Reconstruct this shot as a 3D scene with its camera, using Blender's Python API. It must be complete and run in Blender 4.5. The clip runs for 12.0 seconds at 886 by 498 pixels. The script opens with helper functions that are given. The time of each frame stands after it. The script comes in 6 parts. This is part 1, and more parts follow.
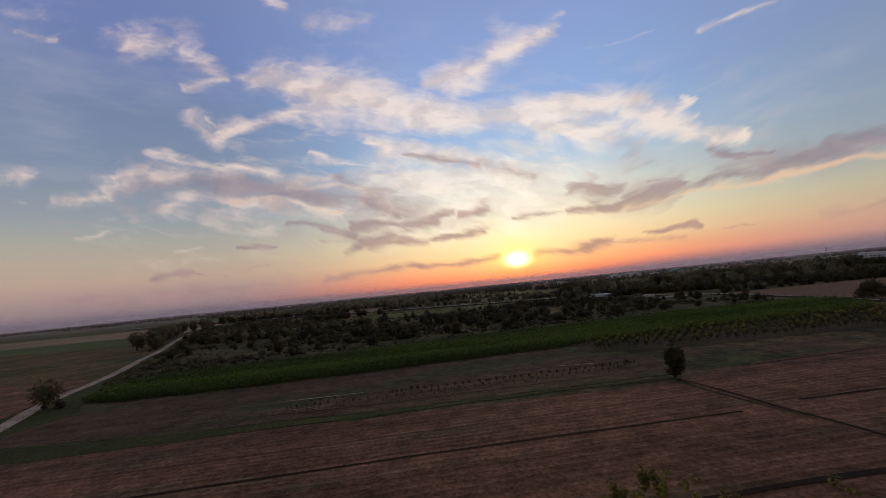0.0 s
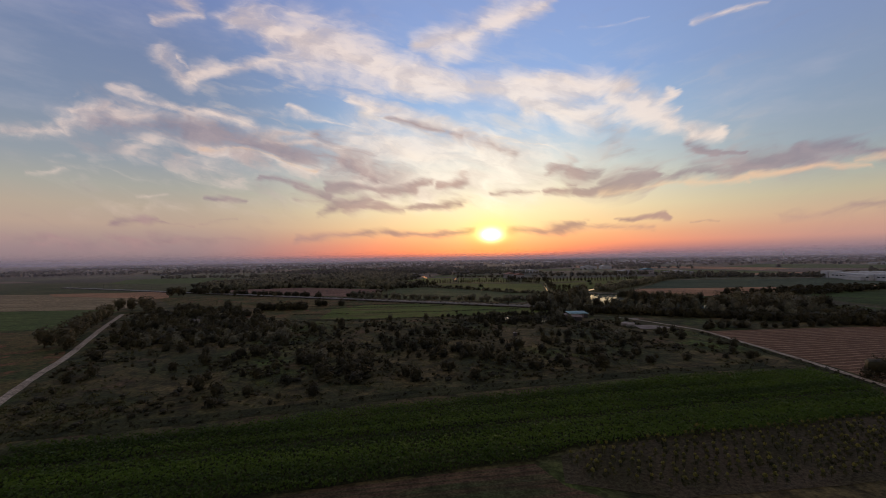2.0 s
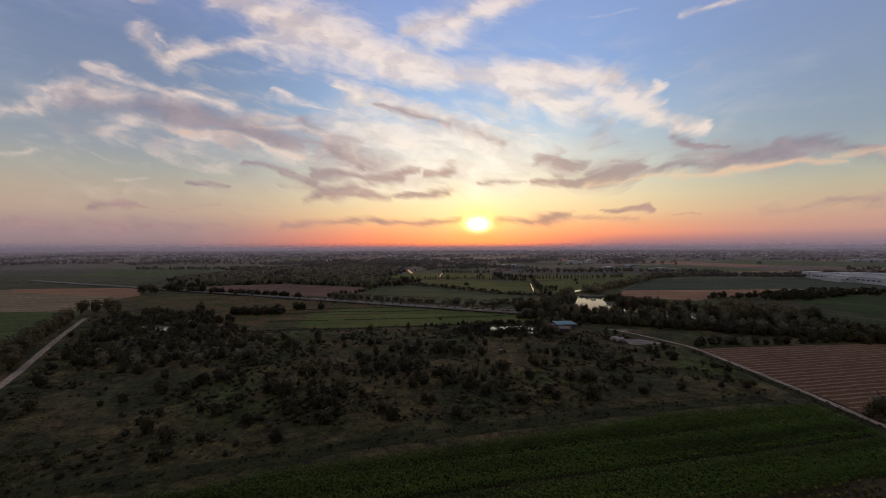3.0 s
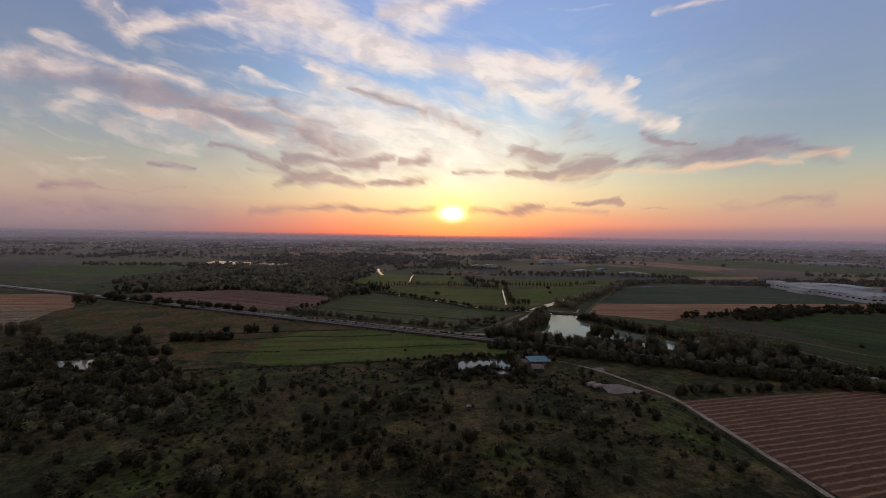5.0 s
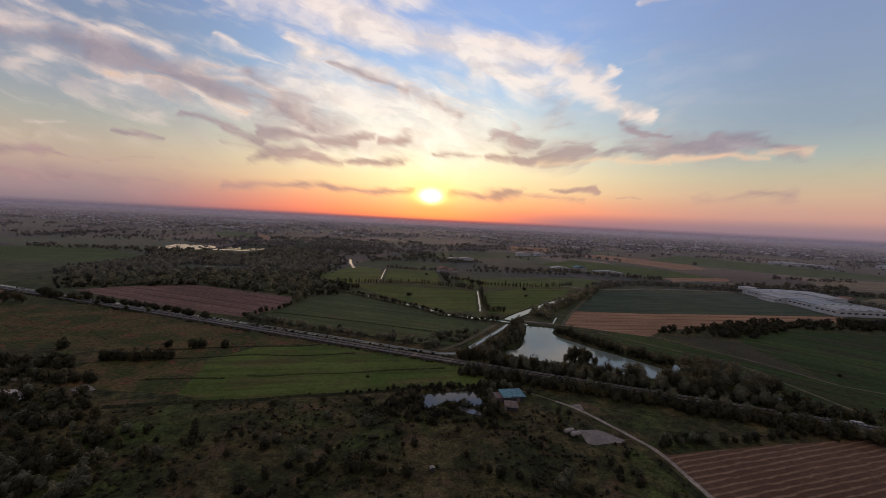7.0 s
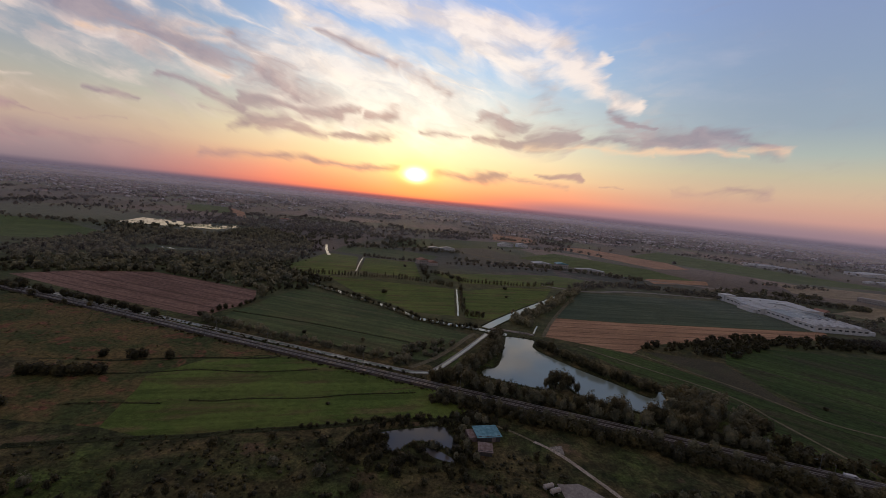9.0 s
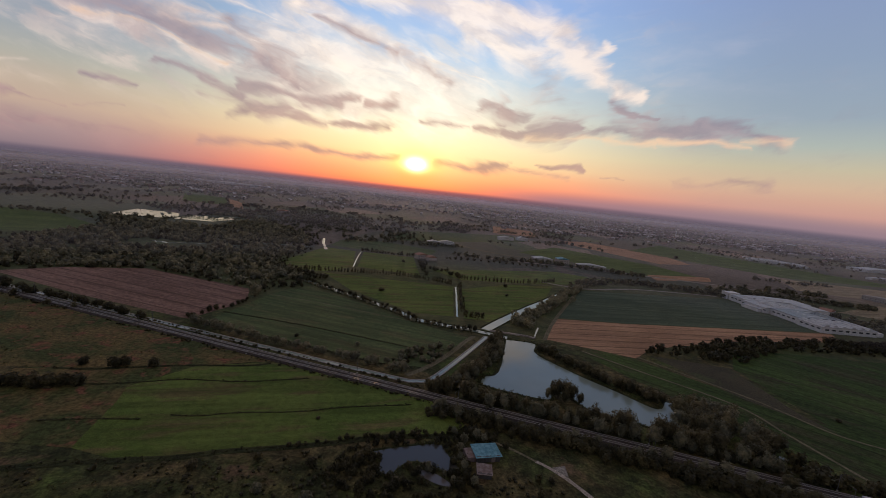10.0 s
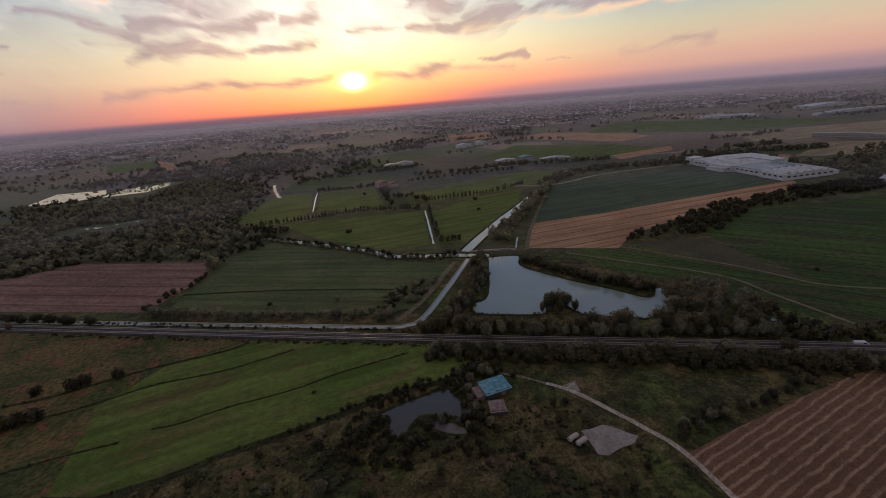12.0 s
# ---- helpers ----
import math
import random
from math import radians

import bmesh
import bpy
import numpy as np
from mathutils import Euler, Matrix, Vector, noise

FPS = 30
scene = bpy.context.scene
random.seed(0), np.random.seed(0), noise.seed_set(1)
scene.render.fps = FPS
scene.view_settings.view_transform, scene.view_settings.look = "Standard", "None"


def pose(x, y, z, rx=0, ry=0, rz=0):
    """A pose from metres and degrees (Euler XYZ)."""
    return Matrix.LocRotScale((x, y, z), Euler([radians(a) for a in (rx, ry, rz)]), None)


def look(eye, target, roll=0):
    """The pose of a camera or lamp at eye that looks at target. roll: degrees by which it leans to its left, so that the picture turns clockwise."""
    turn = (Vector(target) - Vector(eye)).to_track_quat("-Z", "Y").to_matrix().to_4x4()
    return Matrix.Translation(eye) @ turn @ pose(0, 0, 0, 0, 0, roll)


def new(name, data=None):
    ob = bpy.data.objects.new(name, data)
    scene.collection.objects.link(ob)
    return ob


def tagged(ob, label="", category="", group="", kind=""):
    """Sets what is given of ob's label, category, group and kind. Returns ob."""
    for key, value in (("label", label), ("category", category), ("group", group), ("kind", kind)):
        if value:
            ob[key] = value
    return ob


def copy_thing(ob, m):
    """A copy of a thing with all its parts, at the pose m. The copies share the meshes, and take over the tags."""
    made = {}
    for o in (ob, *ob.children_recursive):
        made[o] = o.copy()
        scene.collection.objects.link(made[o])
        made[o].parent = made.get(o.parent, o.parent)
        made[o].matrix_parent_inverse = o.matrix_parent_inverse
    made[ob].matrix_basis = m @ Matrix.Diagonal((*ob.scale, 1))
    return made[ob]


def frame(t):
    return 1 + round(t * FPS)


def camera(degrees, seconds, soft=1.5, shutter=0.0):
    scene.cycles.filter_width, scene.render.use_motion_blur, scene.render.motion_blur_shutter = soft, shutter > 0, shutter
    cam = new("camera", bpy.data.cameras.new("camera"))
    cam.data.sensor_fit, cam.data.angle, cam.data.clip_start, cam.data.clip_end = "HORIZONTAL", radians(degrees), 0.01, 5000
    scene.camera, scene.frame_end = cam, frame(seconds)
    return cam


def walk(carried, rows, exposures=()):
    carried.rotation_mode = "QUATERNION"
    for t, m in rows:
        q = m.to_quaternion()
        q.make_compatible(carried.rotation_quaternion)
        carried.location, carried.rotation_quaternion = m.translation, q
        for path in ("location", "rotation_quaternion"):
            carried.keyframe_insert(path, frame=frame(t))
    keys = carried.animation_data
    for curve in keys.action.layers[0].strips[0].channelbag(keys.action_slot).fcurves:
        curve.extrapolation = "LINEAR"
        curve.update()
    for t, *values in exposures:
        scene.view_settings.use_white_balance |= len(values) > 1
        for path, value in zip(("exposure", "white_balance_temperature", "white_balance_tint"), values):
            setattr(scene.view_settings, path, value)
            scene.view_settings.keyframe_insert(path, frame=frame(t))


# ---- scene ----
cam = camera(94.32, 12.0, soft=0.4)

# seconds, place in metres, turn in degrees: a climbing flight towards the sun
PATH = [
    (0.0, 0.00, 0.00, 15.51, 95.57, 5.58, 10.63),
    (0.5, -0.39, 5.73, 20.36, 95.32, 3.81, 9.44),
    (1.0, -0.40, 11.15, 25.18, 94.86, 2.53, 8.57),
    (1.5, -0.47, 16.64, 30.30, 93.01, 1.88, 7.58),
    (2.0, -0.72, 21.77, 35.76, 91.22, 0.90, 6.73),
    (2.5, -0.64, 27.25, 40.77, 90.14, 0.51, 5.79),
    (3.0, -0.41, 33.01, 45.94, 89.66, 0.21, 4.86),
    (5.0, 1.71, 54.69, 66.50, 88.17, -0.89, 1.22),
    (5.5, 2.48, 60.27, 71.37, 87.69, -1.25, 0.42),
    (6.0, 3.32, 66.41, 75.74, 87.15, -1.67, -0.38),
    (6.5, 3.90, 72.64, 80.00, 86.52, -2.21, -1.14),
    (7.0, 4.46, 78.47, 84.52, 85.83, -2.90, -1.84),
    (9.0, 6.84, 103.93, 99.92, 83.26, -5.94, -4.08),
    (9.5, 7.65, 110.82, 102.71, 82.68, -6.26, -4.23),
    (10.0, 7.96, 116.72, 105.78, 81.88, -6.28, -4.06),
    (10.5, 8.71, 122.79, 107.83, 80.71, -5.76, -4.22),
    (11.0, 9.05, 128.56, 109.79, 79.93, -5.05, -3.30),
    (11.5, 9.34, 134.10, 110.87, 76.82, -3.11, -3.68),
    (12.0, 9.43, 139.55, 110.15, 70.12, 4.22, -11.21),
]

walk(cam, [(t, pose(x, y, z, rx, ry, rz)) for t, x, y, z, rx, ry, rz in PATH],
     [(0.0, 0.02), (2.5, 0.04), (6.5, 0.14), (9.5, 0.2), (11.0, 0.26), (12.0, 0.38)])

SUN_ELEVATION = 3.1


def srgb(r, g, b):
    return tuple(((v / 255 + 0.055) / 1.055) ** 2.4 if v > 10 else v / 3294 for v in (r, g, b))


# ---- node helpers ----
def link_in(nt, socket, value):
    if isinstance(value, bpy.types.NodeSocket):
        nt.links.new(value, socket)
    elif isinstance(value, (tuple, list)) and len(value) == 3 and socket.type == "RGBA":
        socket.default_value = (*value, 1)
    else:
        socket.default_value = value


def calc(nt, op, a, b=0.0, c=0.0, clamp=False):
    n = nt.nodes.new("ShaderNodeMath")
    n.operation, n.use_clamp = op, clamp
    for s, v in zip(n.inputs, (a, b, c)):
        link_in(nt, s, v)
    return n.outputs[0]


def vec(nt, op, a, b=(0, 0, 0), scale=None):
    n = nt.nodes.new("ShaderNodeVectorMath")
    n.operation = op
    link_in(nt, n.inputs[0], a)
    link_in(nt, n.inputs[1], b)
    if scale is not None:
        link_in(nt, n.inputs["Scale"], scale)
    return n.outputs["Value"] if op in ("DOT_PRODUCT", "LENGTH") else n.outputs["Vector"]


def span(nt, value, a, b, c=0.0, d=1.0, smooth=True):
    n = nt.nodes.new("ShaderNodeMapRange")
    n.interpolation_type = "SMOOTHSTEP" if smooth else "LINEAR"
    for s, v in zip(n.inputs, (value, a, b, c, d)):
        link_in(nt, s, v)
    return n.outputs[0]


def mix(nt, fac, a, b, blend="MIX"):
    n = nt.nodes.new("ShaderNodeMix")
    n.data_type, n.blend_type = "RGBA", blend
    link_in(nt, n.inputs[0], fac)
    link_in(nt, n.inputs[6], (*a, 1) if isinstance(a, tuple) else a)
    link_in(nt, n.inputs[7], (*b, 1) if isinstance(b, tuple) else b)
    return n.outputs[2]


def noisy(nt, co, scale, detail=3.0, rough=0.55, distortion=0.0, colour=False):
    n = nt.nodes.new("ShaderNodeTexNoise")
    if co is not None:
        nt.links.new(co, n.inputs["Vector"])
    for key, v in (("Scale", scale), ("Detail", detail), ("Roughness", rough), ("Distortion", distortion)):
        n.inputs[key].default_value = v
    return n.outputs["Color" if colour else "Fac"]


def mapped(nt, co, scale=(1, 1, 1), turn=0.0, shift=(0, 0, 0)):
    n = nt.nodes.new("ShaderNodeMapping")
    nt.links.new(co, n.inputs["Vector"])
    n.inputs["Scale"].default_value, n.inputs["Rotation"].default_value, n.inputs["Location"].default_value = scale, (0, 0, turn), shift
    return n.outputs[0]


# ---- the evening sky ----
# cloud streaks: start and end as tangents (across, up) from the sun's bearing, widths at both ends, density
SWEEP = [
    (-0.637, 0.638, -0.459, 0.557, 0.0402, 0.0566, 0.8),
    (-0.488, 0.566, -0.286, 0.486, 0.0596, 0.0447, 0.9),
    (-0.286, 0.479, -0.089, 0.425, 0.0419, 0.0275, 0.95),
    (-0.089, 0.422, 0.075, 0.392, 0.0247, 0.0271, 1),
    (-0.4, 0.59, -0.2, 0.496, 0.0633, 0.0416, 0.4),
    (0.075, 0.396, 0.247, 0.403, 0.0271, 0.0294, 1),
    (0.247, 0.407, 0.325, 0.393, 0.02, 0.0186, 1),
    (0.101, 0.368, 0.234, 0.33, 0.0271, 0.0375, 0.9),
    (0.208, 0.357, 0.286, 0.348, 0.0402, 0.04, 0.75),
    (0.286, 0.368, 0.389, 0.331, 0.0266, 0.0211, 0.95),
    (0.363, 0.358, 0.42, 0.31, 0.0264, 0.0184, 0.9),
    (0.401, 0.357, 0.424, 0.383, 0.0158, 0.0079, 0.8),
    (0.452, 0.283, 0.521, 0.278, 0.0158, 0.0117, 1),
    (0.42, 0.323, 0.439, 0.336, 0.0105, 0.0053, 0.6),
]
STREAM = [
    (-0.179, 0.534, -0.061, 0.545, 0.0194, 0.0329, 1),
    (-0.061, 0.551, 0.142, 0.602, 0.0301, 0.0161, 0.85),
    (-0.877, 0.563, -0.792, 0.482, 0.0263, 0.0204, 0.65),
    (-0.83, 0.557, -0.761, 0.492, 0.0058, 0.0073, 0.6),
    (-0.784, 0.511, -0.715, 0.516, 0.0203, 0.0145, 0.7),
    (-0.715, 0.514, -0.518, 0.508, 0.0116, 0.01, 0.7),
    (-0.46, 0.451, -0.343, 0.418, 0.0142, 0.0112, 0.5),
    (-0.343, 0.404, -0.229, 0.372, 0.0098, 0.0139, 0.95),
    (-0.229, 0.37, -0.117, 0.327, 0.0139, 0.0152, 0.95),
    (-0.117, 0.327, -0.062, 0.309, 0.0124, 0.0082, 0.8),
    (-0.519, 0.39, -0.344, 0.341, 0.0071, 0.0056, 0.65),
    (-0.416, 0.461, -0.329, 0.446, 0.0056, 0.0042, 0.4),
    (-0.287, 0.276, -0.117, 0.251, 0.028, 0.0386, 0.55),
    (-0.272, 0.234, 0.074, 0.213, 0.042, 0.034, 0.6),
]
GLEAM = [
    (-0.09, 0.189, 0.074, 0.185, 0.0276, 0.0204, 0.4),
    (0.02, 0.268, 0.141, 0.268, 0.0041, 0.0027, 0.8),
    (-0.034, 0.314, 0.074, 0.321, 0.0055, 0.0041, 0.3),
    (-1.021, 0.481, -0.793, 0.406, 0.0119, 0.0146, 0.55),
    (-0.793, 0.406, -0.609, 0.35, 0.0131, 0.0129, 0.75),
    (-0.609, 0.35, -0.431, 0.316, 0.0115, 0.0113, 0.6),
    (-1.144, 0.419, -1.03, 0.427, 0.015, 0.0133, 0.75),
    (-1.03, 0.422, -0.793, 0.389, 0.0134, 0.0131, 0.55),
    (-0.935, 0.33, -0.762, 0.311, 0.0147, 0.0145, 0.65),
    (-0.762, 0.301, -0.58, 0.27, 0.0116, 0.0115, 0.8),
    (-0.58, 0.27, -0.432, 0.231, 0.0143, 0.0128, 0.75),
]
LEFT = [
    (-1.031, 0.338, -0.919, 0.334, 0.0089, 0.0118, 0.4),
    (-0.74, 0.259, -0.64, 0.221, 0.0145, 0.0173, 0.5),
    (-0.579, 0.316, -0.431, 0.294, 0.0057, 0.0071, 0.6),
    (-0.639, 0.401, -0.402, 0.357, 0.0086, 0.0071, 0.4),
    (-1.278, 0.257, -1.162, 0.258, 0.0091, 0.0075, 0.35),
    (-1.143, 0.456, -1.119, 0.463, 0.009, 0.0075, 0.4),
    (-1.194, 0.301, -1.137, 0.294, 0.0075, 0.006, 0.3),
    (-0.952, 0.176, -0.857, 0.177, 0.0074, 0.0059, 0.4),
]
HIGH = [
    (-1.158, 0.881, -0.881, 0.811, 0.0276, 0.0438, 0.45),
    (-1.077, 0.827, -0.881, 0.794, 0.0325, 0.0385, 0.55),
    (-0.902, 0.772, -0.757, 0.664, 0.0245, 0.0135, 0.65),
    (-0.888, 0.65, -0.757, 0.664, 0.012, 0.0084, 0.7),
    (-1.508, 0.957, -1.351, 0.907, 0.0117, 0.0114, 0.45),
    (-1.532, 1.041, -1.306, 0.989, 0.0495, 0.0572, 0.3),
    (-0.619, 0.866, -0.568, 0.829, 0.0171, 0.0101, 0.6),
    (-0.503, 0.772, -0.339, 0.735, 0.033, 0.0288, 0.45),
    (-0.404, 0.746, -0.34, 0.727, 0.0162, 0.0128, 0.5),
    (-0.667, 0.655, -0.478, 0.65, 0.0497, 0.0403, 0.35),
    (0.039, 0.59, 0.184, 0.648, 0.0177, 0.0087, 0.35),
]
WISP = [
    (0.015, 0.626, 0.092, 0.564, 0.0298, 0.0175, 0.5),
    (0.197, 0.542, 0.366, 0.549, 0.0057, 0.0042, 0.35),
    (0.468, 0.538, 0.632, 0.573, 0.0082, 0.0053, 0.65),
    (-1.574, 0.495, -1.44, 0.471, 0.0221, 0.018, 0.5),
    (-1.528, 0.406, -1.484, 0.397, 0.009, 0.0072, 0.4),
    (-1.376, 0.385, -1.169, 0.374, 0.0141, 0.0205, 0.65),
    (-1.169, 0.4, -0.898, 0.398, 0.024, 0.0149, 0.65),
    (-0.898, 0.398, -0.771, 0.381, 0.0099, 0.0065, 0.5),
    (0.543, 0.446, 0.577, 0.441, 0.0079, 0.0053, 0.25),
]
VEIL_DARK = [
    (-1.079, 0.387, -0.61, 0.292, 0.0507, 0.0489, 0.42),
    (-0.61, 0.307, -0.258, 0.206, 0.0489, 0.0475, 0.45),
    (-0.58, 0.198, -0.062, 0.167, 0.0316, 0.033, 0.34),
    (0.128, 0.184, 0.465, 0.191, 0.0298, 0.0289, 0.36),
    (0.465, 0.204, 0.909, 0.217, 0.0341, 0.0277, 0.42),
    (-1.28, 0.054, -0.611, 0.049, 0.0243, 0.0202, 0.42),
]
VEIL_LIT = [
    (-0.344, 0.285, 0.074, 0.226, 0.0563, 0.0611, 0.85),
    (-0.287, 0.206, 0.074, 0.185, 0.056, 0.0476, 0.8),
    (0.074, 0.226, 0.286, 0.248, 0.0475, 0.0467, 0.45),
    (-1.176, 0.42, -0.746, 0.398, 0.039, 0.0319, 0.42),
    (-0.951, 0.316, -0.52, 0.233, 0.0384, 0.0371, 0.42),
    (-0.488, 0.594, -0.117, 0.451, 0.0851, 0.0551, 0.36),
    (-1.114, 0.156, -0.461, 0.16, 0.033, 0.0313, 0.26),
]
SHADE = [
    (-1.079, 0.387, -0.793, 0.363, 0.0209, 0.0204, 0.6),
    (-0.793, 0.355, -0.61, 0.307, 0.0233, 0.0187, 0.75),
    (-0.61, 0.302, -0.431, 0.259, 0.0172, 0.017, 0.75),
    (-0.431, 0.266, -0.316, 0.214, 0.0198, 0.0168, 0.7),
    (-0.344, 0.236, -0.273, 0.195, 0.0169, 0.0112, 0.6),
    (-0.579, 0.342, -0.402, 0.315, 0.0115, 0.0127, 0.35),
    (-0.431, 0.323, -0.287, 0.262, 0.017, 0.014, 0.5),
    (-0.491, 0.189, -0.403, 0.164, 0.0128, 0.0141, 0.7),
    (-0.403, 0.188, -0.287, 0.171, 0.0113, 0.0112, 0.75),
    (-0.595, 0.213, -0.461, 0.192, 0.0057, 0.0099, 0.7),
    (-0.287, 0.167, -0.174, 0.174, 0.0126, 0.0111, 0.75),
    (-0.174, 0.179, -0.153, 0.183, 0.0111, 0.0083, 0.7),
    (-0.125, 0.175, -0.076, 0.181, 0.0097, 0.0138, 0.75),
]
BROKEN = [
    (-0.491, 0.161, -0.345, 0.151, 0.0086, 0.007, 0.5),
    (-0.748, 0.172, -0.626, 0.159, 0.0058, 0.0043, 0.6),
    (-0.418, 0.135, -0.316, 0.134, 0.0113, 0.0141, 1),
    (-0.316, 0.13, -0.23, 0.122, 0.0112, 0.0084, 0.95),
    (-0.23, 0.127, -0.076, 0.128, 0.0042, 0.0083, 0.7),
    (-0.146, 0.125, -0.09, 0.127, 0.0069, 0.0069, 0.6),
    (-0.229, 0.356, -0.062, 0.295, 0.007, 0.0096, 0.5),
    (-0.062, 0.305, 0.061, 0.24, 0.011, 0.0068, 0.4),
    (0.128, 0.205, 0.194, 0.217, 0.0081, 0.0188, 0.65),
    (0.194, 0.21, 0.26, 0.195, 0.0161, 0.0107, 0.7),
    (0.006, 0.157, 0.114, 0.155, 0.0055, 0.0041, 0.6),
    (0.128, 0.155, 0.207, 0.159, 0.0068, 0.0081, 0.7),
    (0.187, 0.172, 0.207, 0.176, 0.0108, 0.0067, 0.5),
]
DUSK = [
    (0.207, 0.156, 0.273, 0.161, 0.0067, 0.008, 0.8),
    (0.273, 0.161, 0.376, 0.182, 0.0107, 0.0159, 0.8),
    (0.312, 0.194, 0.376, 0.199, 0.008, 0.0066, 0.5),
    (0.389, 0.179, 0.564, 0.182, 0.0119, 0.0117, 0.7),
    (0.552, 0.183, 0.711, 0.214, 0.0117, 0.0231, 0.8),
    (0.699, 0.227, 0.806, 0.235, 0.0219, 0.0153, 0.85),
    (0.771, 0.22, 0.909, 0.217, 0.0153, 0.0063, 0.75),
    (0.446, 0.257, 0.515, 0.226, 0.0118, 0.0091, 0.9),
    (0.515, 0.226, 0.577, 0.221, 0.0065, 0.0039, 0.7),
    (0.286, 0.268, 0.35, 0.226, 0.0333, 0.0186, 0.4),
    (0.614, 0.253, 0.632, 0.233, 0.0181, 0.0207, 0.35),
    (0.298, 0.085, 0.401, 0.092, 0.004, 0.0046, 0.8),
    (0.207, 0.078, 0.22, 0.078, 0.0054, 0.004, 0.6),
]
BAND = [
    (0.033, 0.061, 0.207, 0.067, 0.0068, 0.0094, 0.7),
    (0.207, 0.064, 0.363, 0.066, 0.0081, 0.0053, 0.55),
    (-0.492, 0.051, -0.202, 0.063, 0.0086, 0.007, 0.6),
    (-0.202, 0.065, -0.035, 0.064, 0.0056, 0.0055, 0.7),
    (-1.016, 0.12, -0.889, 0.116, 0.0074, 0.0074, 0.6),
    (-0.889, 0.113, -0.779, 0.101, 0.0044, 0.0029, 0.5),
    (-0.764, 0.109, -0.657, 0.103, 0.0036, 0.0036, 0.45),
    (-1.28, 0.075, -0.874, 0.057, 0.0121, 0.0147, 0.5),
    (-0.874, 0.057, -0.642, 0.058, 0.0118, 0.0072, 0.5),
    (0.638, 0.081, 0.806, 0.087, 0.0065, 0.0102, 0.4),
    (0.783, 0.088, 0.91, 0.1, 0.0102, 0.0126, 0.45),
    (0.452, 0.081, 0.515, 0.077, 0.0026, 0.0026, 0.4),
    (-1.485, 0.062, -1.247, 0.072, 0.0216, 0.0151, 0.4),
]
LIT_EDGE = [
    (0.26, 0.152, 0.439, 0.165, 0.0067, 0.0053, 0.6),
    (0.439, 0.162, 0.589, 0.164, 0.0079, 0.0065, 0.75),
    (0.589, 0.169, 0.711, 0.183, 0.0065, 0.0064, 0.8),
    (0.711, 0.183, 0.83, 0.19, 0.0064, 0.0064, 0.7),
    (0.806, 0.197, 0.946, 0.216, 0.0064, 0.0101, 0.6),
    (-0.762, 0.309, -0.58, 0.277, 0.0044, 0.0043, 0.5),
    (-0.58, 0.276, -0.432, 0.235, 0.0043, 0.0043, 0.5),
]


# colour of the clear dusk sky by the tangent of the elevation: towards the left, the sun and the right
SKY_LEFT = [(0.0, (128, 112, 122)), (0.012, (140, 121, 128)), (0.03, (152, 130, 134)), (0.05, (166, 142, 138)), (0.075, (180, 156, 142)), (0.11, (178, 162, 146)), (0.15, (164, 162, 154)),
            (0.2, (144, 152, 161)), (0.3, (123, 138, 163)), (0.42, (114, 130, 163)), (0.6, (108, 125, 175)), (0.8, (112, 126, 170)), (1.0, (142, 131, 128))]
SKY_SUN = [(0.0, (226, 104, 88)), (0.012, (250, 126, 92)), (0.03, (252, 144, 104)), (0.05, (246, 168, 118)), (0.075, (243, 202, 150)), (0.11, (240, 218, 174)), (0.16, (228, 221, 196)),
           (0.22, (198, 208, 206)), (0.3, (160, 191, 221)), (0.42, (139, 170, 218)), (0.6, (134, 158, 208)), (0.8, (128, 148, 194)), (1.0, (144, 133, 130))]
SKY_RIGHT = [(0.0, (128, 112, 122)), (0.012, (158, 128, 130)), (0.03, (186, 142, 134)), (0.05, (194, 152, 136)), (0.075, (196, 166, 142)), (0.11, (184, 174, 150)), (0.15, (162, 170, 164)),
             (0.2, (142, 156, 169)), (0.3, (132, 149, 174)), (0.42, (126, 143, 178)), (0.6, (119, 136, 177)), (0.8, (116, 130, 170)), (1.0, (142, 131, 128))]


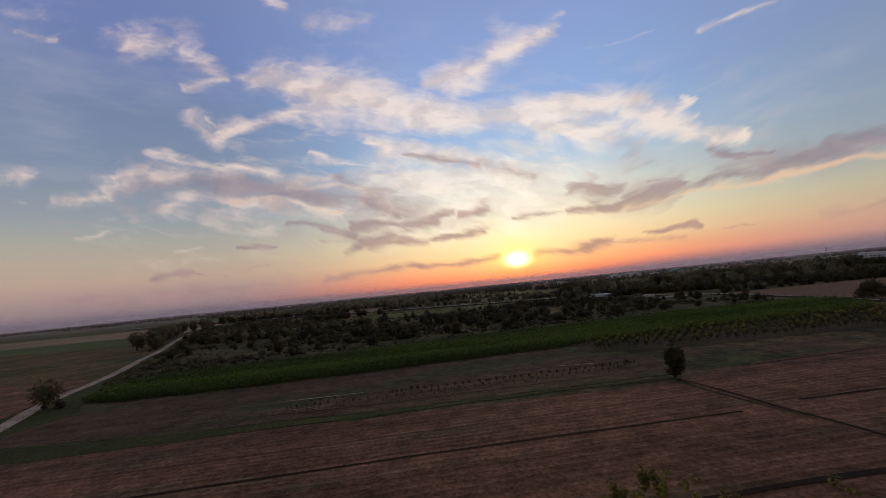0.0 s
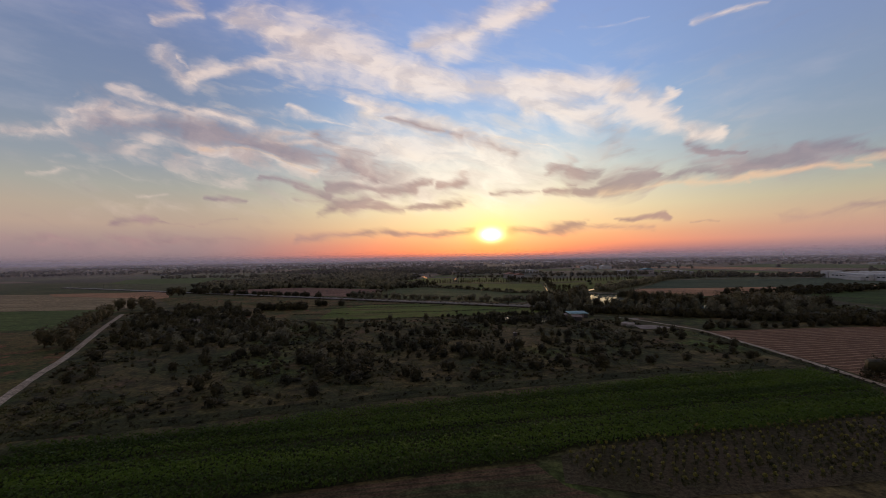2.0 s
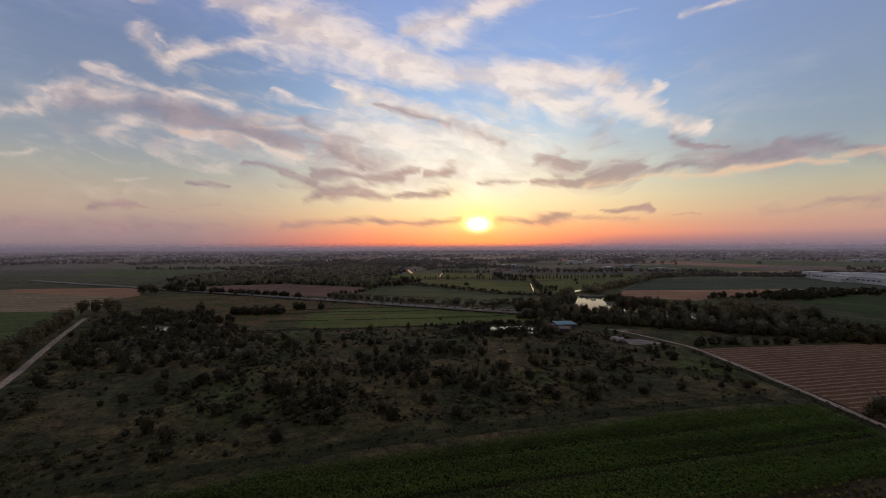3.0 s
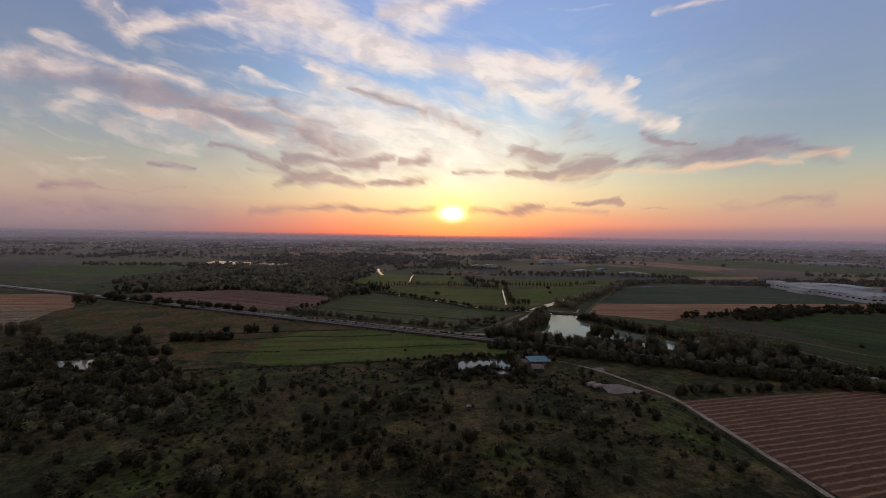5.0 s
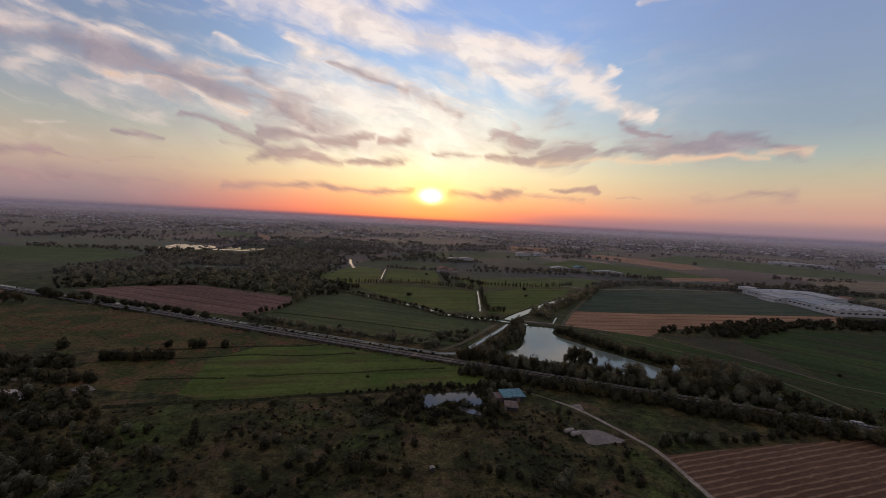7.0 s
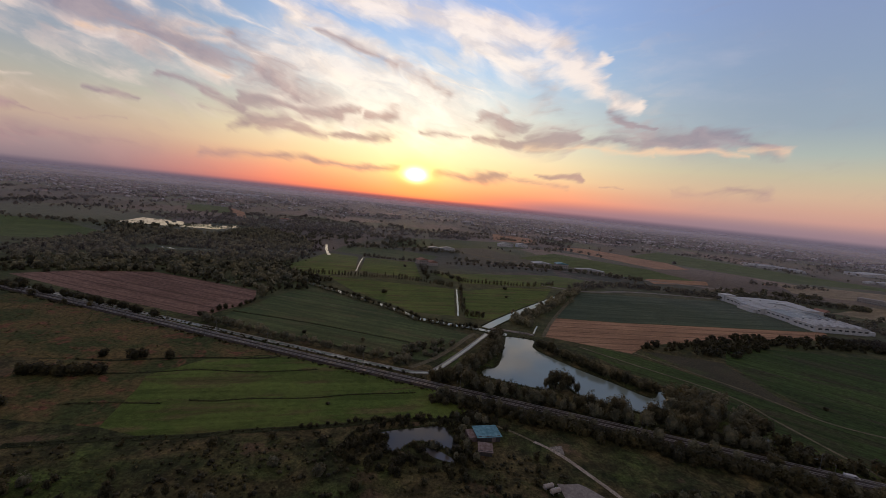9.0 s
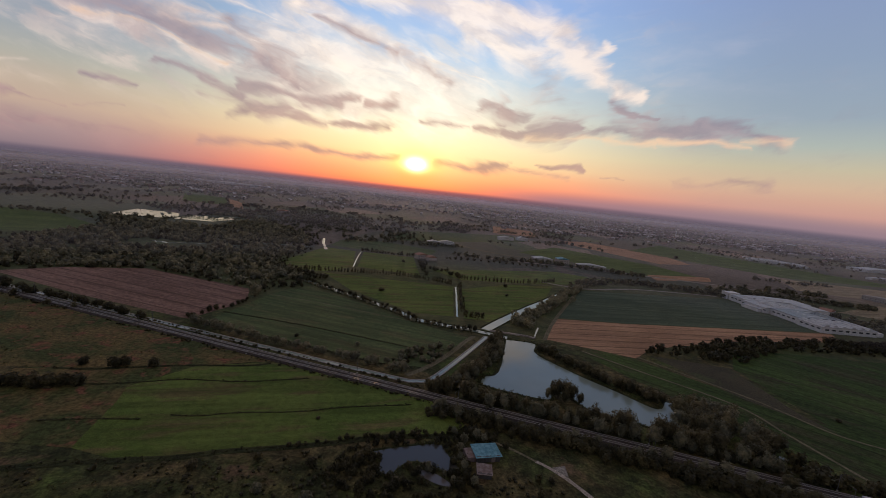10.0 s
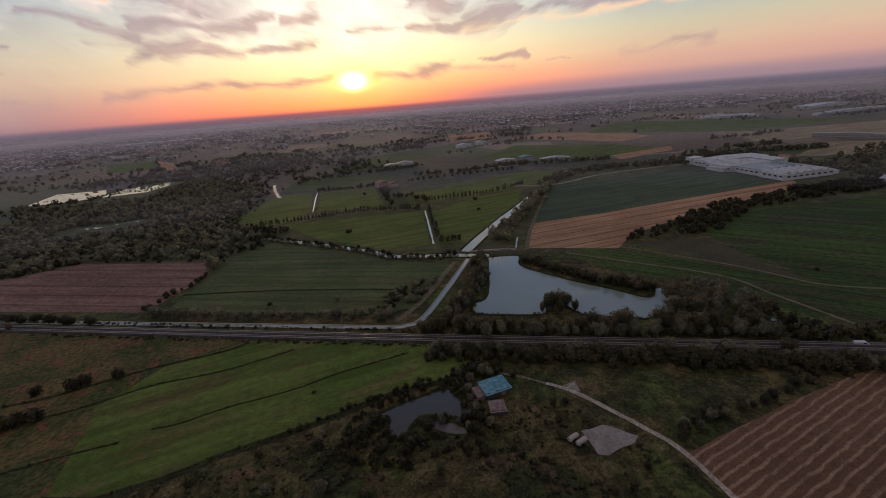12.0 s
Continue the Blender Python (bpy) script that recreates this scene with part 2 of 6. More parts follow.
def make_sky():
    world = bpy.data.worlds.new("evening_sky")
    scene.world = world
    world.use_nodes = True
    nt = world.node_tree
    nt.nodes.clear()
    way = nt.nodes.new("ShaderNodeTexCoord").outputs["Generated"]
    sep = nt.nodes.new("ShaderNodeSeparateXYZ")
    nt.links.new(way, sep.inputs[0])
    x, y, z = sep.outputs
    ahead = calc(nt, "MAXIMUM", y, 0.08)
    across = calc(nt, "DIVIDE", x, ahead)
    flat = nt.nodes.new("ShaderNodeCombineXYZ")
    nt.links.new(across, flat.inputs[0])
    nt.links.new(calc(nt, "DIVIDE", z, ahead), flat.inputs[1])
    flat = flat.outputs[0]

    # clear sky: coloured dusk gradients to both sides of the sun, with the physical sky's light added
    level = calc(nt, "SQRT", calc(nt, "MAXIMUM", calc(nt, "SUBTRACT", 1.0, calc(nt, "MULTIPLY", z, z)), 0.0004))
    climb = calc(nt, "DIVIDE", z, level)

    def gradient(stops):
        ramp = nt.nodes.new("ShaderNodeValToRGB")
        el = ramp.color_ramp.elements
        while len(el) < len(stops):
            el.new(0.5)
        for e, (up, c) in zip(el, stops):
            e.position, e.color = up, (*srgb(*c), 1)
        nt.links.new(climb, ramp.inputs[0])
        return ramp.outputs[0]

    behind = span(nt, y, 0.35, -0.2)
    colour = mix(nt, span(nt, x, -0.1, -0.66), gradient(SKY_SUN), gradient(SKY_LEFT))
    colour = mix(nt, calc(nt, "MAXIMUM", span(nt, x, 0.12, 0.68), behind), colour, gradient(SKY_RIGHT))
    sky = nt.nodes.new("ShaderNodeTexSky")
    sky.sky_type, sky.sun_disc = "NISHITA", False
    sky.sun_elevation, sky.sun_rotation = radians(SUN_ELEVATION), 0.0
    colour = mix(nt, 1.0, colour, mix(nt, 1.0, sky.outputs[0], (NISHITA,) * 3, "MULTIPLY"), "ADD")
    colour = mix(nt, behind, colour, mix(nt, 1.0, colour, AWAY, "MULTIPLY"))

    # angle from the sun, in degrees; the haze draws its glow out sideways
    s = Vector((0, math.cos(radians(SUN_ELEVATION)), math.sin(radians(SUN_ELEVATION))))
    off = vec(nt, "SUBTRACT", way, tuple(s))
    theta = calc(nt, "MULTIPLY", vec(nt, "LENGTH", off), 57.3)
    wide = calc(nt, "MULTIPLY", vec(nt, "LENGTH", vec(nt, "MULTIPLY", off, (0.62, 0.62, 1.0))), 57.3)

    def falls(angle, width, power=1.0):
        return calc(nt, "EXPONENT", calc(nt, "MULTIPLY", calc(nt, "POWER", calc(nt, "DIVIDE", angle, width), power), -1.0))

    # light that comes low through the haze is reddened
    red = mix(nt, span(nt, z, 0.0, 0.05), (1.0, 0.36, 0.16), (1.0, 1.0, 1.0))
    colour = mix(nt, 1.0, colour, mix(nt, 1.0, mix(nt, 1.0, (0.3, 0.24, 0.12), falls(theta, 8.0), "MULTIPLY"), red, "MULTIPLY"), "ADD")
    # grey haze bank low beside the sun
    bank = calc(nt, "MULTIPLY", span(nt, across, 0.05, 0.4), span(nt, climb, 0.034, 0.004))
    colour = mix(nt, calc(nt, "MULTIPLY", bank, 0.75), colour, srgb(142, 118, 128))

    # clouds: soft streaks, broken up by fibres of noise that fall towards the sun from both sides
    fx = nt.nodes.new("ShaderNodeSeparateXYZ")
    nt.links.new(flat, fx.inputs[0])
    slope = calc(nt, "MULTIPLY", calc(nt, "ABSOLUTE", calc(nt, "SUBTRACT", fx.outputs[0], 0.25)), 0.3)
    grain = nt.nodes.new("ShaderNodeCombineXYZ")
    nt.links.new(fx.outputs[0], grain.inputs[0])
    nt.links.new(calc(nt, "MULTIPLY", calc(nt, "SUBTRACT", fx.outputs[1], slope), 3.0), grain.inputs[1])
    grain = grain.outputs[0]
    warp = vec(nt, "SCALE", vec(nt, "SUBTRACT", noisy(nt, grain, 6.0, 4, 0.52, colour=True), (0.5, 0.5, 0.5)), scale=0.12)
    place = vec(nt, "MULTIPLY", vec(nt, "ADD", flat, vec(nt, "MULTIPLY", warp, (1, 0.5, 0))), (1, 1, 0))
    fibre = noisy(nt, vec(nt, "ADD", grain, vec(nt, "SCALE", warp, scale=1.6)), 6.0, 5, 0.52, 0.4)
    thread = noisy(nt, mapped(nt, vec(nt, "ADD", grain, vec(nt, "SCALE", warp, scale=2.0)), (1, 1.2, 1), shift=(3, 7, 0)), 6.0, 4, 0.5, 0.5)
    puff = noisy(nt, mapped(nt, vec(nt, "ADD", flat, warp), (1, 1.5, 1)), 9.0, 5, 0.55)
    front = span(nt, y, 0.1, 0.3)

    def layer(strokes, total):
        for x0, z0, x1, z1, w0, w1, dense in strokes:
            run = Vector((x1 - x0, z1 - z0, 0))
            # the last streak's density is let in at a millionth, which keeps the streaks in sequence
            chain = nt.nodes.new("ShaderNodeVectorMath")
            chain.operation = "MULTIPLY_ADD"
            for socket, value in zip(chain.inputs, (total, (1e-6,) * 3, place)):
                link_in(nt, socket, value)
            rel = vec(nt, "SUBTRACT", chain.outputs[0], (x0, z0, 0))
            t = vec(nt, "DOT_PRODUCT", rel, tuple(run / run.length_squared))
            t = calc(nt, "ADD", t, 0.0, clamp=True)
            d = vec(nt, "LENGTH", vec(nt, "SUBTRACT", rel, vec(nt, "SCALE", tuple(run), scale=t)))
            m = calc(nt, "DIVIDE", d, calc(nt, "MULTIPLY_ADD", t, SPREAD * (w1 - w0), SPREAD * w0))
            m = calc(nt, "MULTIPLY", calc(nt, "SUBTRACT", 1.0, m, clamp=True), dense)
            total = calc(nt, "SMOOTH_MAX", total, m, 0.1)
        return total

    near = falls(theta, 24)
    # a fan of thin cirrus threads spread over the sunward sky
    fan = calc(nt, "MULTIPLY", span(nt, vec(nt, "LENGTH", vec(nt, "MULTIPLY", vec(nt, "SUBTRACT", flat, (-0.3, 0.24, 0)), (1, 3.2, 0))), 1.25, 0.35), calc(nt, "MULTIPLY", front, span(nt, z, 0.09, 0.17)))
    fan = calc(nt, "MULTIPLY", fan, calc(nt, "MULTIPLY", span(nt, thread, 0.42, 0.72), span(nt, fibre, 0.38, 0.62)))
    colour = mix(nt, calc(nt, "MULTIPLY", fan, 0.6), colour, mix(nt, near, srgb(212, 196, 190), srgb(255, 242, 214)))
    bright = layer(VEIL_LIT + SWEEP + STREAM + GLEAM + LEFT + HIGH + WISP, calc(nt, "MULTIPLY", fibre, 0.001))
    body = span(nt, bright, 0.02, 0.42)
    bright = calc(nt, "MULTIPLY_ADD", calc(nt, "SUBTRACT", fibre, 0.5), 1.0, bright)
    bright = calc(nt, "MULTIPLY_ADD", calc(nt, "SUBTRACT", puff, 0.5), 0.6, bright)
    bright = calc(nt, "MULTIPLY", calc(nt, "MULTIPLY", span(nt, bright, 0.1, 0.95), body), front)
    # thin parts take on the tone of the sky, thick folds shade themselves
    lit = mix(nt, near, srgb(214, 190, 180), srgb(255, 247, 228))
    fold = mix(nt, near, (0.7, 0.7, 0.76), (0.88, 0.84, 0.82))
    lit = mix(nt, 1.0, lit, mix(nt, span(nt, puff, 0.36, 0.62), fold, (1.06, 1.04, 1.02)), "MULTIPLY")
    colour = mix(nt, calc(nt, "MULTIPLY", bright, 0.9), colour, mix(nt, 0.15, lit, colour, "ADD"))
    dark = layer(VEIL_DARK + SHADE + BROKEN + DUSK + BAND, calc(nt, "MULTIPLY", bright, 0.001))
    dark = calc(nt, "MULTIPLY_ADD", calc(nt, "SUBTRACT", thread, 0.5), 0.8, calc(nt, "MULTIPLY", dark, span(nt, fibre, 0.25, 0.65, 0.55, 1.2)))
    dark = calc(nt, "MULTIPLY", span(nt, dark, 0.12, 0.78), front)
    shade = mix(nt, span(nt, z, 0.03, 0.2), srgb(160, 132, 138), srgb(138, 136, 154))
    shade = mix(nt, near, shade, srgb(186, 142, 120))
    shade = mix(nt, 1.0, shade, mix(nt, span(nt, puff, 0.34, 0.64), (0.84, 0.85, 0.9), (1.12, 1.08, 1.04)), "MULTIPLY")
    colour = mix(nt, calc(nt, "MULTIPLY", dark, 0.78), colour, shade)
    # undersides that catch the low sun
    rim = layer(LIT_EDGE, calc(nt, "MULTIPLY", dark, 0.001))
    rim = calc(nt, "MULTIPLY", span(nt, calc(nt, "MULTIPLY_ADD", calc(nt, "SUBTRACT", fibre, 0.5), 0.7, rim), 0.2, 0.9), front)
    colour = mix(nt, calc(nt, "MULTIPLY", rim, 0.8), colour, mix(nt, near, srgb(226, 184, 158), srgb(255, 226, 176)))
    # thin veil over the rest of the sky
    veil = calc(nt, "MULTIPLY", span(nt, noisy(nt, mapped(nt, way, (1, 1, 3.5)), 3.0, 6, 0.6), 0.52, 0.78), span(nt, z, 0.05, 0.25))
    colour = mix(nt, calc(nt, "MULTIPLY", veil, 0.2), colour, srgb(200, 194, 204))
    # the sun's yellow halo and its disc, veiled by haze
    halo = mix(nt, span(nt, z, 0.02, 0.06), (1.1, 0.42, 0.03), (1.5, 1.05, 0.2))
    colour = mix(nt, falls(wide, 1.65, 1.6), colour, halo)
    colour = mix(nt, 1.0, colour, mix(nt, 1.0, (6.0, 5.4, 3.4), falls(wide, 0.6, 1.6), "MULTIPLY"), "ADD")
    # the farthest plain, drawn into the sky under the horizon: fields, woods and towns coloured to fade into haze
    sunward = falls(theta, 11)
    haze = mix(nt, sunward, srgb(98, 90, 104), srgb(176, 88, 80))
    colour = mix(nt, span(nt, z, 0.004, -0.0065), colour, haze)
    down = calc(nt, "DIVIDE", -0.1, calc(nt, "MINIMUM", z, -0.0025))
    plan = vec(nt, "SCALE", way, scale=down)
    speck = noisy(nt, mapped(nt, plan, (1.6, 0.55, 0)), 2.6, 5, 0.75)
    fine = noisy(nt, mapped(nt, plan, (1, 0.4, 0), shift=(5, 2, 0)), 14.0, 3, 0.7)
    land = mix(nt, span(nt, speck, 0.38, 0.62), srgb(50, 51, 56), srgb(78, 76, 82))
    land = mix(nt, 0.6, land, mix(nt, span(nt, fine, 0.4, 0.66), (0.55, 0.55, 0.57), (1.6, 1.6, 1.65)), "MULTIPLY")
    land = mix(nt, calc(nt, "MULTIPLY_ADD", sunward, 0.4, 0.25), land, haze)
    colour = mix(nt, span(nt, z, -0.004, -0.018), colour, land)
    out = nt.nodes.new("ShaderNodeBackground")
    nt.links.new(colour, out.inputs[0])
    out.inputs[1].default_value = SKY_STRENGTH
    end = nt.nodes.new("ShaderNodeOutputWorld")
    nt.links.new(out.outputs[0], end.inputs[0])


SKY_STRENGTH = 1.0
NISHITA = 0.006
SPREAD = 2.7
AWAY = (0.84, 0.75, 0.66)
make_sky()

sun = new("sun", bpy.data.lights.new("sun", "SUN"))
sun.data.energy, sun.data.angle, sun.data.color = 0.5, radians(3.0), (1.0, 0.6, 0.32)
sun.matrix_world = look((0, 0, 100), (0, -100 * math.cos(radians(SUN_ELEVATION)), 100 - 100 * math.sin(radians(SUN_ELEVATION))))


# ---- materials ----
def shader(name, rough=0.9, spec=0.3, sheen=0.0):
    m = bpy.data.materials.new(name)
    m.use_nodes = True
    nt = m.node_tree
    bsdf = nt.nodes["Principled BSDF"]
    bsdf.inputs["Roughness"].default_value = rough
    bsdf.inputs["Specular IOR Level"].default_value = spec
    bsdf.inputs["Sheen Weight"].default_value, bsdf.inputs["Sheen Roughness"].default_value = sheen, 0.35
    bsdf.inputs["Sheen Tint"].default_value = (1.0, 0.82, 0.72, 1)
    return m, nt, bsdf, nt.nodes.new("ShaderNodeTexCoord").outputs["Object"]


def bumped(nt, bsdf, height, strength, distance):
    b = nt.nodes.new("ShaderNodeBump")
    b.inputs["Strength"].default_value, b.inputs["Distance"].default_value = strength, distance
    nt.links.new(height, b.inputs["Height"])
    nt.links.new(b.outputs[0], bsdf.inputs["Normal"])


def tone(c, k):
    return tuple(min(v * k, 1.0) for v in c)


def land_material(name, low, high, big=0.03, fine=1.5, third=None, rough=0.95, relief=0.25, contrast=0.75):
    """Earth, grass or stubble: patches at field size, mottling at a few metres, grain at a hand's width."""
    m, nt, bsdf, co = shader(name, rough, 0.12)
    c = mix(nt, span(nt, noisy(nt, co, big, 4, 0.6, 0.6), 0.35, 0.65), low, high)
    if third:
        c = mix(nt, span(nt, noisy(nt, mapped(nt, co, shift=(90, 40, 7)), big * 2.7, 4, 0.6, 0.4), 0.52, 0.68), c, third)
    grain = noisy(nt, co, fine, 5, 0.7)
    c = mix(nt, contrast, c, mix(nt, span(nt, grain, 0.3, 0.7), (0.3,) * 3, (1.7,) * 3), "MULTIPLY")
    c = mix(nt, contrast * 0.66, c, mix(nt, span(nt, noisy(nt, co, fine * 5, 3, 0.7), 0.35, 0.65), (0.5,) * 3, (1.5,) * 3), "MULTIPLY")
    nt.links.new(c, bsdf.inputs["Base Color"])
    bumped(nt, bsdf, grain, 0.9, relief)
    return m


def row_material(name, low, high, turn, step, line, wide=0.0, wide_step=14.0, relief=0.2, big=0.02, wobble=0.5, third=None, rows=0.75, mottled=0.7):
    """A field worked in rows that run at the angle turn; line: the colour of the rows or tracks."""
    m, nt, bsdf, co = shader(name, 0.95, 0.12)
    c = mix(nt, span(nt, noisy(nt, co, big, 4, 0.6, 0.6), 0.35, 0.65), low, high)
    if third:
        c = mix(nt, span(nt, noisy(nt, mapped(nt, mapped(nt, co, turn=-turn), (0.25, 1, 1)), big * 5, 4, 0.6, 0.4), 0.5, 0.66), c, third)
    across = nt.nodes.new("ShaderNodeSeparateXYZ")
    nt.links.new(mapped(nt, co, turn=-turn), across.inputs[0])
    v = calc(nt, "MULTIPLY_ADD", noisy(nt, co, 0.12, 3), wobble * step, across.outputs[1])
    wave = calc(nt, "SINE", calc(nt, "MULTIPLY", v, 2 * math.pi / step))
    broken = span(nt, noisy(nt, mapped(nt, mapped(nt, co, turn=-turn), (0.12, 0.8, 1)), 0.5, 3, 0.7), 0.3, 0.55, 0.25, 1.0)
    c = mix(nt, calc(nt, "MULTIPLY", span(nt, wave, 0.2, 0.95), calc(nt, "MULTIPLY", broken, rows)), c, line)
    c = mix(nt, mottled, c, mix(nt, span(nt, noisy(nt, co, 0.34, 6, 0.75), 0.32, 0.68), (0.42,) * 3, (1.58,) * 3), "MULTIPLY")
    if wide:
        band = span(nt, calc(nt, "SINE", calc(nt, "MULTIPLY", v, 2 * math.pi / wide_step)), 0.86, 0.98)
        c = mix(nt, calc(nt, "MULTIPLY", band, wide), c, tone(low, 0.45))
        strip = noisy(nt, mapped(nt, mapped(nt, co, turn=-turn), (0.01, 0.16, 1)), 1.0, 2)
        c = mix(nt, 0.55, c, mix(nt, span(nt, strip, 0.35, 0.65), (0.7,) * 3, (1.3,) * 3), "MULTIPLY")
    grain = noisy(nt, co, 2.2, 5, 0.7)
    c = mix(nt, 0.75, c, mix(nt, span(nt, grain, 0.3, 0.7), (0.4,) * 3, (1.6,) * 3), "MULTIPLY")
    nt.links.new(c, bsdf.inputs["Base Color"])
    bumped(nt, bsdf, calc(nt, "ADD", grain, calc(nt, "MULTIPLY", wave, 0.35 * rows)), 0.8, relief)
    return m


def leaf_material(name, low, high, translucent=0.3, patch=0.13, sheen=0.0, rows=None):
    """Foliage: every leaf and every plant a little different; light passes through."""
    m, nt, bsdf, co = shader(name, 0.65, 0.25, sheen)
    geo = nt.nodes.new("ShaderNodeNewGeometry").outputs["Random Per Island"]
    each = nt.nodes.new("ShaderNodeObjectInfo").outputs["Random"]
    c = mix(nt, geo, low, high)
    c = mix(nt, 0.8, c, mix(nt, each, (0.6, 0.62, 0.6), (1.4, 1.35, 1.25)), "MULTIPLY")
    c = mix(nt, 0.85, c, mix(nt, span(nt, noisy(nt, co if rows is None else mapped(nt, mapped(nt, co, turn=-rows), (0.06, 1, 1)), patch, 3, 0.6), 0.3, 0.7), (0.45, 0.47, 0.5), (1.6, 1.5, 1.3)), "MULTIPLY")
    nt.links.new(c, bsdf.inputs["Base Color"])
    thin = nt.nodes.new("ShaderNodeBsdfTranslucent")
    nt.links.new(c, thin.inputs[0])
    both = nt.nodes.new("ShaderNodeMixShader")
    both.inputs[0].default_value = translucent
    nt.links.new(bsdf.outputs[0], both.inputs[1])
    nt.links.new(thin.outputs[0], both.inputs[2])
    nt.links.new(both.outputs[0], nt.nodes["Material Output"].inputs[0])
    return m


def water_material(name, murk, ripple=0.05):
    m, nt, bsdf, co = shader(name, 0.04, 0.5)
    bsdf.inputs["IOR"].default_value = 1.33
    nt.links.new(mix(nt, noisy(nt, co, 0.02, 3), tone(murk, 0.75), tone(murk, 1.25)), bsdf.inputs["Base Color"])
    bumped(nt, bsdf, noisy(nt, co, 0.9, 3), ripple, 0.05)
    return m


def plain_material(name, low, high, scale=1.0, rough=0.7, spec=0.3, metal=0.0, relief=0.02, stretch=(1, 1, 1)):
    m, nt, bsdf, co = shader(name, rough, spec)
    bsdf.inputs["Metallic"].default_value = metal
    n = noisy(nt, mapped(nt, co, stretch), scale, 5, 0.65)
    c = mix(nt, span(nt, n, 0.3, 0.7), low, high)
    c = mix(nt, 0.5, c, mix(nt, noisy(nt, co, scale * 7, 4, 0.7), (0.6,) * 3, (1.4,) * 3), "MULTIPLY")
    nt.links.new(c, bsdf.inputs["Base Color"])
    bumped(nt, bsdf, n, 0.5, relief)
    return m


def far_land_material():
    """The plain: a patchwork of small fields, copses and hedges, with rough scrub near by."""
    m, nt, bsdf, co = shader("plain_land", 0.95, 0.15)
    turned = mapped(nt, co, (1.0, 0.62, 1), 0.35)
    wob = vec(nt, "ADD", turned, vec(nt, "SCALE", noisy(nt, co, 0.004, 2, colour=True), scale=60.0))
    cells = nt.nodes.new("ShaderNodeTexVoronoi")
    cells.distance = "CHEBYCHEV"
    cells.inputs["Scale"].default_value = 0.0062
    nt.links.new(wob, cells.inputs["Vector"])
    pick = nt.nodes.new("ShaderNodeSeparateColor")
    nt.links.new(cells.outputs["Color"], pick.inputs[0])
    ramp = nt.nodes.new("ShaderNodeValToRGB")
    ramp.color_ramp.interpolation = "CONSTANT"
    tones = [(0, (0.05, 0.058, 0.046)), (0.3, (0.06, 0.08, 0.045)), (0.5, (0.046, 0.05, 0.044)), (0.7, (0.09, 0.075, 0.066)), (0.78, (0.065, 0.078, 0.054)), (0.95, (0.16, 0.125, 0.1))]
    el = ramp.color_ramp.elements
    while len(el) < len(tones):
        el.new(0.5)
    for e, (p, c) in zip(el, tones):
        e.position, e.color = p, (*c, 1)
    nt.links.new(pick.outputs[0], ramp.inputs[0])
    near = mix(nt, span(nt, noisy(nt, co, 0.035, 5, 0.65, 0.8), 0.38, 0.62), (0.036, 0.042, 0.016), (0.082, 0.066, 0.03))
    near = mix(nt, span(nt, noisy(nt, co, 0.016, 4, 0.6), 0.52, 0.66), near, (0.055, 0.078, 0.02))
    near = mix(nt, 0.8, near, mix(nt, span(nt, noisy(nt, co, 0.22, 4, 0.65, 0.6), 0.35, 0.65), (0.42, 0.44, 0.42), (1.5, 1.45, 1.4)), "MULTIPLY")
    near = mix(nt, span(nt, noisy(nt, mapped(nt, co, shift=(40, 9, 3)), 0.06, 4, 0.6), 0.58, 0.7), near, (0.105, 0.07, 0.041))
    side = nt.nodes.new("ShaderNodeSeparateXYZ")
    nt.links.new(co, side.inputs[0])
    near = mix(nt, calc(nt, "MULTIPLY", span(nt, side.outputs[1], 380, 460), 0.8), near, mix(nt, span(nt, noisy(nt, co, 0.02, 4, 0.6), 0.4, 0.6), (0.05, 0.066, 0.026), (0.078, 0.082, 0.038)))
    # sheen rises with distance, to brighten the far land in place of haze
    nt.links.new(span(nt, side.outputs[1], 500, 1200, 0.0, 0.11), bsdf.inputs["Sheen Weight"])
    c = mix(nt, span(nt, side.outputs[1], 640, 760), near, ramp.outputs[0])
    grain = noisy(nt, co, 0.9, 5, 0.7)
    c = mix(nt, 0.75, c, mix(nt, span(nt, grain, 0.3, 0.7), (0.35,) * 3, (1.65,) * 3), "MULTIPLY")
    c = mix(nt, 0.5, c, mix(nt, span(nt, noisy(nt, co, 0.07, 7, 0.78), 0.35, 0.65), (0.35,) * 3, (1.65,) * 3), "MULTIPLY")
    nt.links.new(c, bsdf.inputs["Base Color"])
    bumped(nt, bsdf, grain, 0.9, 0.3)
    return m


SOIL, SOIL_PALE = (0.1, 0.05, 0.031), (0.155, 0.08, 0.05)
LAND = far_land_material()
PLOUGH = row_material("ploughed_earth", SOIL, SOIL_PALE, 0.29, 1.1, (0.19, 0.115, 0.082), 0.4, 5.2, relief=0.1, wobble=1.2, third=(0.075, 0.06, 0.034), rows=0.45)
SPARSE = row_material("sparsely_grown_earth", (0.066, 0.045, 0.027), (0.095, 0.061, 0.038), 0.28, 1.3, (0.042, 0.05, 0.022), 0.35, 3.6, relief=0.1, wobble=0.8, third=(0.042, 0.056, 0.021), rows=0.6)
# near-black earth: the shade inside the undug ditches is put into the colour
DITCH_SHADE = land_material("shaded_ditch_earth", (0.012, 0.009, 0.006), (0.022, 0.017, 0.011), 0.2, 2.0, relief=0.02)
SHALLOW = water_material("shallow_muddy_water", (0.2, 0.18, 0.17), 0.012)
GRASS = land_material("meadow_grass", (0.05, 0.07, 0.022), (0.075, 0.1, 0.03), 0.02, 1.4, (0.085, 0.08, 0.035))
